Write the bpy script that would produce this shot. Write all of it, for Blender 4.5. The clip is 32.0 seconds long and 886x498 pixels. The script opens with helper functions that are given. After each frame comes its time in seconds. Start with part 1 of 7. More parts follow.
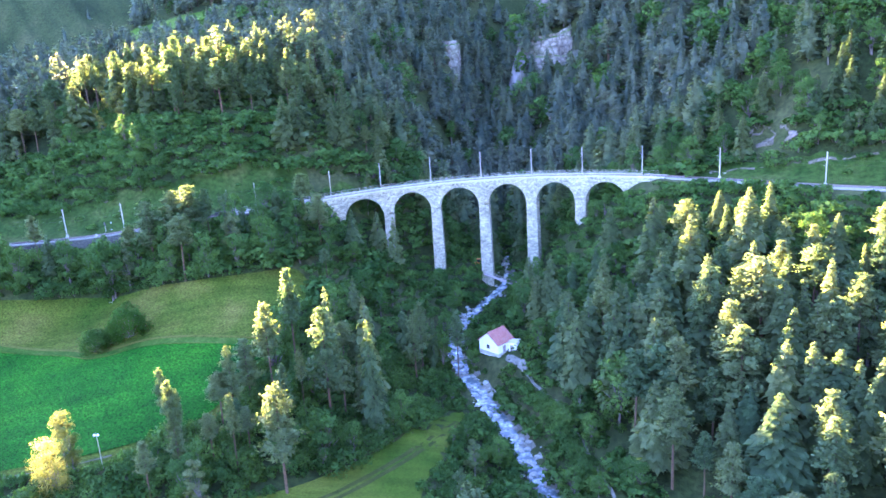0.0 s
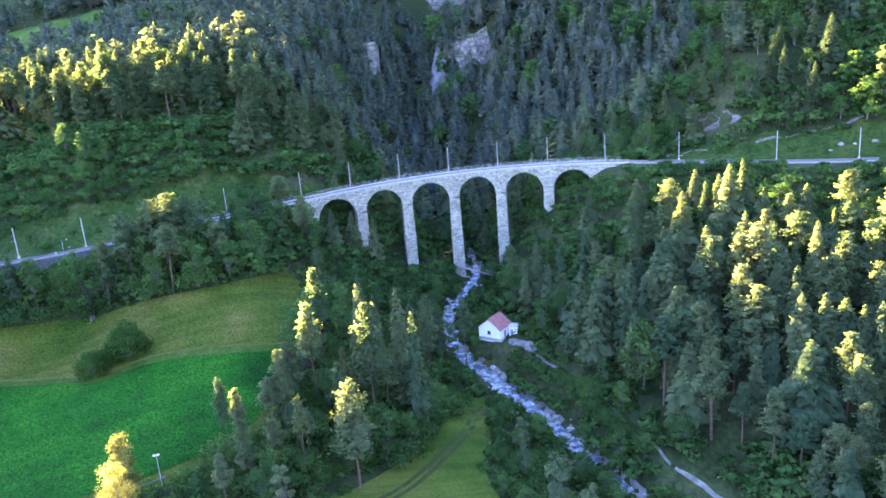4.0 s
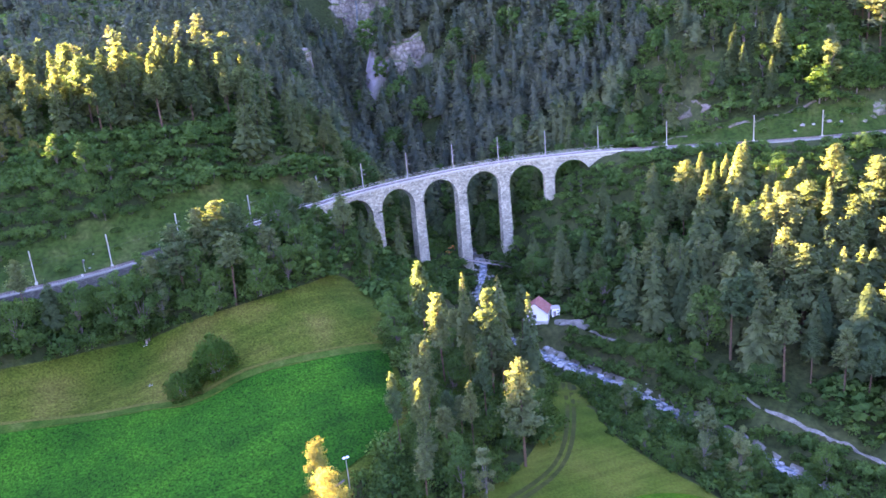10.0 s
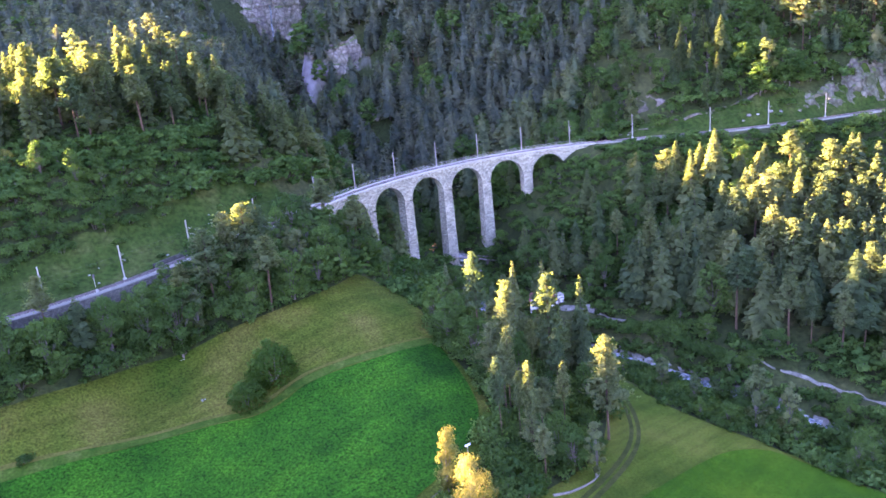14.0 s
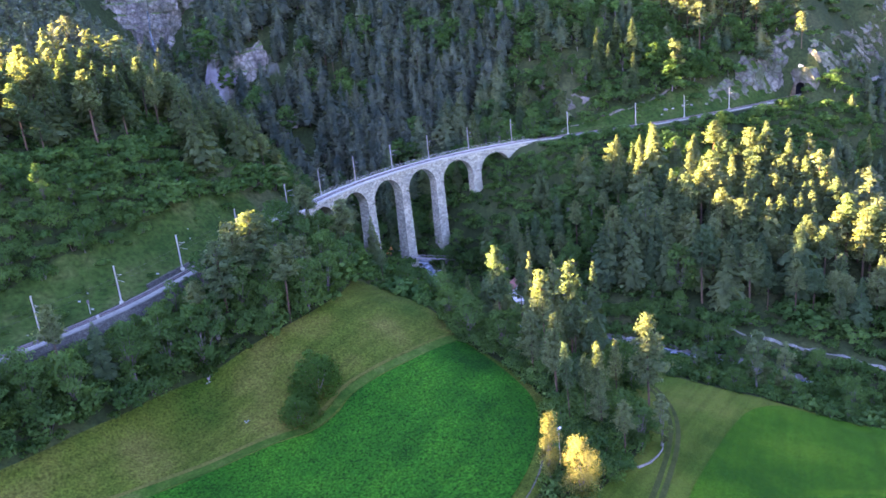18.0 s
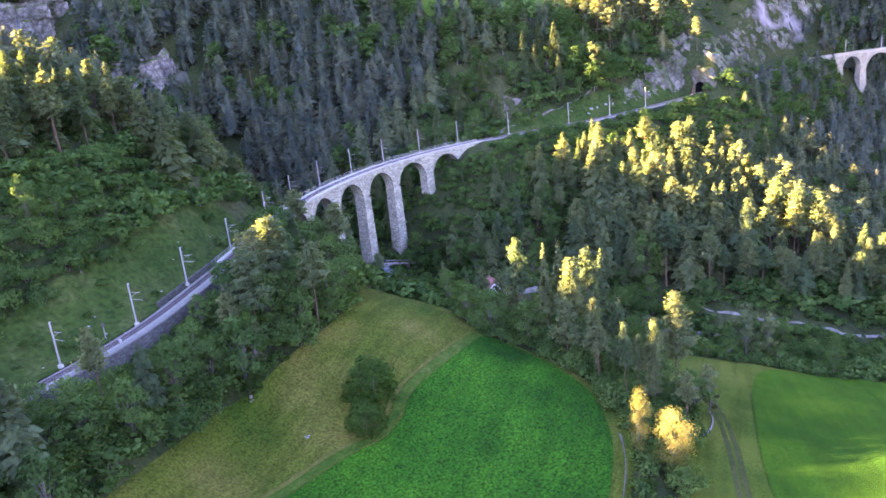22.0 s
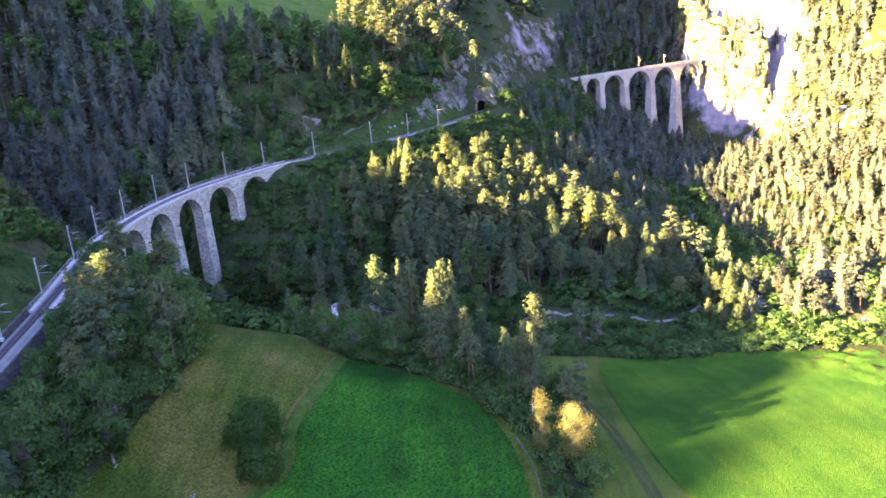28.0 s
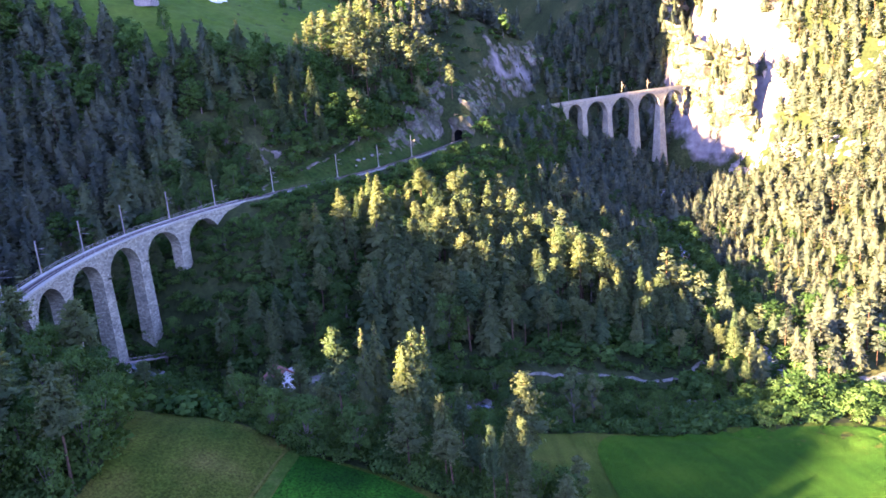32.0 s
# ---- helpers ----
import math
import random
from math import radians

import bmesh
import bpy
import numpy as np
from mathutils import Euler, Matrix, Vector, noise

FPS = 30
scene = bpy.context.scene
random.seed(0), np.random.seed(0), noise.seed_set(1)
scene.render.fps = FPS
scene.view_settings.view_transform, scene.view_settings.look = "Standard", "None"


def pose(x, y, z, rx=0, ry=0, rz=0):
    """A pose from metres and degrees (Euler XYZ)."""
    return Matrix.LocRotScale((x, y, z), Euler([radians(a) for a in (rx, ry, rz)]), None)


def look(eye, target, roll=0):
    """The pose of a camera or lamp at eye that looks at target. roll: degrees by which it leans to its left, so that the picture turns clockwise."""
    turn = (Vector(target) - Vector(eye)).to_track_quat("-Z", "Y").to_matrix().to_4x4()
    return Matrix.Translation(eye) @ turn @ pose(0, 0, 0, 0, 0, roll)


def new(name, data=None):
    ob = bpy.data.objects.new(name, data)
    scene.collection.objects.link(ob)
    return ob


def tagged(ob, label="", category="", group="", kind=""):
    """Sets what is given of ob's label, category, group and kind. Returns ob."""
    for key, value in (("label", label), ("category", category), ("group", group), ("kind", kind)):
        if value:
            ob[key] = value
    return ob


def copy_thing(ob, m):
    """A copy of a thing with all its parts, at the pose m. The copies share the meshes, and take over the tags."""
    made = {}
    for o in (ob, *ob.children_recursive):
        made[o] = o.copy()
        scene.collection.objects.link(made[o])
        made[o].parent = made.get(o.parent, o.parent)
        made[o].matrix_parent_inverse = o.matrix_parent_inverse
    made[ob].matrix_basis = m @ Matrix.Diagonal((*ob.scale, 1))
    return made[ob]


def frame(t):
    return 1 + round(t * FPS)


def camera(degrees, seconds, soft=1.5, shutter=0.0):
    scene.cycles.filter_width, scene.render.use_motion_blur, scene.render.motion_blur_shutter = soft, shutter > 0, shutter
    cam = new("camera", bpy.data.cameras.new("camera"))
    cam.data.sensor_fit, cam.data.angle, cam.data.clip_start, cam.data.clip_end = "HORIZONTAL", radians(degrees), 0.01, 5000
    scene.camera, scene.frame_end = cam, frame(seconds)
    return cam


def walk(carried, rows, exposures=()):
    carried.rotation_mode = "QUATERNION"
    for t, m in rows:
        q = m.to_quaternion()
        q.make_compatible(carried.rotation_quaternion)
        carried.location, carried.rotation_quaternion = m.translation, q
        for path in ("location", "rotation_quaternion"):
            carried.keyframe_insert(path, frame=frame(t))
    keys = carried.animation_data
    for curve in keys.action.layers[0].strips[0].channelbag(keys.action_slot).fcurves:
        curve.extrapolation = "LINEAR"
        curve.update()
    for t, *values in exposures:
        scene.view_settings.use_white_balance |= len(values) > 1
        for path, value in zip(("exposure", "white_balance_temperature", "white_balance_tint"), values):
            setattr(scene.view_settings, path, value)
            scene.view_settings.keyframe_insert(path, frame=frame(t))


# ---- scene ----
from mathutils.geometry import delaunay_2d_cdt

cam = camera(61.1, 32.0, 1.7)

PATH = [
    (0, (62.467, 16.842, 99.418), (61.819, 18.661, 98.896), -3.9),
    (0.5, (57.457, 14.451, 99.449), (56.902, 16.299, 98.925), -3.7),
    (1, (52.415, 12.217, 99.469), (51.93, 14.084, 98.944), -4.0),
    (1.5, (47.329, 10.163, 99.482), (46.88, 12.04, 98.957), -3.9),
    (2, (42.158, 8.301, 99.469), (41.749, 10.186, 98.942), -4.4),
    (2.5, (36.853, 6.565, 99.452), (36.487, 8.459, 98.924), -4.4),
    (3, (31.403, 5.046, 99.434), (31.074, 6.946, 98.905), -4.6),
    (3.5, (25.835, 3.664, 99.448), (25.541, 5.569, 98.917), -4.7),
    (5.5, (2.998, -0.959, 99.846), (2.895, 0.964, 99.304), -5.0),
    (6, (-2.866, -1.813, 99.912), (-2.927, 0.112, 99.372), -5.1),
    (6.5, (-8.828, -2.405, 99.98), (-8.876, -0.48, 99.44), -5.1),
    (7, (-14.838, -2.892, 100.063), (-14.879, -0.966, 99.525), -5.1),
    (7.5, (-20.83, -3.241, 100.159), (-20.85, -1.315, 99.621), -5.1),
    (8, (-26.774, -3.462, 100.281), (-26.734, -1.537, 99.741), -5.2),
    (8.5, (-32.704, -3.545, 100.408), (-32.611, -1.622, 99.866), -5.1),
    (9, (-38.631, -3.486, 100.529), (-38.493, -1.566, 99.987), -5.2),
    (9.5, (-44.547, -3.222, 100.636), (-44.356, -1.307, 100.095), -5.3),
    (10, (-50.534, -2.812, 100.714), (-50.292, -0.902, 100.172), -5.3),
    (10.5, (-56.551, -2.257, 100.759), (-56.258, -0.355, 100.216), -5.3),
    (11, (-62.638, -1.544, 100.76), (-62.298, 0.351, 100.218), -5.3),
    (11.5, (-68.77, -0.664, 100.726), (-68.387, 1.223, 100.183), -5.3),
    (12, (-74.841, 0.392, 100.694), (-74.41, 2.268, 100.151), -5.5),
    (12.5, (-80.81, 1.628, 100.671), (-80.323, 3.49, 100.126), -5.5),
    (13, (-86.686, 3.068, 100.672), (-86.149, 4.915, 100.124), -5.4),
    (13.5, (-92.478, 4.686, 100.717), (-91.902, 6.522, 100.169), -5.4),
    (14, (-98.188, 6.527, 100.789), (-97.572, 8.348, 100.24), -5.5),
    (14.5, (-103.832, 8.631, 100.89), (-103.149, 10.428, 100.338), -5.3),
    (16.5, (-125.813, 18.142, 101.842), (-124.945, 19.855, 101.283), -5.7),
    (17, (-130.931, 20.895, 101.948), (-130.015, 22.582, 101.388), -5.8),
    (17.5, (-135.871, 23.847, 102.018), (-134.905, 25.505, 101.455), -5.8),
    (18, (-140.709, 26.875, 102.054), (-139.693, 28.502, 101.489), -5.9),
    (18.5, (-145.503, 30.033, 102.049), (-144.436, 31.628, 101.483), -5.9),
    (19, (-150.227, 33.389, 102.016), (-149.115, 34.951, 101.448), -5.9),
    (19.5, (-154.659, 37.027, 101.956), (-153.509, 38.561, 101.388), -6.0),
    (20, (-158.978, 40.837, 101.869), (-157.781, 42.334, 101.299), -6.0),
    (20.5, (-163.179, 44.719, 101.773), (-161.934, 46.177, 101.203), -6.1),
    (21, (-167.242, 48.656, 101.656), (-165.962, 50.084, 101.087), -6.2),
    (21.5, (-171.185, 52.608, 101.511), (-169.876, 54.01, 100.944), -6.2),
    (22, (-175.014, 56.654, 101.322), (-173.665, 58.017, 100.754), -6.1),
    (22.5, (-178.713, 60.715, 101.14), (-177.32, 62.033, 100.571), -6.1),
    (23, (-182.297, 64.776, 100.97), (-180.864, 66.049, 100.4), -6.3),
    (23.5, (-185.612, 68.65, 100.799), (-184.143, 69.882, 100.23), -6.5),
    (24, (-188.54, 72.004, 100.661), (-187.033, 73.192, 100.099), -6.6),
    (24.5, (-190.99, 74.563, 100.507), (-189.441, 75.698, 99.952), -6.4),
    (25, (-192.691, 76.267, 100.327), (-191.08, 77.314, 99.77), -6.1),
    (25.5, (-193.474, 77.338, 100.134), (-191.814, 78.302, 99.573), -5.9),
    (26, (-193.277, 78.064, 99.975), (-191.586, 78.969, 99.408), -5.8),
    (26.5, (-192.244, 78.822, 99.896), (-190.532, 79.683, 99.324), -5.5),
    (28.5, (-183.277, 82.942, 100.183), (-181.543, 83.764, 99.62), -5.1),
    (29, (-180.197, 84.228, 100.286), (-178.461, 85.049, 99.728), -5.0),
    (29.5, (-176.669, 85.698, 100.456), (-174.921, 86.5, 99.907), -5.0),
    (30, (-172.756, 87.309, 100.672), (-171.001, 88.101, 100.13), -4.9),
    (30.5, (-168.66, 88.981, 100.917), (-166.897, 89.759, 100.382), -4.9),
    (31, (-164.468, 90.697, 101.162), (-162.696, 91.459, 100.632), -4.8),
    (31.5, (-160.324, 92.386, 101.372), (-158.55, 93.148, 100.85), -4.7),
    (32, (-156.323, 93.984, 101.507), (-154.55, 94.75, 100.987), -4.6),
]
walk(cam, [(t, look(eye, target, roll)) for t, eye, target, roll in PATH],
     [(0, 6.6, 5050, 47), (1, 6.2, 5000, 39), (2, 5.85, 5000, 32), (3, 6.05, 5050, 39), (6, 6.08, 5500, 54), (12, 6.06, 5750, 65), (17, 6.03, 5750, 67), (18, 5.77, 5500, 58), (20, 5.98, 5750, 65), (23, 5.93, 5850, 66), (26, 5.49, 5700, 66), (29, 5.27, 5350, 65), (32, 4.98, 5150, 66)])


# ---- light: a low evening sun over the western ridge, and the sky ----
SUN_FROM = radians(148)      # where the sun stands, counted from +x towards +y
SUN_HIGH = radians(19.5)
world = bpy.data.worlds.new("evening_sky")
scene.world = world
world.use_nodes = True
wn = world.node_tree.nodes
sky = wn.new("ShaderNodeTexSky")
sky.sky_type, sky.sun_disc = "NISHITA", False
sky.sun_elevation, sky.sun_rotation = SUN_HIGH, radians(90) - SUN_FROM
sky.altitude, sky.dust_density, sky.ozone_density = 1000, 1.0, 1.5
world.node_tree.links.new(sky.outputs[0], wn["Background"].inputs[0])
wn["Background"].inputs[1].default_value = 0.042
sun = new("sun", bpy.data.lights.new("sun", "SUN"))
sun.data.energy, sun.data.angle, sun.data.color = 5.0, radians(0.6), (1.0, 0.71, 0.19)
sun_way = Vector((math.cos(SUN_FROM) * math.cos(SUN_HIGH), math.sin(SUN_FROM) * math.cos(SUN_HIGH), math.sin(SUN_HIGH)))
sun.matrix_world = Matrix.Translation((-300, 300, 400)) @ sun_way.to_track_quat("Z", "Y").to_matrix().to_4x4()

# ---- materials ----


def nodes_of(name, rough=0.9, metal=0.0):
    m = bpy.data.materials.new(name)
    m.use_nodes = True
    n, l = m.node_tree.nodes, m.node_tree.links
    b = n["Principled BSDF"]
    b.inputs["Roughness"].default_value, b.inputs["Metallic"].default_value = rough, metal
    b.inputs["Specular IOR Level"].default_value = 0.25 if rough < 0.9 else 0.05
    return m, n, l, b


def noise_node(n, l, scale, detail=4.0, rough=0.6, where="Object"):
    co = n.new("ShaderNodeTexCoord")
    t = n.new("ShaderNodeTexNoise")
    t.inputs["Scale"].default_value, t.inputs["Detail"].default_value, t.inputs["Roughness"].default_value = scale, detail, rough
    l.new(co.outputs[where], t.inputs["Vector"])
    return t


def ramp(n, l, fac, stops):
    r = n.new("ShaderNodeValToRGB")
    e = r.color_ramp.elements
    while len(e) < len(stops):
        e.new(0.5)
    for k, (at, c) in zip(e, stops):
        k.position, k.color = at, (*c, 1)
    l.new(fac, r.inputs[0])
    return r.outputs[0]


def mix(n, l, fac, a, b, blend="MIX"):
    x = n.new("ShaderNodeMix")
    x.data_type, x.blend_type = "RGBA", blend
    for socket, v in ((x.inputs[0], fac), (x.inputs[6], a), (x.inputs[7], b)):
        if isinstance(v, (int, float)):
            socket.default_value = v
        elif isinstance(v, tuple):
            socket.default_value = (*v, 1)
        else:
            l.new(v, socket)
    return x.outputs[2]


def bump(n, l, b, height, strength, distance):
    u = n.new("ShaderNodeBump")
    u.inputs["Strength"].default_value, u.inputs["Distance"].default_value = strength, distance
    l.new(height, u.inputs["Height"])
    l.new(u.outputs[0], b.inputs["Normal"])


def surface(name, colours, scale, rough=0.9, metal=0.0, fine=None, fine_amount=0.35, bump_size=0.0, bump_scale=None):
    """A surface in three tones at one scale, with a finer grain and relief."""
    m, n, l, b = nodes_of(name, rough, metal)
    t = noise_node(n, l, scale)
    k = len(colours)
    c = ramp(n, l, t.outputs[0], [(0.3 + 0.4 * i / max(1, k - 1), q) for i, q in enumerate(colours)])
    f = noise_node(n, l, fine or scale * 7, 3.0)
    g = ramp(n, l, f.outputs[0], [(0.3, (1 - fine_amount,) * 3), (0.7, (1 + fine_amount * 0.4,) * 3)])
    l.new(mix(n, l, 1.0, c, g, "MULTIPLY"), b.inputs["Base Color"])
    if bump_size:
        h = noise_node(n, l, bump_scale or (fine or scale * 7), 4.0)
        bump(n, l, b, h.outputs[0], 0.8, bump_size)
    return m


def foliage(name, dark, light, shine=0.3, per_object=True):
    """Leaves or needles: each tree of its own tint, each spray a little different, some light shining through."""
    m, n, l, b = nodes_of(name, 0.75)
    b.inputs["Specular IOR Level"].default_value = 0.06
    if per_object:
        info = n.new("ShaderNodeObjectInfo")
        tint = ramp(n, l, info.outputs["Random"], [(0.0, dark), (1.0, light)])
        t = noise_node(n, l, 0.6, 3.0)
    else:
        w = noise_node(n, l, 0.14, 1.0)
        tint = ramp(n, l, w.outputs[0], [(0.32, dark), (0.68, light)])
        t = noise_node(n, l, 0.6, 3.0)
    g = n.new("ShaderNodeNewGeometry")
    isl = ramp(n, l, g.outputs["Random Per Island"], [(0.0, (0.72, 0.74, 0.73)), (1.0, (1.25, 1.23, 1.20))])
    c = mix(n, l, 1.0, tint, isl, "MULTIPLY")
    c = mix(n, l, 1.0, c, ramp(n, l, t.outputs[0], [(0.3, (0.75, 0.75, 0.75)), (0.7, (1.15, 1.15, 1.1))]), "MULTIPLY")
    l.new(c, b.inputs["Base Color"])
    tr = n.new("ShaderNodeBsdfTranslucent")
    l.new(mix(n, l, 1.0, c, (1.5, 1.5, 0.6), "MULTIPLY"), tr.inputs[0])
    ms = n.new("ShaderNodeMixShader")
    ms.inputs[0].default_value = shine
    l.new(b.outputs[0], ms.inputs[1])
    l.new(tr.outputs[0], ms.inputs[2])
    l.new(ms.outputs[0], n["Material Output"].inputs[0])
    return m


def masonry(name, light, dark, joint, across, high):
    """Coursed stone: blocks of uneven tone with recessed joints."""
    m, n, l, b = nodes_of(name, 0.92)
    uv = n.new("ShaderNodeUVMap")
    br = n.new("ShaderNodeTexBrick")
    br.inputs["Scale"].default_value = 1.0
    br.inputs["Brick Width"].default_value, br.inputs["Row Height"].default_value = across, high
    br.inputs["Mortar Size"].default_value, br.inputs["Mortar Smooth"].default_value = 0.035, 0.6
    br.inputs["Color1"].default_value, br.inputs["Color2"].default_value, br.inputs["Mortar"].default_value = (*light, 1), (*dark, 1), (*joint, 1)
    br.offset, br.squash = 0.5, 1.0
    wob = noise_node(n, l, 1.2, 3.0, where="UV")
    add = n.new("ShaderNodeMixRGB")
    add.blend_type, add.inputs[0].default_value = "ADD", 0.22
    l.new(uv.outputs[0], add.inputs[1])
    l.new(wob.outputs[1], add.inputs[2])
    l.new(add.outputs[0], br.inputs["Vector"])
    t = noise_node(n, l, 0.16, 5.0)
    c = mix(n, l, 1.0, br.outputs[0], ramp(n, l, t.outputs[0], [(0.3, (0.72, 0.72, 0.74)), (0.7, (1.18, 1.16, 1.12))]), "MULTIPLY")
    f = noise_node(n, l, 1.6, 4.0)
    c = mix(n, l, 1.0, c, ramp(n, l, f.outputs[0], [(0.35, (0.76, 0.76, 0.75)), (0.65, (1.22, 1.22, 1.21))]), "MULTIPLY")
    l.new(c, b.inputs["Base Color"])
    bump(n, l, b, br.outputs[1], 0.6, -0.06)
    return m


M = {}
M["alp"] = surface("alpine_grass", [(0.030, 0.066, 0.004), (0.044, 0.084, 0.006), (0.064, 0.098, 0.010)], 0.03, fine=0.3, fine_amount=0.3, bump_size=0.3, bump_scale=0.8)
def field_material(name, tones, rows, row_size, turn, fleck):
    """Grass or crop: broad patches, faint rows along one direction and fine flecks."""
    m, n, l, b = nodes_of(name, 0.95)
    c = ramp(n, l, noise_node(n, l, 0.045, 4.0).outputs[0], [(0.32, tones[0]), (0.5, tones[1]), (0.68, tones[2])])
    co, mp = n.new("ShaderNodeTexCoord"), n.new("ShaderNodeMapping")
    mp.vector_type = "TEXTURE"
    mp.inputs["Rotation"].default_value = (0, 0, radians(turn))
    mp.inputs["Scale"].default_value = (1 / row_size, 22 / row_size, 5)
    l.new(co.outputs["Object"], mp.inputs[0])
    w = n.new("ShaderNodeTexNoise")
    w.inputs["Scale"].default_value, w.inputs["Detail"].default_value = 1.0, 2.0
    l.new(mp.outputs[0], w.inputs["Vector"])
    c = mix(n, l, 1.0, c, ramp(n, l, w.outputs[0], [(0.36, (1 - rows,) * 3), (0.64, (1 + rows * 0.8, 1 + rows * 0.7, 1 + rows * 0.5))]), "MULTIPLY")
    f = noise_node(n, l, 1.9, 4.0, 0.75)
    c = mix(n, l, 1.0, c, ramp(n, l, f.outputs[0], [(0.36, (1 - fleck,) * 3), (0.62, (1 + fleck * 0.5,) * 3)]), "MULTIPLY")
    l.new(c, b.inputs["Base Color"])
    bump(n, l, b, f.outputs[0], 0.8, 0.4)
    return m


M["bank_grass"] = surface("rough_bank_grass", [(0.014, 0.034, 0.005), (0.027, 0.049, 0.008), (0.050, 0.064, 0.015)], 0.12, fine=0.8, fine_amount=0.5, bump_size=0.4, bump_scale=1.2)
M["grass"] = field_material("mown_meadow_grass", ((0.024, 0.048, 0.004), (0.050, 0.066, 0.007), (0.098, 0.090, 0.017)), 0.15, 0.5, -66, 0.55)
M["low_grass"] = field_material("lush_meadow_grass", ((0.023, 0.049, 0.004), (0.042, 0.067, 0.006), (0.070, 0.084, 0.011)), 0.15, 0.5, -66, 0.30)
M["crop"] = field_material("green_crop_rows", ((0.004, 0.034, 0.0020), (0.009, 0.064, 0.0028), (0.018, 0.090, 0.0036)), 0.12, 0.4, -66, 0.75)
M["low_crop"] = field_material("valley_grass", ((0.011, 0.046, 0.002), (0.020, 0.066, 0.002), (0.034, 0.084, 0.003)), 0.10, 0.4, -58, 0.3)
M["gravel"] = surface("gravel", [(0.088, 0.085, 0.062), (0.136, 0.132, 0.097), (0.194, 0.19, 0.14)], 0.5, fine=6, fine_amount=0.5, bump_size=0.12, bump_scale=4)
M["ballast"] = surface("railway_ballast", [(0.130, 0.128, 0.092), (0.185, 0.182, 0.132), (0.148, 0.146, 0.106)], 0.8, fine=8, fine_amount=0.45, bump_size=0.08, bump_scale=8)
M["concrete"] = surface("pale_concrete", [(0.275, 0.268, 0.195), (0.33, 0.322, 0.236), (0.385, 0.376, 0.275)], 0.4, fine=3, fine_amount=0.2)
M["walk"] = surface("trodden_stone_dust", [(0.105, 0.104, 0.078), (0.13, 0.129, 0.097), (0.155, 0.154, 0.117)], 0.6, fine=6, fine_amount=0.3, bump_size=0.04, bump_scale=8)
M["steel"] = surface("galvanised_steel", [(0.30, 0.285, 0.225), (0.37, 0.35, 0.28)], 1.0, rough=0.55, metal=0.4, fine_amount=0.15)
M["rail"] = surface("worn_rail_steel", [(0.15, 0.12, 0.095), (0.21, 0.17, 0.14)], 1.0, rough=0.5, metal=0.6)
M["sleeper"] = surface("dark_sleepers", [(0.06, 0.05, 0.045), (0.10, 0.085, 0.075)], 1.0)
M["rock"] = surface("limestone_rock", [(0.14, 0.13, 0.10), (0.24, 0.225, 0.18), (0.34, 0.325, 0.27)], 0.09, fine=0.7, fine_amount=0.55, bump_size=1.2, bump_scale=0.7)
M["bark_red"] = surface("pine_bark", [(0.066, 0.046, 0.029), (0.125, 0.080, 0.046)], 0.8)
M["bark"] = surface("grey_bark", [(0.11, 0.09, 0.075), (0.19, 0.16, 0.13)], 0.9)
M["bark_birch"] = surface("pale_bark", [(0.095, 0.088, 0.064), (0.20, 0.187, 0.14)], 1.2)
M["stone"] = masonry("viaduct_masonry", (0.365, 0.350, 0.238), (0.190, 0.182, 0.124), (0.085, 0.083, 0.058), 0.95, 0.42)
M["stone_warm"] = masonry("limestone_masonry", (0.32, 0.297, 0.205), (0.245, 0.227, 0.158), (0.17, 0.158, 0.11), 1.0, 0.5)
M["dark_stone"] = masonry("dark_rubble_wall", (0.082, 0.081, 0.060), (0.050, 0.049, 0.037), (0.030, 0.030, 0.023), 0.7, 0.4)
M["plaster"] = surface("white_plaster", [(0.66, 0.64, 0.58), (0.74, 0.72, 0.66)], 0.8, fine=6, fine_amount=0.12)
M["roof"] = surface("rusty_roof_tiles", [(0.20, 0.085, 0.06), (0.28, 0.12, 0.085), (0.22, 0.13, 0.10)], 0.7, fine=4, fine_amount=0.35)
M["wood"] = surface("weathered_wood", [(0.20, 0.17, 0.14), (0.30, 0.26, 0.22)], 0.8, fine=5)
# near-black colour puts the shade inside openings into the surface
M["dark"] = surface("opening_shade", [(0.012, 0.012, 0.013), (0.02, 0.02, 0.02)], 1.0)
M["orange"] = surface("orange_paint", [(0.62, 0.20, 0.04), (0.70, 0.25, 0.05)], 1.0, rough=0.5)
M["white"] = surface("white_paint", [(0.60, 0.60, 0.60), (0.68, 0.68, 0.68)], 1.0, rough=0.5)
M["needles"] = foliage("spruce_needles", (0.058, 0.096, 0.044), (0.116, 0.147, 0.060), 0.5)
M["pine_needles"] = foliage("pine_needles", (0.062, 0.103, 0.046), (0.126, 0.154, 0.062), 0.5)
M["leaves"] = foliage("broad_leaves", (0.033, 0.078, 0.019), (0.068, 0.128, 0.029), 0.42)
M["bush_leaves"] = foliage("fresh_bush_leaves", (0.030, 0.076, 0.012), (0.046, 0.098, 0.017), 0.45)
M["birch_leaves"] = foliage("silvery_leaves", (0.070, 0.108, 0.045), (0.120, 0.150, 0.060), 0.4)
# yellow-green leaves, made lighter for the trees that stand in sun
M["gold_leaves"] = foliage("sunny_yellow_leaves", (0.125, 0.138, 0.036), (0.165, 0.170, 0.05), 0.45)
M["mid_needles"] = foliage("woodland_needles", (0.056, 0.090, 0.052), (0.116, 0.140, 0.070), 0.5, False)
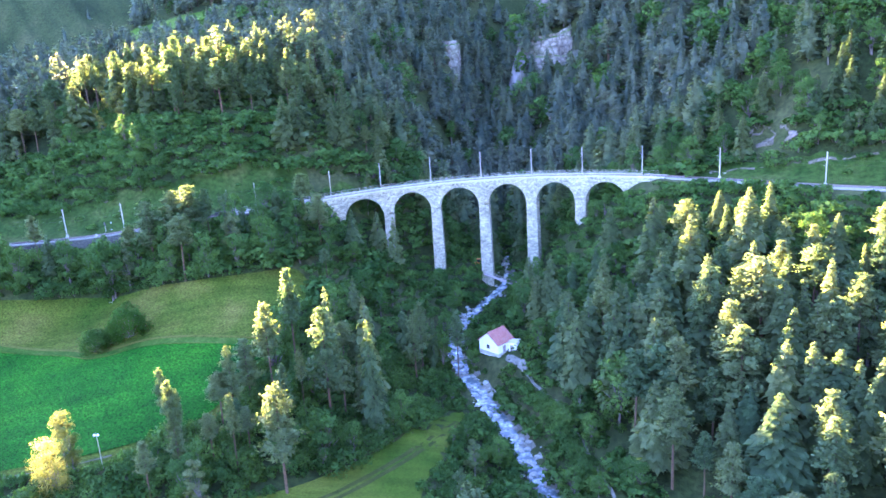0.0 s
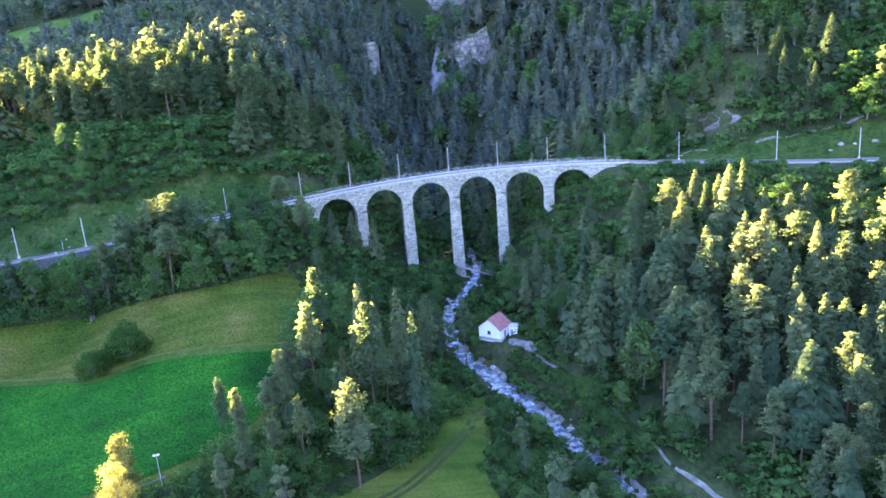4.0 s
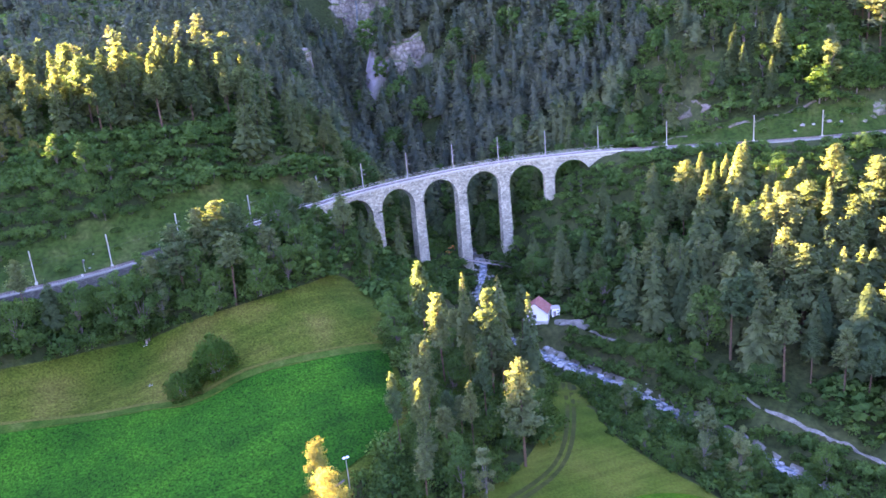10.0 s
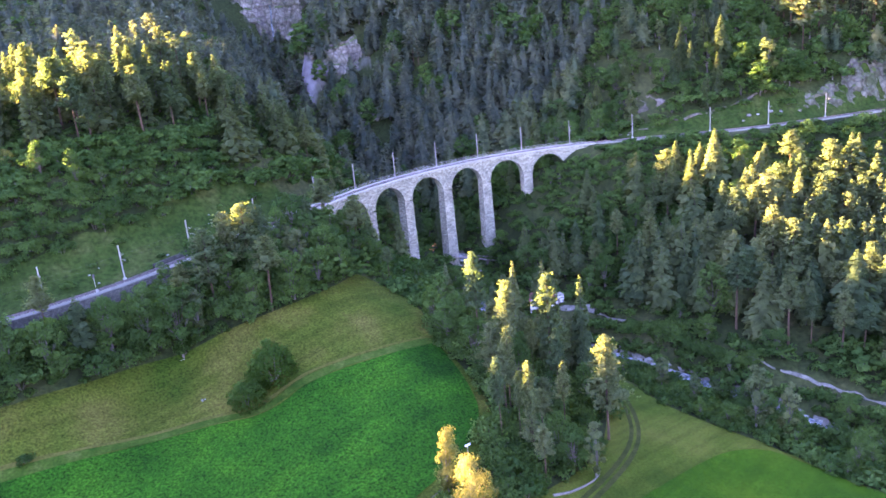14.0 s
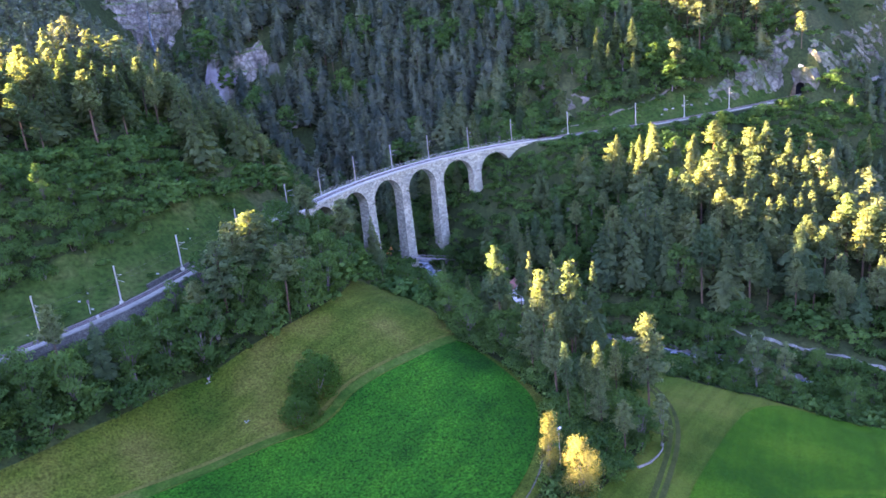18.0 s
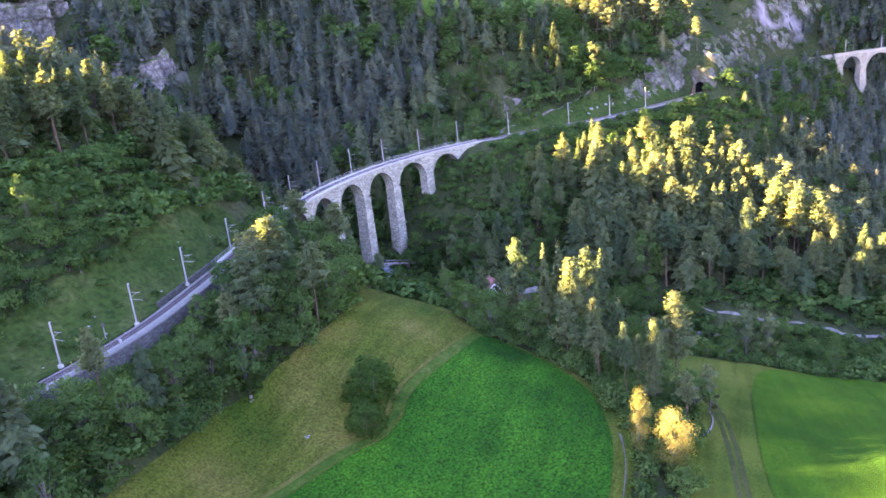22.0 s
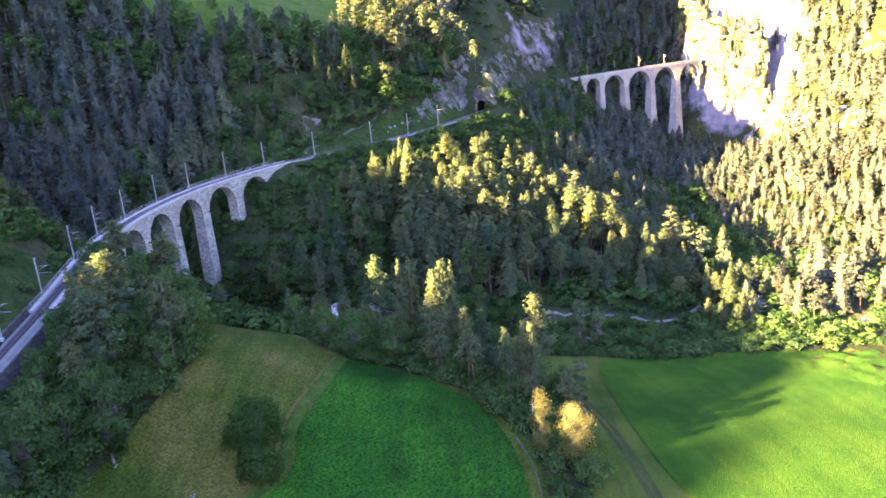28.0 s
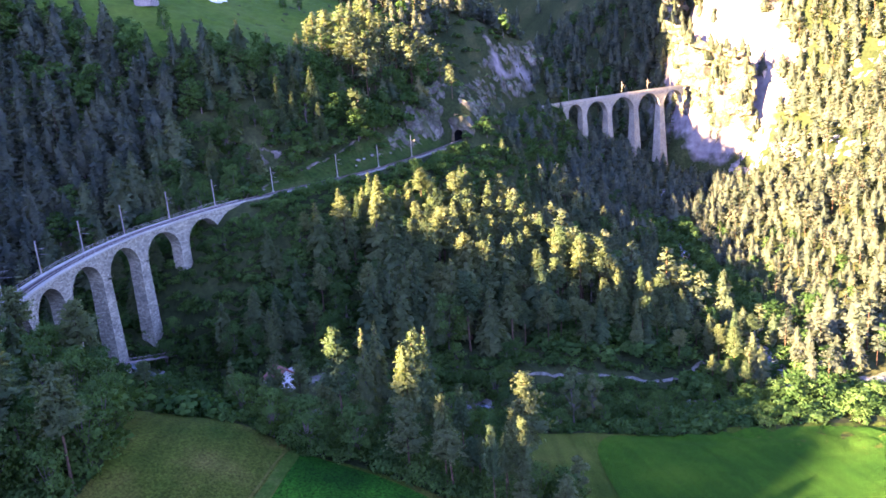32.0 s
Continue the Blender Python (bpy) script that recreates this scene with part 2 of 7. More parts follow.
# bluer needles for remote woods: distance haze put into the colour
M["far_needles"] = foliage("haze_blue_needles", (0.058, 0.082, 0.064), (0.114, 0.132, 0.088), 0.5, False)
M["far_leaves"] = foliage("thicket_leaves", (0.031, 0.077, 0.018), (0.068, 0.129, 0.030), 0.42, False)
M["glass"] = nodes_of("window_glass", 0.08)[0]
M["glass"].node_tree.nodes["Principled BSDF"].inputs["Base Color"].default_value = (0.02, 0.025, 0.03, 1)


def ground_material():
    """Undergrowth and grass, bare soil in patches, and rock where it is steep."""
    m, n, l, b = nodes_of("hillside_ground", 0.95)
    big, fine = noise_node(n, l, 0.03, 5.0), noise_node(n, l, 0.7, 4.0)
    green = ramp(n, l, big.outputs[0], [(0.3, (0.014, 0.022, 0.008)), (0.5, (0.025, 0.036, 0.012)), (0.7, (0.048, 0.054, 0.021))])
    green = mix(n, l, 1.0, green, ramp(n, l, fine.outputs[0], [(0.3, (0.5, 0.5, 0.5)), (0.7, (1.35, 1.3, 1.1))]), "MULTIPLY")
    rock = ramp(n, l, noise_node(n, l, 0.12, 6.0).outputs[0], [(0.3, (0.09, 0.08, 0.07)), (0.6, (0.19, 0.175, 0.16)), (0.75, (0.28, 0.265, 0.25))])
    g, s = n.new("ShaderNodeNewGeometry"), n.new("ShaderNodeSeparateXYZ")
    l.new(g.outputs["Normal"], s.inputs[0])
    jig = n.new("ShaderNodeMath")
    jig.operation = "MULTIPLY_ADD"
    jig.inputs[1].default_value, jig.inputs[2].default_value = 0.35, -0.17
    l.new(noise_node(n, l, 0.09, 4.0).outputs[0], jig.inputs[0])
    ad = n.new("ShaderNodeMath")
    l.new(s.outputs[2], ad.inputs[0])
    l.new(jig.outputs[0], ad.inputs[1])
    steep = ramp(n, l, ad.outputs[0], [(0.36, (1, 1, 1)), (0.46, (0, 0, 0))])
    l.new(mix(n, l, steep, green, rock), b.inputs["Base Color"])
    bump(n, l, b, fine.outputs[0], 0.8, 0.4)
    return m


M["ground"] = ground_material()

# ---- the land: lines of known height (river beds, terraces, slopes), joined by a smooth surface ----
RAIL = [(-330, 175, 43.0), (-230, 180, 44.6), (-175, 188, 45.8), (-133.5, 200.9, 46.9), (-115.6, 207.3, 47.9), (-98.3, 216.8, 49.6),
        (-78.6, 229.6, 50.6), (-57.7, 243.9, 52.0), (-42.6, 252.2, 53.0), (-26.7, 258.7, 53.8), (-9.8, 262.5, 54.6), (7.2, 264.8, 55.1),
        (24.6, 263.2, 55.6), (43.6, 260.9, 55.8), (66.8, 253.4, 55.8), (94.0, 242.3, 55.8), (115.6, 235.2, 56.1), (150, 229.5, 56.6),
        (185, 227.5, 57.0), (220, 226.0, 57.2), (265, 228, 57.4), (310, 230, 57.4), (335, 227.5, 57.4), (356, 218, 57.5), (370, 209, 57.6), (391, 194.5, 57.8),
        (414, 179, 58), (437, 163, 58), (458, 149, 58), (476, 137, 58)]
RIVER = [(-38, 330, 36), (-22, 298, 26.5), (-3, 276, 20.5), (-2, 262, 17), (-7, 248, 14), (-11, 234, 11.3), (-9, 220, 8.6), (-3, 211, 6.5), (4, 202, 5),
         (13.5, 190.5, 3), (24, 175.5, 0.6), (36, 158.5, -2.5), (47, 138, -6.5), (58, 120, -9.5), (68, 106, -12), (85, 78, -13.5), (104, 56, -14.5),
         (135, 10, -16), (160, -80, -18)]
MAIN_RIVER = [(85, 82, -13.5), (120, 92, -12.5), (170, 106, -12), (204, 122, -11.5), (262, 136, -11), (317, 150, -9), (370, 150, -6),
              (405, 158, -2), (426, 172, 1), (445, 197, 3), (500, 260, 8), (640, 420, 22)]
GORGE = [(-38, 330, 36), (-42, 365, 47), (-40, 400, 58), (-34, 440, 74), (-27, 480, 90), (-25, 508, 98)]
FIELD = [(-170, 190, 31.5), (-106, 188, 31.5), (-53, 209, 34.5), (-45, 191, 29.6), (-119, 177, 27.4), (-86, 169, 26.4), (-49, 175, 25.8),
         (-170, 150, 22), (-110, 150, 22), (-50, 157, 22.8), (-54, 140, 19.8), (-65, 115, 16.5), (-130, 110, 14), (-220, 100, 12),
         (-90, 40, 6), (-200, 20, 4)]
LOW_FIELD = [(4.8, 177, 5.5), (14, 150, 3.8), (16, 131, 2.6), (-44, 121, 14.5), (-20, 140, 10.5), (-8, 160, 8.5), (20, 110, 0.4), (48, 96, -2.5), (70, 82, -6.5),
             (80, 50, -7), (-20, 90, 8), (0, 50, 2), (50, 10, -6), (-30, 20, 4), (30, -60, -5), (-16, 184, 9.5), (-6, 190, 5.5), (-33, 165, 19.5), (-30, 200, 22)]
BANKS = [(5, 217, 11.9), (12.5, 218, 11.9), (8, 224, 12.8), (14, 208, 11.6), (30, 185, 8), (48, 159, 3), (60, 153, -1), (62, 135, -5), (-24, 215, 17), (-27, 235, 22), (-32, 250, 24),
         (10, 264, 24), (9, 254, 16.2), (24, 261, 39), (30, 257, 42), (40, 256, 50), (47, 255, 54), (53, 253, 54.6), (-12, 262, 20.5), (-22, 262, 23), (-36, 254, 27), (-50, 243, 38)]
SPUR = [(74, 216, 37), (105, 152, 7), (180, 190, 20), (59, 175, 8), (130, 200, 28), (110, 215, 40), (150, 215, 44), (250, 195, 26), (300, 200, 30),
        (345, 212, 40), (220, 150, 2), (150, 130, -3), (100, 120, -7), (45, 230, 32), (330, 175, 6), (140, 165, 10)]
WEST_HILL = [(-128, 233, 70), (-112, 232, 63), (-92, 240, 62), (-62, 262, 62), (-111, 277, 88), (-50, 280, 60), (-66, 310, 80), (-100, 315, 96), (-70, 360, 92),
             (-165, 250, 76), (-230, 235, 76), (-140, 350, 98), (-100, 430, 120), (-220, 330, 92), (-62, 418, 96), (-52, 385, 76), (-90, 520, 170), (-180, 215, 52),
             (-300, 300, 86)]
NORTH_SLOPE = [(6, 300, 42), (30, 321, 60), (52, 320, 70), (20, 285, 40), (48, 275, 53), (70, 272, 60), (-14, 393, 78), (-14, 405, 102), (-26, 393, 77), (-26, 405, 101), (-2, 393, 80), (-2, 405, 103), (-14, 378, 70), (10, 400, 104),
               (96, 258, 63), (130, 253, 72), (161, 256, 82), (168, 241, 71), (250, 240, 72), (300, 250, 80), (120, 246, 61),
               (143, 298, 105), (103, 296, 103), (117, 331, 115), (180, 318, 117), (100, 400, 145), (200, 400, 150), (20, 480, 160),
               (210, 260, 96), (188.5, 227, 71), (200, 226, 74), (212, 227, 70), (191, 235, 77), (189, 217, 59), (200, 216, 58), (214, 217, 57), (260, 290, 115), (340, 300, 125), (318, 258, 104), (350, 246, 94), (378, 243, 94), (393, 241, 66), (406, 238, 22), (428, 250, -2), (-5, 520, 128), (-25, 524, 134), (-20, 620, 200)]
FAR = [(414, 180, 8), (437, 163, 5), (391, 195, 14), (452, 158, 2), (446, 134, -2), (436, 112, 2), (415, 90, 8), (385, 62, 25), (400, 30, 58), (420, 0, 96), (482, 132, 118), (474, 116, 116), (463, 98, 106), (448, 66, 96),
       (510, 134, 140), (490, 170, 4), (525, 185, 30), (530, 90, 170), (375, 110, -4), (340, 20, 42), (340, 70, 8), (300, 60, 2), (300, 10, 38), (300, -40, 84), (250, 60, -6), (250, 10, 22), (250, -50, 70),
       (200, 50, -8), (195, -10, 16), (190, -80, 60), (440, -120, 200), (640, 60, 300), (640, 200, 150), (560, 300, 60), (720, 380, 170), (430, 320, 60), (370, 290, 112),
       (-1600, 0, 120), (-1600, 1500, 500), (0, 1700, 620), (1500, 1600, 620), (1900, 600, 620), (1700, -600, 560), (500, -1500, 300), (-900, -1400, 80), (-400, 400, 88),
       (-500, 200, 60), (-300, -300, -5), (150, -400, 60), (900, 300, 300), (900, 800, 420), (300, 800, 300), (-300, 800, 240)]


def along(line, step):
    """Points every so many metres along a line, as an array."""
    p = np.array(line, float)
    s = np.concatenate(([0], np.cumsum(np.linalg.norm(np.diff(p[:, :2], axis=0), axis=1))))
    at = np.linspace(0, s[-1], max(2, int(round(s[-1] / step)) + 1))
    return np.stack([np.interp(at, s, p[:, i]) for i in range(p.shape[1])], 1)


def smooth_line(line, step, times=2):
    """The same, with its corners rounded."""
    p = np.array(line, float)
    for _ in range(times):
        q = np.empty((2 * len(p), p.shape[1]))
        q[0], q[-1] = p[0], p[-1]
        q[1:-1:2], q[2:-1:2] = 0.75 * p[:-1] + 0.25 * p[1:], 0.25 * p[:-1] + 0.75 * p[1:]
        p = q
    return along(p, step)


def side(line, off):
    """A line shifted to its left by off metres."""
    d = np.gradient(line[:, :2], axis=0)
    d /= np.linalg.norm(d, axis=1)[:, None]
    out = line.copy()
    out[:, 0] -= d[:, 1] * off
    out[:, 1] += d[:, 0] * off
    return out


rail = smooth_line(RAIL, 1.0)
river = smooth_line(RIVER, 2.0)
main_river = smooth_line(MAIN_RIVER, 3.0)
on_land = (rail[:, 0] < -60) | ((rail[:, 0] > 58) & (rail[:, 0] < 178)) | ((rail[:, 0] > 222) & (rail[:, 0] < 345))
land_rail = rail[on_land]


def shifted(line, off, dz):
    p = side(line, off)
    p[:, 2] += dz
    return p


knots = [np.array(l, float) for l in (FIELD, LOW_FIELD, BANKS, SPUR, WEST_HILL, NORTH_SLOPE, FAR)]
knots += [along(RIVER, 14), along(MAIN_RIVER, 25), along(GORGE, 16)]
knots += [shifted(rail, 4.0, -0.7)[on_land][::11], shifted(rail, -3.6, -0.7)[on_land][::11]]
knots = np.vstack(knots)
keep = [0]
for i in range(1, len(knots)):
    if np.linalg.norm(knots[keep, :2] - knots[i, :2], axis=1).min() > 4.0:
        keep.append(i)
knots = knots[keep]
SOFT = 5.0


def kernel(x, y):
    return np.sqrt((x[:, None] - knots[None, :, 0]) ** 2 + (y[:, None] - knots[None, :, 1]) ** 2 + SOFT ** 2)


def fit_land():
    n = len(knots)
    a = np.zeros((n + 3, n + 3))
    a[:n, :n] = kernel(knots[:, 0], knots[:, 1])
    a[:n, n:] = np.stack([np.ones(n), knots[:, 0] / 100, knots[:, 1] / 100], 1)
    a[n:, :n] = a[:n, n:].T
    return np.linalg.solve(a, np.concatenate((knots[:, 2], np.zeros(3))))


weights = fit_land()


def nearest(line, x, y):
    """Distance from points to a line, and the line's height there."""
    out_d, out_z = np.empty(len(x)), np.empty(len(x))
    for i in range(0, len(x), 4000):
        d = (x[i:i + 4000, None] - line[None, :, 0]) ** 2 + (y[i:i + 4000, None] - line[None, :, 1]) ** 2
        k = d.argmin(1)
        out_d[i:i + 4000], out_z[i:i + 4000] = np.sqrt(d[np.arange(len(k)), k]), line[k, 2]
    return out_d, out_z


def waves(x, y, size, seed):
    """Cheap smooth noise, about -1 to 1, with bumps of that size."""
    r = np.random.RandomState(seed)
    v = 0
    for k in range(6):
        a, f, ph = r.uniform(0, 6.28), 6.28 / size * r.uniform(0.6, 1.7), r.uniform(0, 6.28, 2)
        v = v + np.sin((x * np.cos(a) + y * np.sin(a)) * f + ph[0] + 1.3 * np.sin((x * np.sin(a) - y * np.cos(a)) * f * 0.7 + ph[1]))
    return v / 3.2


def land(x, y):
    """Height of the ground at points."""
    x, y = np.atleast_1d(np.asarray(x, float)), np.atleast_1d(np.asarray(y, float))
    z = np.empty(len(x))
    for i in range(0, len(x), 4000):
        xs, ys = x[i:i + 4000], y[i:i + 4000]
        z[i:i + 4000] = kernel(xs, ys) @ weights[:-3] + weights[-3] + weights[-2] * xs / 100 + weights[-1] * ys / 100
    return z


def ground(x, y):
    """Height of the ground with its river beds, the railway's bench and the roughness of the slopes."""
    x, y = np.atleast_1d(np.asarray(x, float)), np.atleast_1d(np.asarray(y, float))
    z = land(x, y)
    d, rz = nearest(land_rail[::2], x, y)
    field = np.clip((y - 40) / 60, 0, 1) * np.clip((215 - 0.0 * x - y) / 10, 0, 1) * np.clip((-36 - x) / 8, 0, 1)
    low = np.clip((30 - x) / 15, 0, 1) * np.clip((172 - y) / 10, 0, 1)
    rough = (1 - np.maximum(field, low)) * np.clip((d - 4) / 8, 0, 1)
    far = np.clip(np.hypot(x - 20, y - 220) / 250, 0.6, 6)
    z = z + rough * (0.9 * far * waves(x, y, 23 * far, 3) + 0.45 * waves(x, y, 7, 5))
    t = np.clip((d - 3.0) / 3.5, 0, 1)
    z = np.where(d < 8, (rz - 0.75) * (1 - t) + z * t, z)
    # the retaining wall's foot lies lower than the track
    low_side = (y < np.interp(x, rail[:, 0], rail[:, 1])) & (d < 16)
    z = z - low_side * 2.8 * np.clip((-80 - x) / 6, 0, 1) * np.clip((x + 185) / 8, 0, 1) * np.clip((d - 3.0) / 1.2, 0, 1) * np.clip((16 - d) / 10, 0, 1)
    for line, w in ((river[::2], 2.6), (main_river[::2], 5.5)):
        d, rz = nearest(line, x, y)
        t = np.clip((d - w) / 5.0, 0, 1)
        z = np.where(d < 14, (rz - 0.5) * (1 - t) + z * t, z)
    return z


# ---- mesh helpers ----


def mesh_object(name, verts, faces, material, parent=None, label="", smooth=False, uv=None, matrix=None):
    """One mesh object from points and faces."""
    me = bpy.data.meshes.new(name)
    me.from_pydata([tuple(v) for v in verts], [], [tuple(f) for f in faces])
    for m in material if isinstance(material, (list, tuple)) else [material]:
        me.materials.append(m)
    if smooth:
        me.polygons.foreach_set("use_smooth", [True] * len(me.polygons))
    if uv is not None:
        lay = me.uv_layers.new(name="UVMap")
        idx = np.empty(len(me.loops), int)
        me.loops.foreach_get("vertex_index", idx)
        lay.data.foreach_set("uv", np.asarray(uv, "f")[idx].ravel())
    me.update()
    ob = new(name, me)
    if matrix is not None:
        ob.matrix_world = matrix
    if parent is not None:
        ob.parent = parent
    if label:
        tagged(ob, label)
    return ob


def part(name, bm, material, parent, label=""):
    """Links a bmesh as one mesh object under a thing or a part."""
    me = bpy.data.meshes.new(name)
    bmesh.ops.recalc_face_normals(bm, faces=bm.faces)
    bm.to_mesh(me)
    bm.free()
    me.materials.append(material)
    ob = new(name, me)
    ob.parent = parent
    if label:
        tagged(ob, label)
    return ob


def box(cx, cy, cz, sx, sy, sz, edge=0.02, turn=0.0):
    """A box with softened edges, its middle at (cx, cy, cz)."""
    bm = bmesh.new()
    bmesh.ops.create_cube(bm, size=1.0, matrix=pose(cx, cy, cz, 0, 0, turn) @ Matrix.Diagonal((sx, sy, sz, 1)))
    if edge:
        bmesh.ops.bevel(bm, geom=list(bm.edges), offset=edge, segments=1, affect="EDGES")
    return bm


def rod(a, b, r0, r1=None, sides=8):
    """A tapered round bar from a to b."""
    a, b = Vector(a), Vector(b)
    bm = bmesh.new()
    m = Matrix.Translation((a + b) / 2) @ (b - a).to_track_quat("Z", "Y").to_matrix().to_4x4()
    bmesh.ops.create_cone(bm, cap_ends=True, segments=sides, radius1=r0, radius2=r0 if r1 is None else r1, depth=(b - a).length, matrix=m)
    return bm


def empty(name, at, turn=0.0, label="", category="", group=""):
    ob = new(name)
    ob.matrix_world = pose(*at, 0, 0, turn)
    return tagged(ob, label, category, group)


def ribbon(name, line, half, lift, material, parent=None, label="", across=4, drape=False, wobble=0.0, seed=1):
    """A strip along a line; draped strips follow the ground."""
    rows = []
    r = np.random.RandomState(seed)
    wl = half + wobble * np.cumsum(r.normal(0, 0.35, len(line))).clip(-1, 1)
    wr = half + wobble * np.cumsum(r.normal(0, 0.35, len(line))).clip(-1, 1)
    for k in np.linspace(1, -1, across + 1):
        p = side(line, 1.0)
        d = p[:, :2] - line[:, :2]
        q = line.copy()
        q[:, :2] += d * (k * np.where(k > 0, wl, wr))[:, None]
        rows.append(q)
    v = np.stack(rows, 1).reshape(-1, 3)
    if drape:
        v[:, 2] = ground(v[:, 0], v[:, 1])
    v[:, 2] += lift
    n, c = len(line), across + 1
    f = [(i * c + j, i * c + j + 1, (i + 1) * c + j + 1, (i + 1) * c + j) for i in range(n - 1) for j in range(across)]
    f = [q[::-1] for q in f] if lift < -50 else f
    return mesh_object(name, v, f, material, parent, label, smooth=True)


def profile_sweep(name, line, profile, material, parent=None, label="", closed=True, uv=False):
    """A cross-section (offset to the left, height) swept along a line, with closed ends."""
    v, k = [], len(profile)
    for off, dz in profile:
        q = side(line, off)
        q[:, 2] += dz
        v.append(q)
    v = np.stack(v, 1).reshape(-1, 3)
    n = len(line)
    last = k if closed else k - 1
    f = [(i * k + j, i * k + (j + 1) % k, (i + 1) * k + (j + 1) % k, (i + 1) * k + j) for i in range(n - 1) for j in range(last)]
    if closed:
        f += [tuple(range(k))[::-1], tuple((n - 1) * k + j for j in range(k))]
    coords = None
    if uv:
        s = np.concatenate(([0], np.cumsum(np.linalg.norm(np.diff(line[:, :2], axis=0), axis=1))))
        coords = np.stack([np.repeat(s, k), v[:, 2]], 1)
    return mesh_object(name, v, f, material, parent, label, uv=coords)


def inside(poly, x, y):
    """Which points lie in a polygon."""
    p = np.asarray(poly, float)
    c = np.zeros(len(x), bool)
    for (x0, y0), (x1, y1) in zip(p[:, :2], np.roll(p[:, :2], -1, 0)):
        c ^= ((y0 > y) != (y1 > y)) & (x < (x1 - x0) * (y - y0) / ((y1 - y0) or 1e-9) + x0)
    return c


def rounded(poly, times=2):
    p = np.asarray(poly, float)
    for _ in range(times):
        q = np.empty((2 * len(p), 2))
        q[0::2], q[1::2] = 0.75 * p + 0.25 * np.roll(p, -1, 0), 0.25 * p + 0.75 * np.roll(p, -1, 0)
        p = q
    return p


def sheet(name, poly, lift, step, material, label, category="ground", kind="structure"):
    """A piece of ground cover with that outline, lying on the land."""
    edge = []
    for a, b in zip(poly, np.roll(poly, -1, 0)):
        k = max(1, int(np.hypot(*(b - a)) / step))
        edge += [a + (b - a) * i / k for i in range(k)]
    edge = np.array(edge)
    x0, y0, x1, y1 = *edge.min(0), *edge.max(0)
    gx, gy = np.meshgrid(np.arange(x0, x1, step), np.arange(y0, y1, step))
    pts = np.stack([gx.ravel(), gy.ravel()], 1) + np.random.RandomState(2).uniform(-0.2, 0.2, (gx.size, 2)) * step
    pts = pts[inside(poly, pts[:, 0], pts[:, 1])]
    far = np.array([np.min((edge[:, 0] - p[0]) ** 2 + (edge[:, 1] - p[1]) ** 2) for p in pts]) > (0.45 * step) ** 2
    pts = np.vstack([edge, pts[far]])
    n = len(edge)
    v2, _, faces, _, _, _ = delaunay_2d_cdt([Vector(p) for p in pts], [(i, (i + 1) % n) for i in range(n)], [], 1, 1e-4)
    v = np.array([(p.x, p.y, 0) for p in v2])
    v[:, 2] = ground(v[:, 0], v[:, 1]) + lift
    return tagged(mesh_object(name, v, faces, material, smooth=True), label, category, kind=kind)


# ---- the ground ----


def graded(lo, a, b, c, hi, fine, mid):
    """Grid lines: fine from a to b, wider to c, then growing to the far ends."""
    out = list(np.arange(a, b, fine)) + list(np.arange(b, c, mid))
    w, x = fine, a
    while x > lo:
        w *= 1.11
        x -= w
        out.insert(0, x)
    w, x = mid, out[-1]
    while x < hi:
        w *= 1.11
        x += w
        out.append(x)
    return np.array(out)


def build_ground():
    xs, ys = graded(-2800, -165, 132, 500, 2800, 1.7, 3.2), graded(-2400, 86, 285, 540, 2800, 1.7, 3.2)
    gx, gy = np.meshgrid(xs, ys)
    v = np.stack([gx.ravel(), gy.ravel(), ground(gx.ravel(), gy.ravel())], 1)
    n, m = len(xs), len(ys)
    i, j = np.meshgrid(np.arange(n - 1), np.arange(m - 1))
    a = (j * n + i).ravel()
    quads = np.stack([a, a + 1, a + n + 1, a + n], 1)
    # the railway tunnel goes through the ground: no face closes its mouths
    mid = v[quads].mean(1)
    hole = ((np.abs(mid[:, 0] - 183.6) < 2.8) & (np.abs(mid[:, 1] - 227.6) < 3.0))
    return tagged(quads_object("ground", v, quads[~hole], [M["ground"]], True), "wooded alpine valley sides with undergrowth, grass and rock", "ground", kind="structure")


def quads_object(name, v, quads, materials, smooth=False, index=None, parent=None, normals=None):
    """A large mesh of quads from arrays."""
    me = bpy.data.meshes.new(name)
    quads = np.asarray(quads, "i")
    me.vertices.add(len(v))
    me.vertices.foreach_set("co", np.asarray(v, "f").ravel())
    me.loops.add(quads.size)
    me.loops.foreach_set("vertex_index", quads.ravel())
    me.polygons.add(len(quads))
    me.polygons.foreach_set("loop_start", np.arange(0, quads.size, 4, dtype="i"))
    me.polygons.foreach_set("loop_total", np.full(len(quads), 4, "i"))
    for m in materials:
        me.materials.append(m)
    if index is not None:
        me.polygons.foreach_set("material_index", np.asarray(index, "i"))
    me.polygons.foreach_set("use_smooth", np.full(len(quads), smooth))
    me.update(calc_edges=True)
    me.validate()
    if normals is not None:
        me.attributes.new("custom_normal", "FLOAT_VECTOR", "POINT").data.foreach_set("vector", np.asarray(normals, "f").ravel())
    ob = new(name, me)
    if parent is not None:
        ob.parent = parent
    return ob


build_ground()


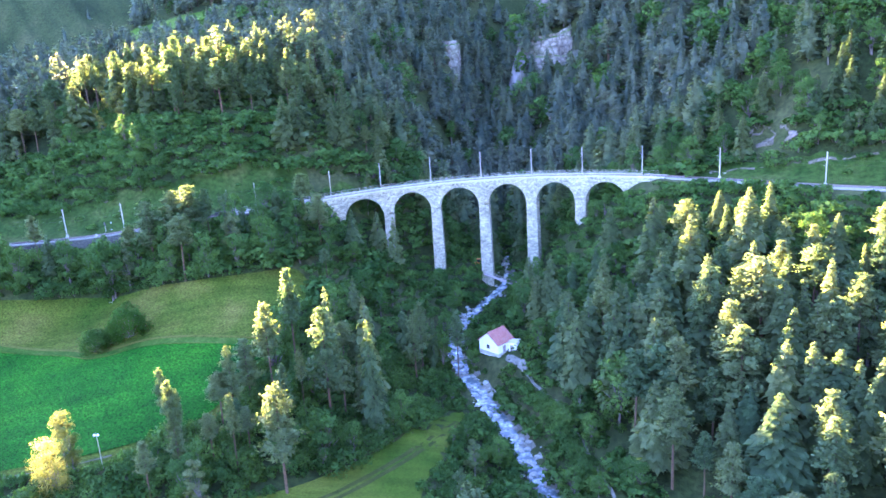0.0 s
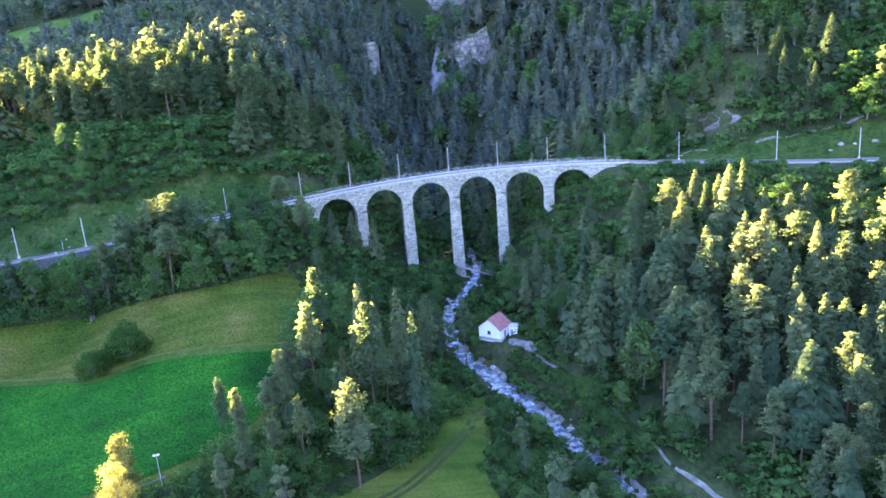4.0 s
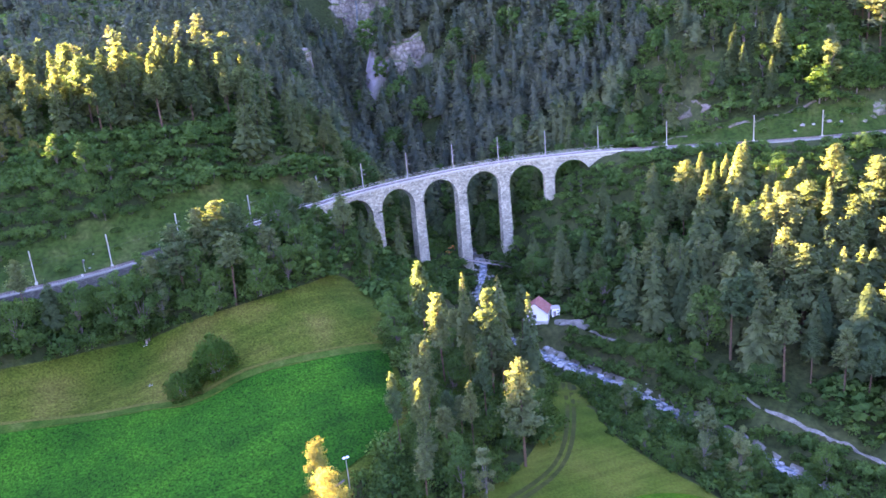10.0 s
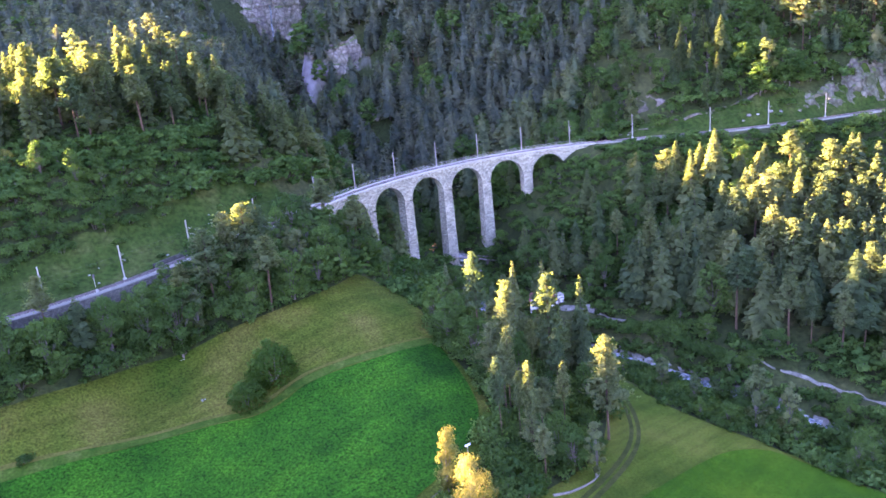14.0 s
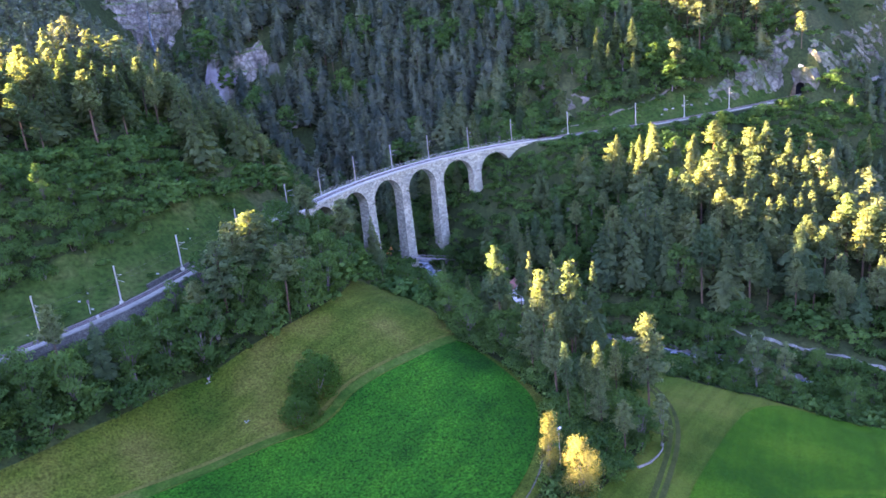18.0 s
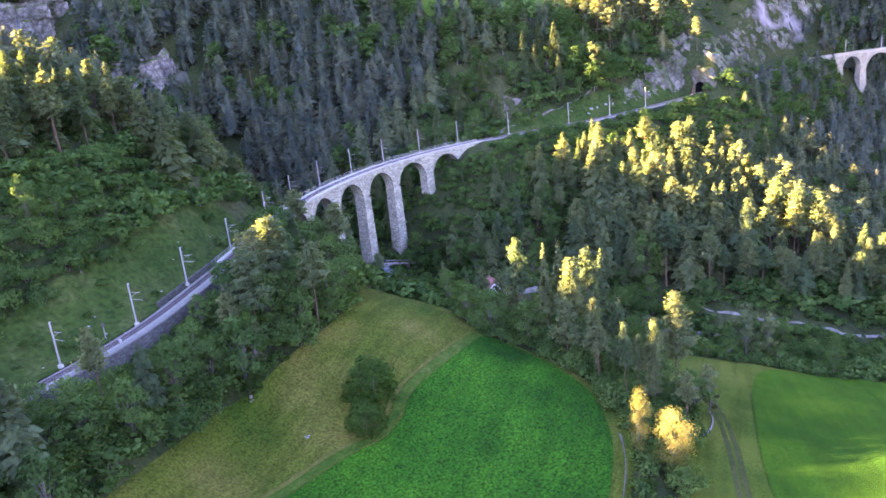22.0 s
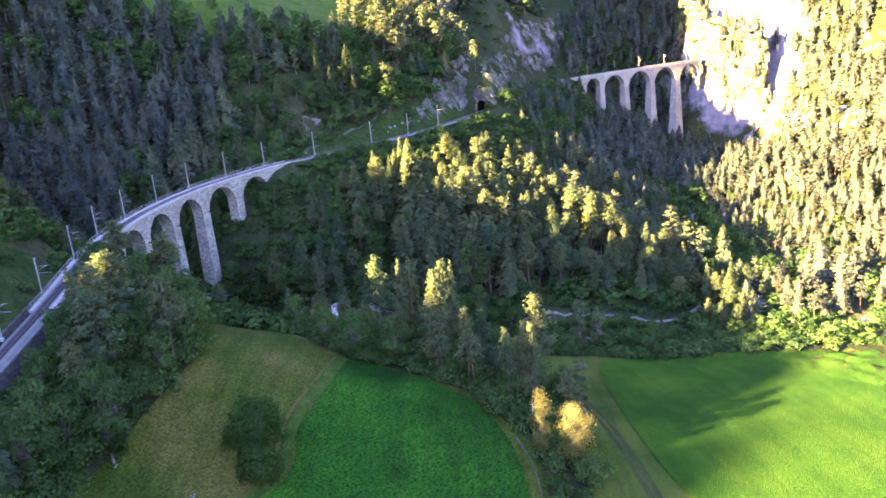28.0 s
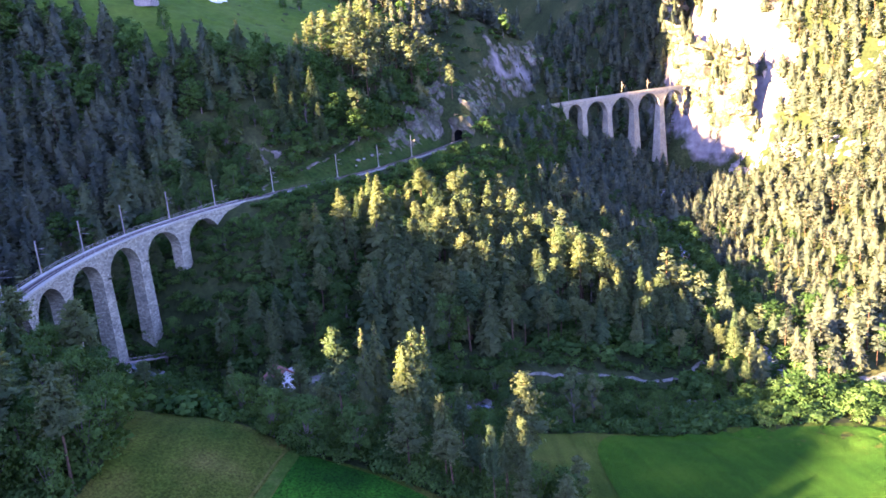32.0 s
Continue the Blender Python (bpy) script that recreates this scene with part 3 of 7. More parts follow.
def western_ridge():
    """The mountain ridge in the west, mostly out of view, behind which the sun goes down; it rises to the north."""
    across = np.concatenate([np.arange(-900, -100, 40.0), np.arange(-100, 520, 2.5), np.arange(520, 1100, 30.0)])
    # crest heights and gaps fitted so that its shade falls where wanted
    rise = np.interp(across, [-900, -300, 20, 44, 48, 51, 54, 57, 60, 64, 68, 69.5, 72, 75, 77, 84, 88, 92, 110, 127, 129.5, 133.5, 136, 140, 147, 155, 160, 166, 174, 180, 190, 200, 208, 221, 226, 232, 238, 243, 247, 252, 258, 266, 282, 288, 303, 327, 345, 362, 378, 410, 430, 470, 500, 1100],
                     [-160, -90, -20, -23, -20, -16.5, -14.5, -14.5, -15.5, -16, -15, -14, -10, -6.5, -4, 0, -4, -4, 0, -3, -18, -18, -3, -1, 1, 4, 8, 12, 13, 16, 21, 25, 25, 25, 28, 32, 36, 40.5, 48, 54, 59, 62, 68, 88, 98, 104, 112, 123, 143, 172, 220, 300, 340, 650])
    off = np.array([-700, -420, -220, -110, -50, -18, 0, 16, 45, 100, 200, 340])
    fall = np.array([-330, -205, -110, -58, -26, -8, 0, -9, -28, -62, -120, -215.0])
    A, O = np.meshgrid(across, off, indexing="ij")
    d = -840 + O
    x, y = 0.848 * d + 0.530 * A, -0.530 * d + 0.848 * A
    z = 297 + rise[:, None] + fall[None, :] + 1.4 * waves(A, A * 0.3, 19, 12) + 0.9 * waves(A, A * 0.2, 8, 14) + (O != 0) * 7 * waves(x, y, 70, 15)
    v = np.stack([x, y, z], -1).reshape(-1, 3)
    n = len(off)
    q = [(i * n + j, (i + 1) * n + j, (i + 1) * n + j + 1, i * n + j + 1) for i in range(len(across) - 1) for j in range(n - 1)]
    return tagged(quads_object("western_ridge", v, np.array(q)[:, ::-1], [M["ground"]], True), "dark mountain ridge before the low sun", "mountain", kind="structure")


western_ridge()

UPPER = rounded([(-55, 213), (-47, 206), (-44, 195), (-43.5, 184), (-44, 175), (-42, 163), (-42, 146), (-50, 134), (-61, 124), (-82, 114.5), (-120, 101), (-220, 90), (-240, 140),
                 (-170, 163), (-145, 170), (-131, 178), (-115, 186.5), (-100, 190), (-78, 193.5), (-63, 202)])
CROP = rounded([(-45, 176.5), (-47, 175.6), (-62.9, 170.8), (-75, 168.6), (-81.4, 166.8), (-86, 163.4), (-92.7, 161.6), (-99, 163.2), (-107, 163.6), (-122, 161.5), (-140, 156), (-175, 150), (-230, 138), (-215, 98), (-120, 105), (-84, 117.5), (-65, 126.5),
                (-54, 135.5), (-45.5, 146), (-44, 158), (-44.3, 172)])
LOWER = rounded([(2, 194), (7, 183), (6, 166), (5.5, 150), (11.5, 138), (22, 127), (31, 104), (46, 64), (66, 30), (80, -60), (-60, -60), (-150, 60), (-86, 103), (-65, 114),
                 (-31, 125), (-14, 145), (-6, 165), (-2, 182)])
LOW_CROP = rounded([(22, 126), (29, 104), (44, 63), (62, 30), (75, -50), (-50, -50), (-120, 50), (-66, 91), (-48, 105), (-20, 118), (-5, 124.5), (8, 128.5)])
ALP = rounded([(84, 374), (92, 346), (99, 320), (108, 296), (130, 289), (160, 289), (190, 292), (225, 302), (262, 299), (276, 335), (240, 420), (120, 430), (84, 404)])
sheet("dry_meadow", UPPER, 0.10, 2.2, M["grass"], "mown dry meadow with faint tractor stripes on the terrace")
sheet("crop_field", CROP, 0.30, 2.0, M["crop"], "lush green crop field on the upper terrace")
sheet("low_meadow", LOWER, 0.10, 2.2, M["low_grass"], "mown grass strip with wheel tracks beside the stream")
sheet("low_crop_field", LOW_CROP, 0.30, 2.6, M["low_crop"], "bright green field in the valley floor, partly sunlit")
FAR_MEADOW = rounded([(-340, 385), (-240, 380), (-212, 392), (-196, 425), (-200, 450), (-260, 470), (-340, 470)])
sheet("far_meadow", FAR_MEADOW, 0.6, 5.0, M["alp"], "distant green meadow behind the wooded hill")
sheet("alpine_meadow", ALP, 0.5, 4.0, M["alp"], "green mountain meadow above the woods")

# grassy strips beside the railway
def strip(a, b, near, far, seed):
    """The outline of a strip uphill of the railway from x = a to x = b."""
    ln = rail[(rail[:, 0] > a) & (rail[:, 0] < b)][::4]
    r = np.random.RandomState(seed)
    up, dn = side(ln, far)[:, :2], side(ln, near)[:, :2]
    up = up + r.uniform(-1.5, 1.5, up.shape)
    return rounded(np.vstack([dn, up[::-1]]), 1)


sheet("grass_strip", strip(-215, -62, 2.7, 18.0, 4), 0.30, 1.6, M["bank_grass"], "rough green grass strip above the railway")
sheet("grass_strip", strip(58, 176, 2.9, 14.0, 5), 0.3, 2.0, M["bank_grass"], "rough green grass slope beside the railway")
sheet("grass_strip", strip(-60, -40, 4.5, 11.0, 6), 0.3, 2.0, M["bank_grass"], "rough green grass at the viaduct's end")

# ---- water and stones ----


def water_material():
    m, n, l, b = nodes_of("mountain_stream", 0.12)
    t = noise_node(n, l, 0.5, 5.0)
    l.new(ramp(n, l, t.outputs[0], [(0.42, (0.05, 0.065, 0.06)), (0.58, (0.14, 0.16, 0.155)), (0.72, (0.45, 0.47, 0.47))]), b.inputs["Base Color"])
    l.new(ramp(n, l, t.outputs[0], [(0.45, (0.12, 0.12, 0.12)), (0.7, (0.7, 0.7, 0.7))]), b.inputs["Roughness"])
    bump(n, l, b, noise_node(n, l, 1.6, 4.0).outputs[0], 0.7, 0.15)
    return m


M["water"] = water_material()
tagged(ribbon("stream_bed", river[river[:, 1] < 330], 2.9, 0.06, M["gravel"], drape=True, wobble=1.2, across=6), "pale boulder bed of the mountain stream", "stream bed", kind="structure")
tagged(ribbon("river_bed", main_river[main_river[:, 0] < 372], 3.8, 0.06, M["gravel"], drape=True, wobble=3.0, across=6), "pale gravel bed of the valley river", "river bed", kind="structure")
tagged(ribbon("stream", river[river[:, 1] < 330], 1.3, -0.2, M["water"], wobble=0.8, seed=4), "clear shallow mountain stream over boulders", "water", kind="structure")
tagged(ribbon("river", main_river[main_river[:, 0] < 372], 2.4, -0.2, M["water"], wobble=1.5, seed=5), "shallow grey valley river between gravel banks", "water", kind="structure")


def rock_mesh(name, seed, material, flat=0.65, facets=2):
    """A boulder of about one metre, with broken faces."""
    bm = bmesh.new()
    bmesh.ops.create_icosphere(bm, subdivisions=facets, radius=0.5)
    off = Vector((seed * 7.1, seed * 3.3, seed * 1.7))
    for v in bm.verts:
        k = 1 + 0.55 * noise.noise(v.co * 1.7 + off) + 0.25 * noise.noise(v.co * 4.1 + off)
        v.co = Vector((v.co.x * k * 1.15, v.co.y * k, v.co.z * k * flat))
    me = bpy.data.meshes.new(name)
    bm.to_mesh(me)
    bm.free()
    me.materials.append(material)
    return me


def stones_along(name, lines, number, spread, sizes, label, seed):
    """Many boulders, joined, lying along water."""
    r = np.random.RandomState(seed)
    base = [rock_mesh("stone", 20 + i, M["rock"], facets=1) for i in range(4)]
    shapes = []
    for me in base:
        shapes.append((np.array([v.co for v in me.vertices]), [tuple(p.vertices) for p in me.polygons]))
    V, F, n0 = [], [], 0
    line = np.vstack(lines)
    for _ in range(number):
        p = line[r.randint(len(line))]
        x, y = p[0] + r.normal(0, spread), p[1] + r.normal(0, spread)
        z = ground([x], [y])[0]
        v, f = shapes[r.randint(4)]
        a, s = r.uniform(0, 6.28), sizes[0] + (sizes[1] - sizes[0]) * r.uniform() ** 3
        c = np.array([[math.cos(a), -math.sin(a), 0], [math.sin(a), math.cos(a), 0], [0, 0, 1]])
        q = v @ c.T * s
        V.append(q + (x, y, z + s * 0.12))
        F += [tuple(i + n0 for i in g) for g in f]
        n0 += len(v)
    return tagged(mesh_object(name, np.vstack(V), F, M["stone_pale"]), label, "stones", kind="stuff")


M["stone_pale"] = surface("pale_boulders", [(0.132, 0.134, 0.110), (0.205, 0.21, 0.172), (0.31, 0.315, 0.26)], 0.25, fine=2.0, fine_amount=0.4)
stones_along("stream_boulders", [river[(river[:, 1] < 325) & (river[:, 1] > 95)]], 1000, 1.8, (0.4, 2.2), "pale boulders strewn along the stream", 3)
ln = rail[(rail[:, 0] > -205) & (rail[:, 0] < -66)]
stones_along("slope_stones", [side(ln, 4.5), side(ln, 9.0)], 130, 1.6, (0.25, 1.0), "scattered pale stones on the grass above the railway", 8)
stones_along("river_boulders", [main_river[main_river[:, 0] < 400]], 260, 3.4, (0.5, 2.2), "pale boulders and gravel along the river", 6)

# ---- paths ----
M["earth_path"] = surface("trodden_earth", [(0.055, 0.052, 0.036), (0.092, 0.085, 0.062)], 0.6, fine=3.0, fine_amount=0.4)
HUT_PATH = smooth_line([(10, 213, 0), (16, 205.5, 0), (27, 193, 0), (36, 180, 0), (44, 166, 0), (48.5, 157, 0), (60.5, 149, 0), (66, 136, 0), (76, 118, 0), (97, 109, 0)], 1.5)
tagged(ribbon("hut_path", HUT_PATH, 0.45, 0.10, M["gravel"], drape=True, wobble=0.3), "narrow pale gravel path from the hut along the stream", "path", kind="structure")
YARD = rounded([(10.5, 213.5), (13.5, 211.5), (20, 203.5), (18.5, 202.5), (13, 207.5), (9.5, 211.5)])
sheet("hut_yard", YARD, 0.12, 1.0, M["gravel"], "pale gravel yard in front of the hut", "path")
FIELD_PATH = smooth_line([(-43, 157, 0), (-44, 147, 0), (-52, 135.3, 0), (-63, 125.3, 0), (-74, 119.5, 0), (-90, 112, 0), (-120, 99, 0)], 1.5)
tagged(ribbon("field_path", FIELD_PATH[(FIELD_PATH[:, 0] < -57) & (FIELD_PATH[:, 0] > -96)], 0.20, 0.14, M["earth_path"], drape=True, wobble=0.15), "trodden pale footpath along the field edge", "path", kind="structure")
MARGIN = smooth_line([(-42.5, 178.3, 0), (-47.5, 176.6, 0), (-63, 172.0, 0), (-75, 169.8, 0), (-82, 168.0, 0), (-86.8, 164.7, 0), (-92.7, 162.8, 0), (-99, 164.3, 0), (-107.2, 164.8, 0), (-122, 162.7, 0), (-140, 157.2, 0), (-168, 152, 0)], 1.5)
M["margin"] = surface("green_field_margin", [(0.016, 0.046, 0.004), (0.030, 0.062, 0.006), (0.052, 0.074, 0.012)], 0.3, fine=2.0, fine_amount=0.4)
M["dry_line"] = surface("dry_trodden_grass", [(0.050, 0.058, 0.008), (0.088, 0.082, 0.016)], 0.4, fine=2.5, fine_amount=0.4)
tagged(ribbon("grass_margin", MARGIN, 1.1, 0.22, M["margin"], drape=True, wobble=0.35), "green uncut grass margin between the meadow and the crop", "grass", kind="structure")
tagged(ribbon("dry_path", side(MARGIN, -1.9), 0.32, 0.20, M["dry_line"], drape=True, wobble=0.3, seed=4), "dry trodden line in the grass beside the crop", "path", kind="structure")
M["track"] = surface("wheel_track", [(0.022, 0.032, 0.006), (0.046, 0.052, 0.012)], 0.3, fine=2.5, fine_amount=0.4)
TRACK = smooth_line([(4, 183, 0), (0, 165, 0), (-6, 148, 0), (-12, 137, 0), (-22, 127, 0), (-36, 117, 0), (-55, 106, 0), (-80, 92, 0)], 1.5)
for k in (-0.8, 0.8):
    tagged(ribbon("wheel_track", side(TRACK, k), 0.5, 0.14, M["track"], drape=True, wobble=0.1, across=2), "worn wheel track across the low meadow", "track", kind="structure")

# ---- railway ----
S = np.concatenate(([0], np.cumsum(np.linalg.norm(np.diff(rail[:, :2], axis=0), axis=1))))


def at_x(x):
    """Distance along the railway at which it passes x."""
    return float(np.interp(x, rail[:, 0], S))


def rail_piece(s0, s1, step=1.0):
    q = np.linspace(s0, s1, max(2, int((s1 - s0) / step) + 1))
    return np.stack([np.interp(q, S, rail[:, i]) for i in range(3)], 1)


W_END, E_END = at_x(-72.5), at_x(47.5)
TUNNEL_W, TUNNEL_E = at_x(184.0), at_x(219.0)
LW_START = at_x(343)
track = empty("railway_track", (0, 0, 0), 0, "single railway track on pale ballast", "railway track")
track["kind"] = "structure"
for s0, s1 in ((S[0], W_END), (E_END, LW_START)):
    ln = rail_piece(s0, s1, 2.0)
    profile_sweep("ballast_bed", ln, [(-2.7, -1.1), (-1.9, -0.28), (1.7, -0.28), (2.4, -1.1)], M["ballast"], track)
ln = rail_piece(W_END, E_END, 2.0)
profile_sweep("ballast_bed", ln, [(-1.7, -0.7), (-1.6, -0.28), (1.6, -0.28), (1.7, -0.7)], M["ballast"], track)
ln = rail_piece(LW_START, S[-1], 2.0)
profile_sweep("ballast_bed", ln, [(-1.7, -0.7), (-1.6, -0.28), (1.6, -0.28), (1.7, -0.7)], M["ballast"], track)
profile_sweep("service_walk", rail_piece(at_x(-230), W_END + 1.0, 2.0), [(-3.3, -0.75), (-3.3, -0.22), (-1.95, -0.22), (-1.95, -0.75)], M["walk"], track, "pale service walk beside the rails")
whole = rail_piece(S[0], S[-1], 1.5)
for off in (-0.5, 0.5):
    profile_sweep("rail", whole, [(off - 0.05, -0.12), (off - 0.045, 0.03), (off + 0.045, 0.03), (off + 0.05, -0.12)], M["rail"], track)


def sleepers():
    """Sleepers, joined: too small to tell apart from the air."""
    s = np.arange(at_x(-150), at_x(182), 0.62)
    p = np.stack([np.interp(s, S, rail[:, i]) for i in range(3)], 1)
    d = np.gradient(p[:, :2], axis=0)
    d /= np.linalg.norm(d, axis=1)[:, None]
    nrm = np.stack([-d[:, 1], d[:, 0]], 1)
    V = []
    for a, b, dz in ((-1, -1, 0), (1, -1, 0), (1, 1, 0), (-1, 1, 0), (-1, -1, 0.14), (1, -1, 0.14), (1, 1, 0.14), (-1, 1, 0.14)):
        q = p.copy()
        q[:, :2] += d * 0.13 * a + nrm * 0.95 * b
        q[:, 2] += -0.27 + dz
        V.append(q)
    v = np.stack(V, 1).reshape(-1, 3)
    o = np.arange(len(s))[:, None] * 8
    f = np.concatenate([o + np.array(q) for q in ((4, 5, 6, 7), (0, 1, 5, 4), (1, 2, 6, 5), (2, 3, 7, 6), (3, 0, 4, 7))])
    ob = quads_object("sleepers", v, f, [M["sleeper"]], parent=track)
    tagged(ob, "dark sleepers under the rails", kind="stuff")


sleepers()

# ---- viaducts ----


def viaduct(name, line_from, line_to, piers, spring, half, crown_drop, foot, batter, stone, label, end_w, end_e, pier_half):
    """A curved masonry viaduct: spandrel walls and arch vaults of each span, tapering piers, coping and parapet.
    piers: distances along the railway of the pier middles; the spans lie between them and the two abutments."""
    thing = empty(name, (0, 0, 0), 0, label, "viaduct")
    thing["kind"] = "structure"

    def at(s, off, z):
        x, y = np.interp(s, S, rail[:, 0]), np.interp(s, S, rail[:, 1])
        x1, y1 = np.interp(s + 0.5, S, rail[:, 0]), np.interp(s + 0.5, S, rail[:, 1])
        x0, y0 = np.interp(s - 0.5, S, rail[:, 0]), np.interp(s - 0.5, S, rail[:, 1])
        k = math.hypot(x1 - x0, y1 - y0)
        return (x - (y1 - y0) / k * off, y + (x1 - x0) / k * off, z)

    def top(s):
        return float(np.interp(s, S, rail[:, 2])) - 0.55

    stops = [end_w] + list(piers) + [end_e]
    for k in range(len(stops) - 1):
        s0 = stops[k] + (pier_half if k else 0)
        s1 = stops[k + 1] - (pier_half if k < len(stops) - 2 else 0)
        r = (s1 - s0) / 2
        mid = (s0 + s1) / 2
        crown = top(mid) - crown_drop
        zs = crown - r * spring
        ang = np.linspace(math.pi, 0, 25)
        arc = [(mid + r * math.cos(a), zs + r * spring * math.sin(a)) for a in ang]
        v, f, uv = [], [], []
        left, right = stops[k], stops[k + 1]
        # the wall's outline over this span, from pier middle to pier middle
        low = [(left, zs)] + arc + [(right, zs)]
        n = len(low)
        for off in (-half, half):
            for s, z in low:
                v.append(at(s, off, z)), uv.append((s, z))
            for s, z in low:
                v.append(at(s, off, top(s))), uv.append((s, top(s)))
        for i in range(n - 1):
            f.append((i, i + 1, n + i + 1, n + i))
            f.append((2 * n + i + 1, 2 * n + i, 3 * n + i, 3 * n + i + 1))
            f.append((n + i, n + i + 1, 3 * n + i + 1, 3 * n + i))
        mesh_object("spandrel_wall", v, f, stone, thing, uv=uv)
        # the vault under the span
        vv, ff, uu = [], [], []
        run = np.concatenate(([0], np.cumsum([math.hypot(a[0] - b[0], a[1] - b[1]) for a, b in zip(arc, arc[1:])])))
        for (s, z), q in zip(arc, run):
            for off in (-half, half):
                vv.append(at(s, off, z)), uu.append((off, q))
        ff = [(2 * i, 2 * i + 1, 2 * i + 3, 2 * i + 2) for i in range(len(arc) - 1)]
        mesh_object("arch_vault", vv, ff, stone, thing, uv=uu)
        # arch stones, a ring standing a little proud of the wall
        for off, sg in ((-half, -1), (half, 1)):
            vv, ff, uu = [], [], []
            for a, q in zip(ang, run):
                for rr, push in ((r, 0.0), (r, 0.07), (r + 0.62, 0.07), (r + 0.62, 0.0)):
                    vv.append(at(mid + rr * math.cos(a), off + sg * push, zs + (r * spring + (rr - r)) * math.sin(a) if spring != 1 else zs + rr * math.sin(a)))
                    uu.append((q * 2.0, rr))
            m = len(ang)
            ff = [(4 * i + j, 4 * i + j + 1, 4 * i + j + 5, 4 * i + j + 4) for i in range(m - 1) for j in range(3)]
            mesh_object("arch_ring", vv, ff, stone, thing, uv=uu)
    # piers, wider towards the foot
    for s in piers:
        zt = top(s) - crown_drop - 0.3
        r = ((stops[1] - stops[0]) if False else (piers[1] - piers[0])) / 2 - pier_half
        zs = top(s) - crown_drop - r * spring
        x, y, _ = at(s, 0, 0)
        zb = min(float(ground([x + dx], [y + dy])[0]) for dx in (-4, 0, 4) for dy in (-4, 0, 4)) - foot
        v, f, uv = [], [], []
        levels = np.linspace(zs, zb, 8)
        for z in levels:
            g = (zs - z) * batter
            ds, do = pier_half + g, half + g * 1.1
            ring = [(-ds, -do), (ds, -do), (ds, do), (-ds, do)]
            edge = 0.0
            for i, (a, b) in enumerate(ring + ring[:1]):
                v.append(at(s + a, b, z))
                uv.append((edge, z))
                edge += 2 * ds if i % 2 == 0 else 2 * do
        for i in range(len(levels) - 1):
            for j in range(4):
                f.append((i * 5 + j + 1, i * 5 + j, (i + 1) * 5 + j, (i + 1) * 5 + j + 1))
        f.append((3, 2, 1, 0))
        mesh_object("pier", v, f, stone, thing, uv=uv)
    # abutments
    for s0, s1 in ((line_from, end_w), (end_e, line_to)):
        if s1 - s0 < 0.5:
            continue
        v, f, uv = [], [], []
        ss = np.linspace(s0, s1, max(3, int((s1 - s0) / 2)))
        for s in ss:
            for off in (-half - 0.01, half + 0.01):
                x, y, _ = at(s, off, 0)
                v += [at(s, off, top(s)), at(s, off * 1.06, min(top(s) - 0.5, float(ground([x], [y])[0]) - 9.0))]
                uv += [(s, top(s)), (s, v[-1][2])]
        for i in range(len(ss) - 1):
            a, b = 4 * i, 4 * i + 4
            f += [(a + 1, b + 1, b, a), (a + 2, b + 2, b + 3, a + 3), (a, b, b + 2, a + 2)]
        f += [(0, 2, 3, 1), (len(v) - 4, len(v) - 3, len(v) - 1, len(v) - 2)]
        mesh_object("abutment", v, f, stone, thing, uv=uv)
    return thing


PIERS = [at_x(-55.7), at_x(-40.6), at_x(-25.1), at_x(-8.6), at_x(8.0), at_x(24.9)]
near_viaduct = viaduct("stone_viaduct", at_x(-84), at_x(53), PIERS, 1.0, 2.15, 1.55, 4, 0.011, M["stone"],
                       "curved grey stone railway viaduct with tall tapering piers", at_x(-71.0), at_x(40.2), 1.75)
deck = rail_piece(at_x(-86), at_x(52), 1.5)
profile_sweep("deck_slab", deck, [(-2.55, -0.62), (-2.55, -0.12), (-1.62, -0.12), (-1.62, -0.55), (1.62, -0.55), (1.62, -0.12), (2.75, -0.12), (2.75, -0.62)],
              M["concrete"], near_viaduct, "pale concrete deck with raised edges")
M["corbel"] = M["concrete"]
for s in np.arange(at_x(-70), at_x(46), 1.45):
    a = rail_piece(s, s + 0.35, 0.35)
    profile_sweep("corbel", a, [(-2.5, -0.95), (-2.5, -0.62), (-2.1, -0.62), (-2.1, -1.1)], M["corbel"], near_viaduct)


def railing(line, off, base, parent, name="handrail"):
    for z in (0.55, 1.05):
        profile_sweep(name, line, [(off - 0.035, base + z - 0.035), (off - 0.035, base + z + 0.035), (off + 0.035, base + z + 0.035), (off + 0.035, base + z - 0.035)], M["steel"], parent)
    q = side(line, off)
    post = None
    for p in q[::2]:
        if post is None:
            bm = rod((0, 0, 0), (0, 0, 1.12), 0.045, 0.04, 6)
            post = part("railing_post", bm, M["steel"], parent)
            post.matrix_world = pose(p[0], p[1], p[2] + base - 0.02)
        else:
            o = new("railing_post", post.data)
            o.parent, o.matrix_world = parent, pose(p[0], p[1], p[2] + base - 0.02)


rail_line = rail_piece(at_x(-86), at_x(49), 1.0)
railing(rail_line, 2.6, -0.12, near_viaduct)
railing(rail_piece(at_x(-70), at_x(49), 1.0), -2.48, -0.12, near_viaduct)

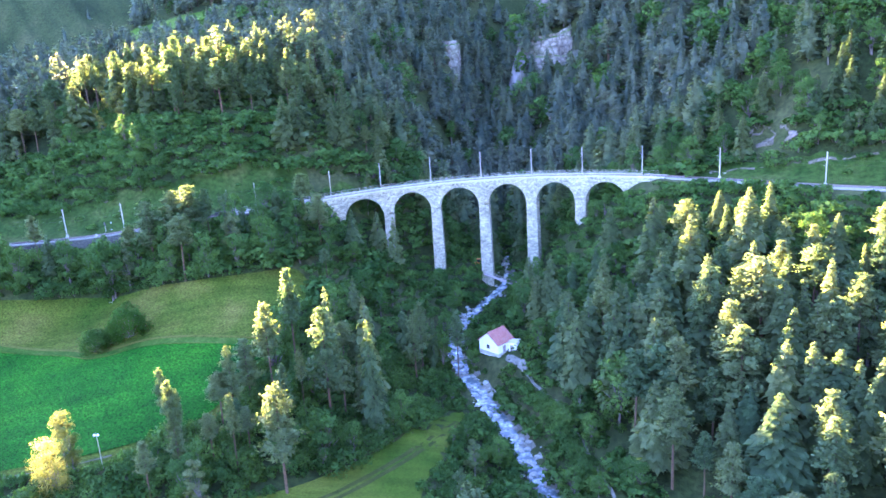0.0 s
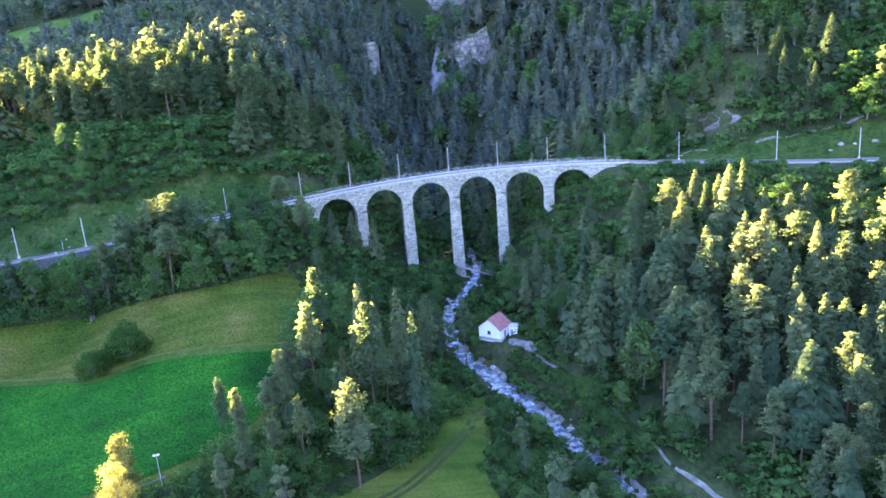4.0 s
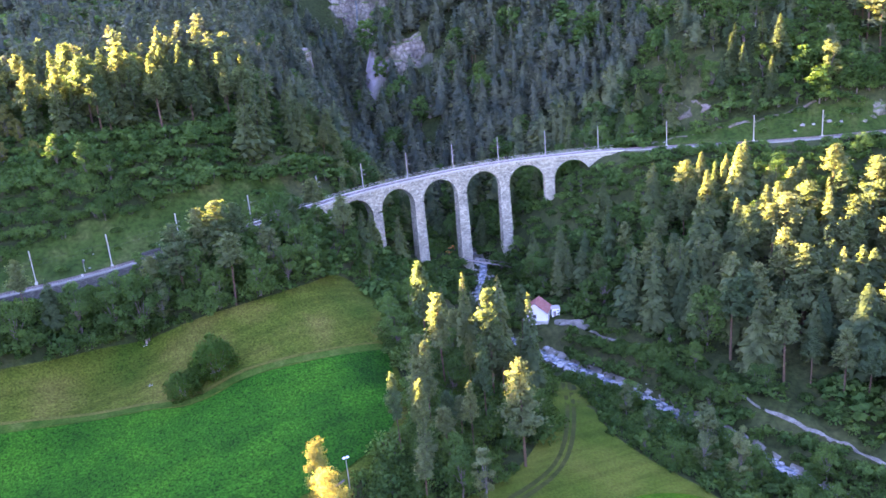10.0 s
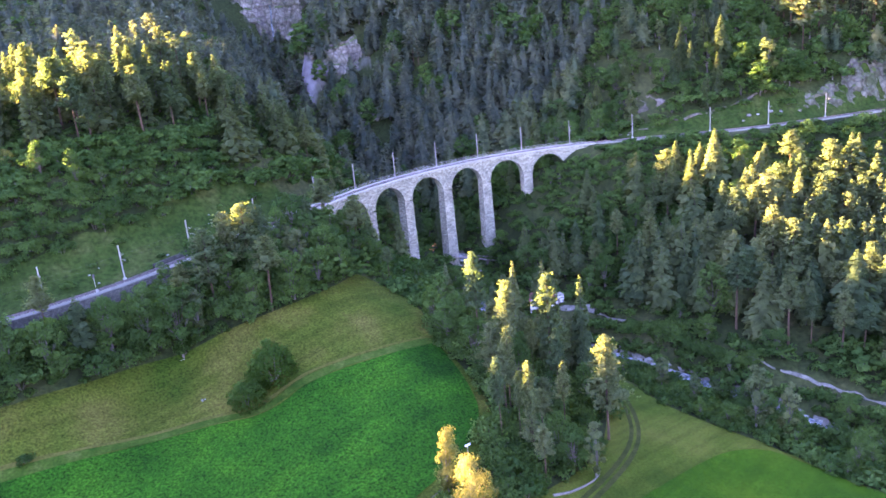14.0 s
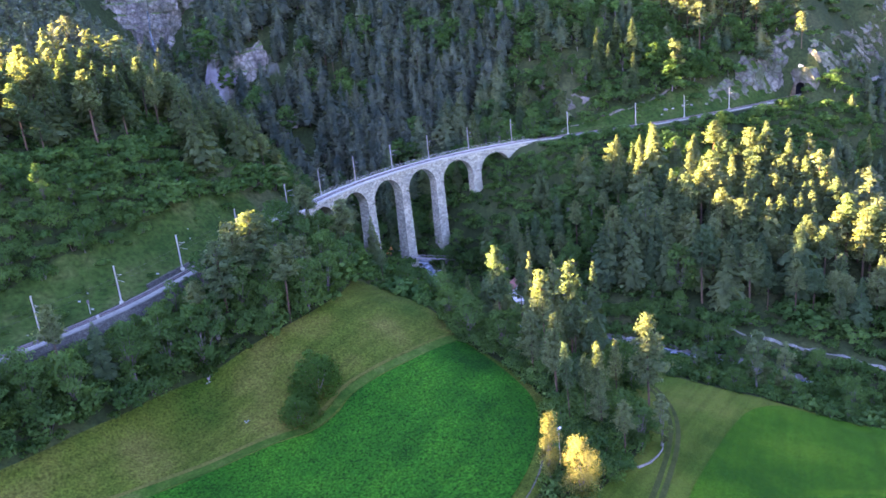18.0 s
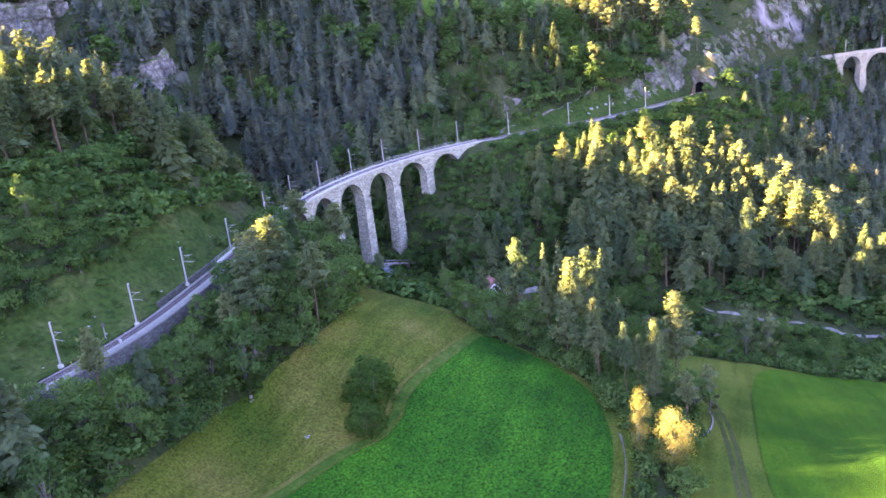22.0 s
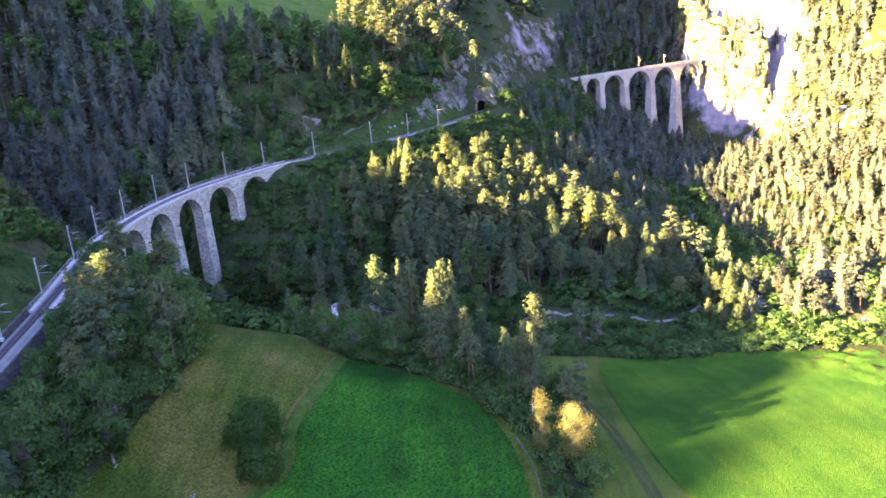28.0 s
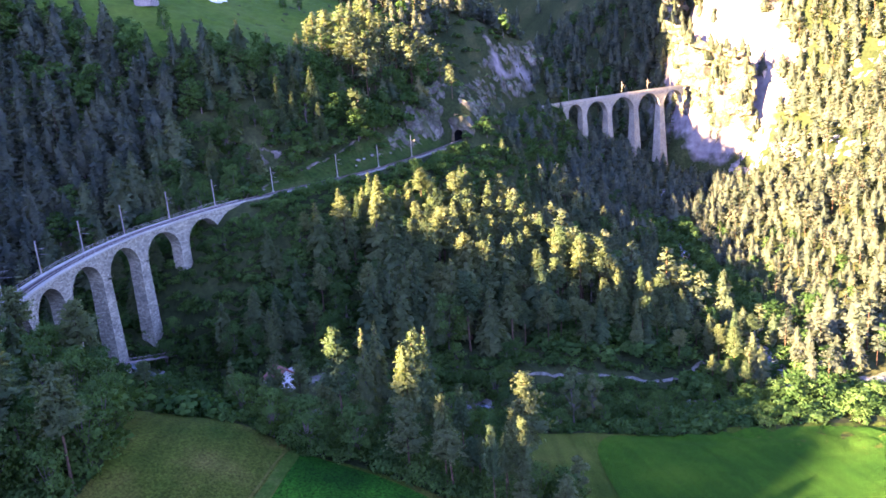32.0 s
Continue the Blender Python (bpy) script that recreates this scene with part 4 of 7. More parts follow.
LW_PIERS = [float(np.interp(x, rail[:, 0], S)) for x in (356.6, 371.5, 391.5, 414.0, 436.8)]
far_viaduct = viaduct("high_viaduct", at_x(334), at_x(336), LW_PIERS, 1.0, 2.2, 1.2, 6, 0.040, M["stone_warm"],
                      "tall curved limestone viaduct ending at a cliff", at_x(342.5), at_x(457), 2.0)
profile_sweep("deck_slab", rail_piece(at_x(336), at_x(461), 2.0), [(-2.5, -0.62), (-2.5, 0.75), (-2.1, 0.75), (-2.1, -0.3), (2.1, -0.3), (2.1, 0.75), (2.5, 0.75), (2.5, -0.62)],
              M["stone_warm"], far_viaduct, "parapet walls of the high viaduct")

# ---- rock ----


def cliff_material(name, tone, green=0.0):
    """Broken rock: blotches, cracks and moss on the flatter ledges."""
    m, n, l, b = nodes_of(name, 0.95)
    t = noise_node(n, l, 0.07, 6.0, 0.65)
    c = ramp(n, l, t.outputs[0], [(at, tuple(k * q for q in tone)) for at, k in ((0.30, 0.22), (0.45, 0.48), (0.58, 0.78), (0.70, 1.12))])
    w = noise_node(n, l, 0.5, 5.0)
    c = mix(n, l, 1.0, c, ramp(n, l, w.outputs[0], [(0.3, (0.55, 0.55, 0.57)), (0.7, (1.2, 1.2, 1.2))]), "MULTIPLY")
    crack = n.new("ShaderNodeTexVoronoi")
    crack.feature = "DISTANCE_TO_EDGE"
    crack.inputs["Scale"].default_value = 0.28
    co = n.new("ShaderNodeTexCoord")
    push = n.new("ShaderNodeMixRGB")
    push.blend_type, push.inputs[0].default_value = "ADD", 2.2
    l.new(co.outputs["Object"], push.inputs[1])
    l.new(t.outputs[1], push.inputs[2])
    l.new(push.outputs[0], crack.inputs["Vector"])
    c = mix(n, l, 1.0, c, ramp(n, l, crack.outputs[0], [(0.0, (0.55, 0.54, 0.54)), (0.14, (1, 1, 1))]), "MULTIPLY")
    # moss and grass on the flatter ledges
    g, s = n.new("ShaderNodeNewGeometry"), n.new("ShaderNodeSeparateXYZ")
    l.new(g.outputs["Normal"], s.inputs[0])
    flat = ramp(n, l, s.outputs[2], [(0.72, (0, 0, 0)), (0.86, (1, 1, 1))])
    c = mix(n, l, flat, c, (0.06, 0.09, 0.02))
    if green:
        patchy = noise_node(n, l, 0.11, 6.0, 0.7)
        c = mix(n, l, ramp(n, l, patchy.outputs[0], [(0.44, (0, 0, 0)), (0.64, (green,) * 3)]), c, (0.035, 0.055, 0.012))
    l.new(c, b.inputs["Base Color"])
    bump(n, l, b, w.outputs[0], 0.9, 0.9)
    return m


M["cliff"] = cliff_material("cliff_rock", (0.25, 0.225, 0.195), 0.9)
M["gorge_rock"] = cliff_material("pale_gorge_rock", (0.335, 0.295, 0.225), 0.5)
# lighter copy of the cliff rock, the sun's glare put into its tone
M["sunlit_rock"] = cliff_material("sunlit_limestone", (0.46, 0.42, 0.37), 0.35)
M["slope_rock"] = cliff_material("brown_slope_rock", (0.205, 0.19, 0.135), 0.6)
M["earth"] = surface("stony_earth", [(0.05, 0.055, 0.02), (0.10, 0.085, 0.06), (0.17, 0.15, 0.12)], 0.25, fine=1.5, fine_amount=0.5, bump_size=0.3)

# ---- tunnel and retaining walls ----



def tunnel():
    """A short tunnel: a lined bore and a masonry portal in the rock."""
    thing = empty("railway_tunnel", (0, 0, 0), 0, "dark railway tunnel mouth in a rock spur", "tunnel")
    thing["kind"] = "structure"
    arch = [(-2.3, -0.6)] + [(-2.3 * math.cos(a), 2.9 + 2.3 * math.sin(a)) for a in np.linspace(0, math.pi, 13)] + [(2.3, -0.6)]
    outer = [(-8.0, -1.2)] + [(-8.0 * math.cos(a), 1.5 + (10.5 + 0.7 * math.sin(7 * a)) * math.sin(a)) for a in np.linspace(0, math.pi, 13)] + [(8.0, -1.2)]
    line = rail_piece(TUNNEL_W - 0.6, TUNNEL_E + 0.6, 3.0)
    v = []
    for off, dz in arch:
        q = side(line, off)
        q[:, 2] += dz
        v.append(q)
    k = len(arch)
    v = np.stack(v, 1).reshape(-1, 3)
    f = [(i * k + j, (i + 1) * k + j, (i + 1) * k + j + 1, i * k + j + 1) for i in range(len(line) - 1) for j in range(k - 1)]
    mesh_object("bore", v, f, M["dark"], thing)
    for s, back in ((TUNNEL_W - 0.7, 5.5), (TUNNEL_E + 0.7, -4.0)):
        a = rail_piece(min(s, s + back), max(s, s + back), abs(back))
        vv = []
        for ln in (arch, outer):
            for off, dz in ln:
                q = side(a, off)
                q[:, 2] += dz
                vv.append(q)
        vv = np.stack(vv, 1)
        n = len(arch)
        ff = []
        for i in range(n - 1):
            ff.append((i, i + 1, n + i + 1, n + i))
            ff.append((2 * n + i, 2 * n + i + 1, 3 * n + i + 1, 3 * n + i))
            ff.append((n + i, n + i + 1, 3 * n + i + 1, 3 * n + i))
        mesh_object("portal", vv.reshape(-1, 3), ff, M["slope_rock"], thing, uv=vv.reshape(-1, 3)[:, [0, 2]])
    return thing


tunnel()


def retaining_wall(s0, s1, off, drop, rise, material, label):
    ln = rail_piece(s0, s1, 2.0)
    o = 1 if off > 0 else -1
    ob = profile_sweep("retaining_wall", ln, [(off, rise), (off + o * 0.6, rise), (off + o * (0.6 + 0.22 * drop), -drop), (off - o * 0.3, -drop)][::o], material, uv=True)
    return tagged(ob, label, "wall", kind="structure")


retaining_wall(at_x(-150), at_x(-84), -2.95, 4.2, -0.42, M["dark_stone"], "dark rubble retaining wall below the railway")
# the uphill one is a gravel cut, modelled as a low wall
retaining_wall(at_x(-108), at_x(-85), 2.75, 1.0, 0.55, M["dark_stone"], "low dark wall standing for a gravel cut uphill of the railway")
retaining_wall(at_x(150), at_x(181), -2.8, 4.0, -0.42, M["stone"], "stone retaining wall below the railway near the tunnel")
retaining_wall(at_x(226), at_x(338), -2.8, 5.0, -0.3, M["stone_warm"], "stone retaining wall carrying the railway to the high viaduct")


# ---- bare rock ----


def rock_face(name, line, height, lean, seed, label, rough=2.2, cols=46, rows=34, stone=None):
    """A cliff along a plan line (x, y, foot height): ledges, ribs and broken blocks, leaning back."""
    p = along(line, max(0.5, np.linalg.norm(np.diff(np.array(line)[:, :2], axis=0), axis=1).sum() / cols))
    n = side(p, 1.0)[:, :2] - p[:, :2]
    off = Vector((seed * 13.7, seed * 5.1, 0))
    v = []
    for j in range(rows + 1):
        t = j / rows
        for i in range(len(p)):
            hgt = height[0] + (height[1] - height[0]) * i / (len(p) - 1)
            base = Vector((p[i, 0], p[i, 1], p[i, 2] + hgt * t))
            q = base * 0.05 + off
            rib = noise.fractal(Vector((q.x * 1.6, q.y * 1.6, q.z * 0.45)), 0.9, 2.1, 4)
            blk = noise.cell(Vector((base.x * 0.16 + seed, base.y * 0.16, base.z * 0.11)))
            fine = noise.fractal(base * 0.35 + off, 0.8, 2.0, 3)
            ledge = 0.5 * math.sin(base.z * 0.55 + 2.5 * noise.noise(q * 2))
            push = rough * (1.5 * rib + 0.8 * (blk - 0.5) + 0.45 * fine + 0.25 * ledge) - lean * hgt * t
            e = min(i, len(p) - 1 - i, 3) / 3.0
            push -= (1 - e) * rough * 2.0 + (t > 0.93) * rough * 1.2
            v.append((base.x - n[i, 0] * push, base.y - n[i, 1] * push, base.z + rough * 0.4 * fine))
    c = len(p)
    f = [(j * c + i + 1, j * c + i, (j + 1) * c + i, (j + 1) * c + i + 1) for j in range(rows) for i in range(c - 1)]
    return tagged(mesh_object(name, v, f, stone or M["cliff"]), label, "rock face", kind="structure")


great_cliff = rock_face("cliff", [(545, 142, 20), (510, 145, 8), (486, 146, 0), (472, 143, -4), (466, 136, -6), (460, 127, -4), (451, 114, 0), (441, 102, 6), (434, 92, 14)][::-1], (70, 150), 0.11, 3,
          "sunlit pale limestone cliff towering over the high viaduct", 3.6, 90, 76)


ROCKS = []


def rock_patch(name, poly, rough, label, step=1.3, seed=1, lift=0.5, clear=None, stone=None):
    """Bare broken rock laying open on a slope, with a ragged outline."""
    poly = rounded(poly, 1)
    ROCKS.append(poly)
    if clear:
        ROCKS.append(poly + np.array(clear))
    r = np.random.RandomState(seed)
    edge = []
    for a, b in zip(poly, np.roll(poly, -1, 0)):
        k = max(1, int(np.hypot(*(b - a)) / step))
        edge += [a + (b - a) * i / k + r.normal(0, 0.5 * step, 2) for i in range(k)]
    edge = np.array(edge)
    x0, y0, x1, y1 = *edge.min(0), *edge.max(0)
    gx, gy = np.meshgrid(np.arange(x0, x1, step), np.arange(y0, y1, step))
    pts = np.stack([gx.ravel(), gy.ravel()], 1) + r.uniform(-0.3, 0.3, (gx.size, 2)) * step
    pts = pts[inside(edge, pts[:, 0], pts[:, 1])]
    near = np.array([np.sqrt(np.min((edge[:, 0] - p[0]) ** 2 + (edge[:, 1] - p[1]) ** 2)) for p in pts])
    ok = near > 0.5 * step
    pts, depth = np.vstack([edge, pts[ok]]), np.concatenate([np.zeros(len(edge)), near[ok]])
    n = len(edge)
    v2, _, faces, orig, _, _ = delaunay_2d_cdt([Vector(p) for p in pts], [], [], 0, 1e-4)
    v = np.array([(p.x, p.y, 0) for p in v2])
    deep = np.array([depth[o[0]] if o else 0 for o in orig])
    g = ground(v[:, 0], v[:, 1])
    gx_, gy_ = (land(v[:, 0] + 1, v[:, 1]) - land(v[:, 0] - 1, v[:, 1])) / 2, (land(v[:, 0], v[:, 1] + 1) - land(v[:, 0], v[:, 1] - 1)) / 2
    nn = np.stack([-gx_, -gy_, np.ones(len(v))], 1)
    nn /= np.linalg.norm(nn, axis=1)[:, None]
    out = []
    for p, zz in zip(v, g):
        q = Vector((p[0], p[1], zz))
        blk = noise.cell(q * 0.30 + Vector((seed, 0, 0))) - 0.5
        out.append(rough * (1.1 * noise.fractal(q * 0.16 + Vector((seed * 3.1, 0, 0)), 0.8, 2.0, 4) + 0.8 * blk))
    h = (np.array(out) + lift + 0.6) * np.clip(deep / 2.5, 0, 1) - 0.6
    v[:, 2] = g
    v += nn * h[:, None]
    cent = v[np.array([f[:3] for f in faces])].mean(1)
    keep = inside(edge, cent[:, 0], cent[:, 1])
    ob = mesh_object(name, v, [f for f, k in zip(faces, keep) if k], stone or M["gorge_rock"])
    return tagged(ob, label, "rock", kind="structure")


rock_face("gorge_wall", [(-29, 399, 82), (-22, 396, 82), (-12, 395.5, 83), (-4, 396, 84), (3, 400, 88)], (18, 18), 0.12, 6, "pale bare rock wall in the wooded gorge", 1.3, 44, 30, M["gorge_rock"])
rock_face("gorge_wall", [(-78, 396, 80), (-70, 394, 79), (-62, 393, 78), (-55, 397, 78)], (22, 24), 0.14, 8, "pale bare rock rib in the wooded gorge", 1.3, 36, 30, M["gorge_rock"])
rock_face("gorge_head", [(-62, 520, 92), (-44, 511, 92), (-26, 509, 94), (-8, 508, 96), (8, 514, 104)], (46, 40), 0.10, 12, "tall rock step at the head of the gorge", 2.2, 56, 40, M["gorge_rock"])
ROCKS += [np.array(q, float) for q in ([(-30, 400), (-28, 389), (2, 389), (3, 400)], [(-78, 398), (-76, 380), (-53, 380), (-55, 398)], [(-64, 522), (-64, 494), (10, 494), (10, 516)])]
rock_patch("gorge_rock", [(-14, 366), (-6, 362), (2, 364), (0, 372), (-10, 374)], 1.6, "small pale crag among the trees", 1.0, 6, 0.5, (1, -12))
rock_patch("tunnel_rock", [(128, 240.5), (146, 238), (160, 235.5), (172, 233.5), (181, 232.4), (190, 235), (206, 240), (196, 246), (178, 247), (160, 246), (140, 247)], 1.1,
           "brownish bare rock cutting beside the tunnel mouth", 0.8, 9, 0.9, None, M["slope_rock"])
rock_patch("tunnel_rock", [(190, 232), (190, 222), (192, 217), (206, 220), (212, 230), (204, 238)], 0.9, "grey bare rock spur over the tunnel", 0.8, 10, 0.6, None, M["slope_rock"])
rock_patch("trail_rock", [(222, 234), (250, 236), (280, 237), (310, 238), (336, 237), (360, 234), (380, 233), (397, 234), (398, 243), (384, 250), (350, 252), (325, 262), (300, 256), (270, 254), (240, 250)], 2.4,
           "grey rocky slope above the railway before the high viaduct", 1.4, 11, 0.5, None, M["slope_rock"])
rock_patch("scree", [(66, 276), (74, 267), (84, 262), (92, 261), (92, 268), (84, 277), (76, 280)], 0.5, "brownish scree and rubble on the open slope", 1.0, 12, 0.02, None, M["earth"])
rock_patch("sunny_scree", [(443, 118), (440, 102), (424, 84), (406, 67), (372, 48), (338, 33), (328, 40), (352, 60), (380, 78), (402, 93), (424, 112)], 2.2, "sunlit white scree band under the cliff", 1.6, 14, 0.7, (-13, 1), M["sunlit_rock"])
rock_patch("sunny_crag", [(456, 92), (452, 76), (440, 74), (436, 84), (445, 94)], 2.6, "sunlit pale crag on the wooded slope", 1.4, 13, 0.9, (-12, 0), M["sunlit_rock"])
rock_patch("sunny_crag", [(419, 38), (425, 12), (413, 10), (404, 28), (409, 44)], 2.4, "high sunlit crag among trees", 1.5, 15, 0.8, (-12, 1), M["sunlit_rock"])
ROCKS.append(ROCKS[-6] + np.array((-25, 2)))
for x, y, s in ((111, 245, 1.1), (114, 245.5, 1.7), (118, 245, 1.0), (123, 243.6, 1.5), (127, 242.6, 1.1), (65, 262, 1.0), (61, 264, 0.8), (69, 261, 0.9)):
    b = new("boulder", rock_mesh("boulder", int(x), M["rock"]))
    b.matrix_world = Matrix.LocRotScale((x, y, float(ground([x], [y])[0]) + 0.2 * s), Euler((0, 0, x)), (s * 1.5, s, s))
    tagged(b, "pale boulder on the grass beside the railway", "boulder", "boulders by the railway")
SLOPE_PATH = smooth_line([(54, 268, 0), (64, 263.5, 0), (76, 260.5, 0), (99, 254, 0), (108, 252.5, 0), (122, 250, 0)], 1.5)
tagged(ribbon("slope_path", SLOPE_PATH, 0.35, 0.3, M["earth"], drape=True, wobble=0.15), "narrow pale path climbing above the railway", "path", kind="structure")

# a thin fall of water in the gorge
fall = [(-27.5 + 0.3 * math.sin(k), 509.5 + 0.9 * (k / 12) ** 0.5 * 2, 128 - 2.6 * k) for k in range(13)]
tagged(mesh_object("waterfall", [(x + w, y - 1.2 - 0.25 * (1 - abs(w)), z) for x, y, z in fall for w in (-0.5, -0.2, 0.2, 0.5)],
                   [(4 * i + j, 4 * i + j + 1, 4 * i + j + 5, 4 * i + j + 4) for i in range(12) for j in range(3)], M["water"], smooth=True),
       "thin white waterfall down the rock step", "waterfall", kind="structure")

# ---- overhead-line masts ----


def mast(at, turn, label, long_arm=True):
    thing = empty("catenary_mast", at, turn, label, "mast", "overhead-line masts along the railway")
    part("base", box(0, 0, 0.1, 0.75, 0.75, 0.7, 0.05), M["concrete"], thing, "pale concrete footing")
    bm = bmesh.new()
    bmesh.ops.create_cube(bm, size=1, matrix=pose(0, 0.11, 4.6) @ Matrix.Diagonal((0.24, 0.025, 8.9, 1)))
    bmesh.ops.create_cube(bm, size=1, matrix=pose(0, -0.11, 4.6) @ Matrix.Diagonal((0.24, 0.025, 8.9, 1)))
    bmesh.ops.create_cube(bm, size=1, matrix=pose(0, 0, 4.6) @ Matrix.Diagonal((0.025, 0.22, 8.9, 1)))
    part("pole", bm, M["steel"], thing)
    part("cap", box(0, -0.12, 9.1, 0.3, 0.5, 0.12, 0.03), M["steel"], thing)
    if long_arm:
        part("arm", rod((0, -0.1, 7.1), (0, -2.7, 7.25), 0.05, 0.04), M["steel"], thing)
        part("brace", rod((0, -0.1, 6.2), (0, -2.0, 7.15), 0.035), M["steel"], thing)
        part("registration_arm", rod((0, -0.1, 5.7), (0, -3.0, 5.55), 0.04), M["steel"], thing)
        part("insulator", rod((0, -0.35, 7.11), (0, -0.75, 7.14), 0.09), M["sleeper"], thing)
    return thing


MASTS = [(-134.7, 203.4, 47.1), (-116.6, 209.7, 47.8), (-99.5, 219.1, 49.6), (-79.9, 231.8, 50.3), (-58.9, 246.1, 51.6), (-43.6, 254.5, 52.6), (-27.3, 261.1, 53.4),
         (-10.1, 265.0, 54.3), (7.3, 267.2, 54.8), (24.8, 265.6, 55.3), (44.3, 263.3, 55.5), (67.5, 255.7, 55.6), (94.9, 244.6, 55.6), (116.3, 237.5, 55.9), (140, 233.2, 56.2)]
first = None
for k, (x, y, z) in enumerate(MASTS):
    i = int(np.argmin((rail[:, 0] - x) ** 2 + (rail[:, 1] - y) ** 2))
    turn = math.degrees(math.atan2(rail[i + 1, 1] - rail[i - 1, 1], rail[i + 1, 0] - rail[i - 1, 0]))
    if first is None:
        first = mast((x, y, z - 0.2), turn, "slim grey steel catenary mast with a cantilever arm")
    else:
        copy_thing(first, pose(x, y, z - 0.2, 0, 0, turn))
for s in (at_x(363), at_x(385), at_x(406), at_x(428), at_x(449)):
    a = rail_piece(s, s + 1, 1.0)
    q = side(a, 2.3)[0]
    copy_thing(first, pose(q[0], q[1], q[2] - 0.4, 0, 0, math.degrees(math.atan2(a[1, 1] - a[0, 1], a[1, 0] - a[0, 0]))))

# wires over the track
for off, dz, name in ((0.0, 5.5, "contact_wire"), (0.0, 6.7, "catenary_wire")):
    ln = rail_piece(at_x(-150), at_x(183), 6.0)
    tagged(profile_sweep(name, ln, [(off - 0.012, dz), (off, dz + 0.02), (off + 0.012, dz)], M["sleeper"]), "thin dark overhead wire above the track", "wire", kind="structure")

# ---- the hut by the stream ----


def gable_house(name, at, turn, w, d, eaves, ridge, over, wall, roof, label, openings, category="hut"):
    """A small house: walls with a gable, an overhanging roof of two slabs, framed windows and a door. Front along +x side's -y face."""
    thing = empty(name, at, turn, label, category)
    bm = bmesh.new()
    pts = [(-w / 2, 0), (w / 2, 0), (w / 2, eaves), (0, ridge), (-w / 2, eaves)]
    a = [bm.verts.new((x, -d / 2, z - (1.2 if z == 0 else 0))) for x, z in pts]
    b = [bm.verts.new((x, d / 2, z - (1.2 if z == 0 else 0))) for x, z in pts]
    bm.faces.new(a), bm.faces.new(b[::-1])
    for i in range(5):
        bm.faces.new((a[i], b[i], b[(i + 1) % 5], a[(i + 1) % 5]))
    part("wall", bm, wall, thing)
    slope = math.atan2(ridge - eaves, w / 2)
    for sg, nm in ((-1, "roof"), (1, "roof")):
        ln = w / 2 / math.cos(slope) + over
        bm = bmesh.new()
        bmesh.ops.create_cube(bm, size=1, matrix=pose(sg * (w / 4 + over * 0.5 * math.cos(slope)), 0, (ridge + eaves) / 2 - over * 0.5 * math.sin(slope) + 0.1, 0, sg * math.degrees(slope), 0)
                              @ Matrix.Diagonal((ln, d + 2 * over, 0.16, 1)))
        r = part(nm, bm, roof, thing)
        for k in range(int((d + 2 * over) / 0.5)):
            yy = -d / 2 - over + 0.25 + 0.5 * k
            bm = bmesh.new()
            bmesh.ops.create_cube(bm, size=1, matrix=pose(sg * (w / 4 + over * 0.5 * math.cos(slope)), yy, (ridge + eaves) / 2 - over * 0.5 * math.sin(slope) + 0.2, 0, sg * math.degrees(slope), 0)
                                  @ Matrix.Diagonal((ln, 0.06, 0.05, 1)))
            part("roof_batten", bm, roof, r)
    part("ridge_cap", box(0, 0, ridge + 0.17, 0.35, d + 2 * over, 0.12, 0.03), roof, thing)
    for kind, face, u, z, ow, oh in openings:
        if face == "front":
            m = pose(u, -d / 2 - 0.03, z)
        else:
            m = pose(w / 2 + 0.03, u, z, 0, 0, 90)
        fr = part(kind, box(0, 0, 0, ow + 0.24, 0.1, oh + 0.24, 0.02), M["wood"], thing)
        fr.matrix_local = m
        part("pane" if kind == "window" else "leaf", box(0, -0.055, 0, ow, 0.03, oh, 0.01), M["glass"] if kind == "window" else M["wood"], fr)
        if kind == "window":
            part("glazing_bar", box(0, -0.075, 0, 0.05, 0.02, oh, 0.0), M["wood"], fr)
            part("sill", box(0, -0.12, -oh / 2 - 0.12, ow + 0.4, 0.2, 0.07, 0.02), M["concrete"], fr)
    return thing


HUT_Z = 11.6
hut = gable_house("stream_hut", (5.8, 217.2, HUT_Z), 0, 7.6, 6.4, 3.0, 5.9, 0.45, M["plaster"], M["roof"], "small white plastered hut with a rusty red gable roof",
                  [("window", "front", -0.2, 1.6, 0.9, 1.0), ("door", "right", -0.6, 1.0, 0.95, 2.0)])
hut.matrix_world = pose(5.8, 217.2, HUT_Z, 0, 0, -28)
part("plinth", box(0, 0, -0.4, 7.8, 6.6, 1.0, 0.03), M["concrete"], hut)
shed = empty("lean_to_shed", (11.5, 216.6, HUT_Z + 0.3), -6, "small white flat-roofed annex beside the hut", "shed")
part("wall", box(0, 0, 1.0, 2.6, 2.8, 3.2, 0.03), M["plaster"], shed)
part("roof", box(0, 0, 2.68, 3.0, 3.2, 0.16, 0.03), M["steel"], shed)
part("door", box(-0.4, -1.42, 0.9, 0.85, 0.06, 1.9, 0.01), M["wood"], shed)
part("vent", box(0.7, -1.42, 1.9, 0.4, 0.06, 0.35, 0.01), M["dark"], shed)

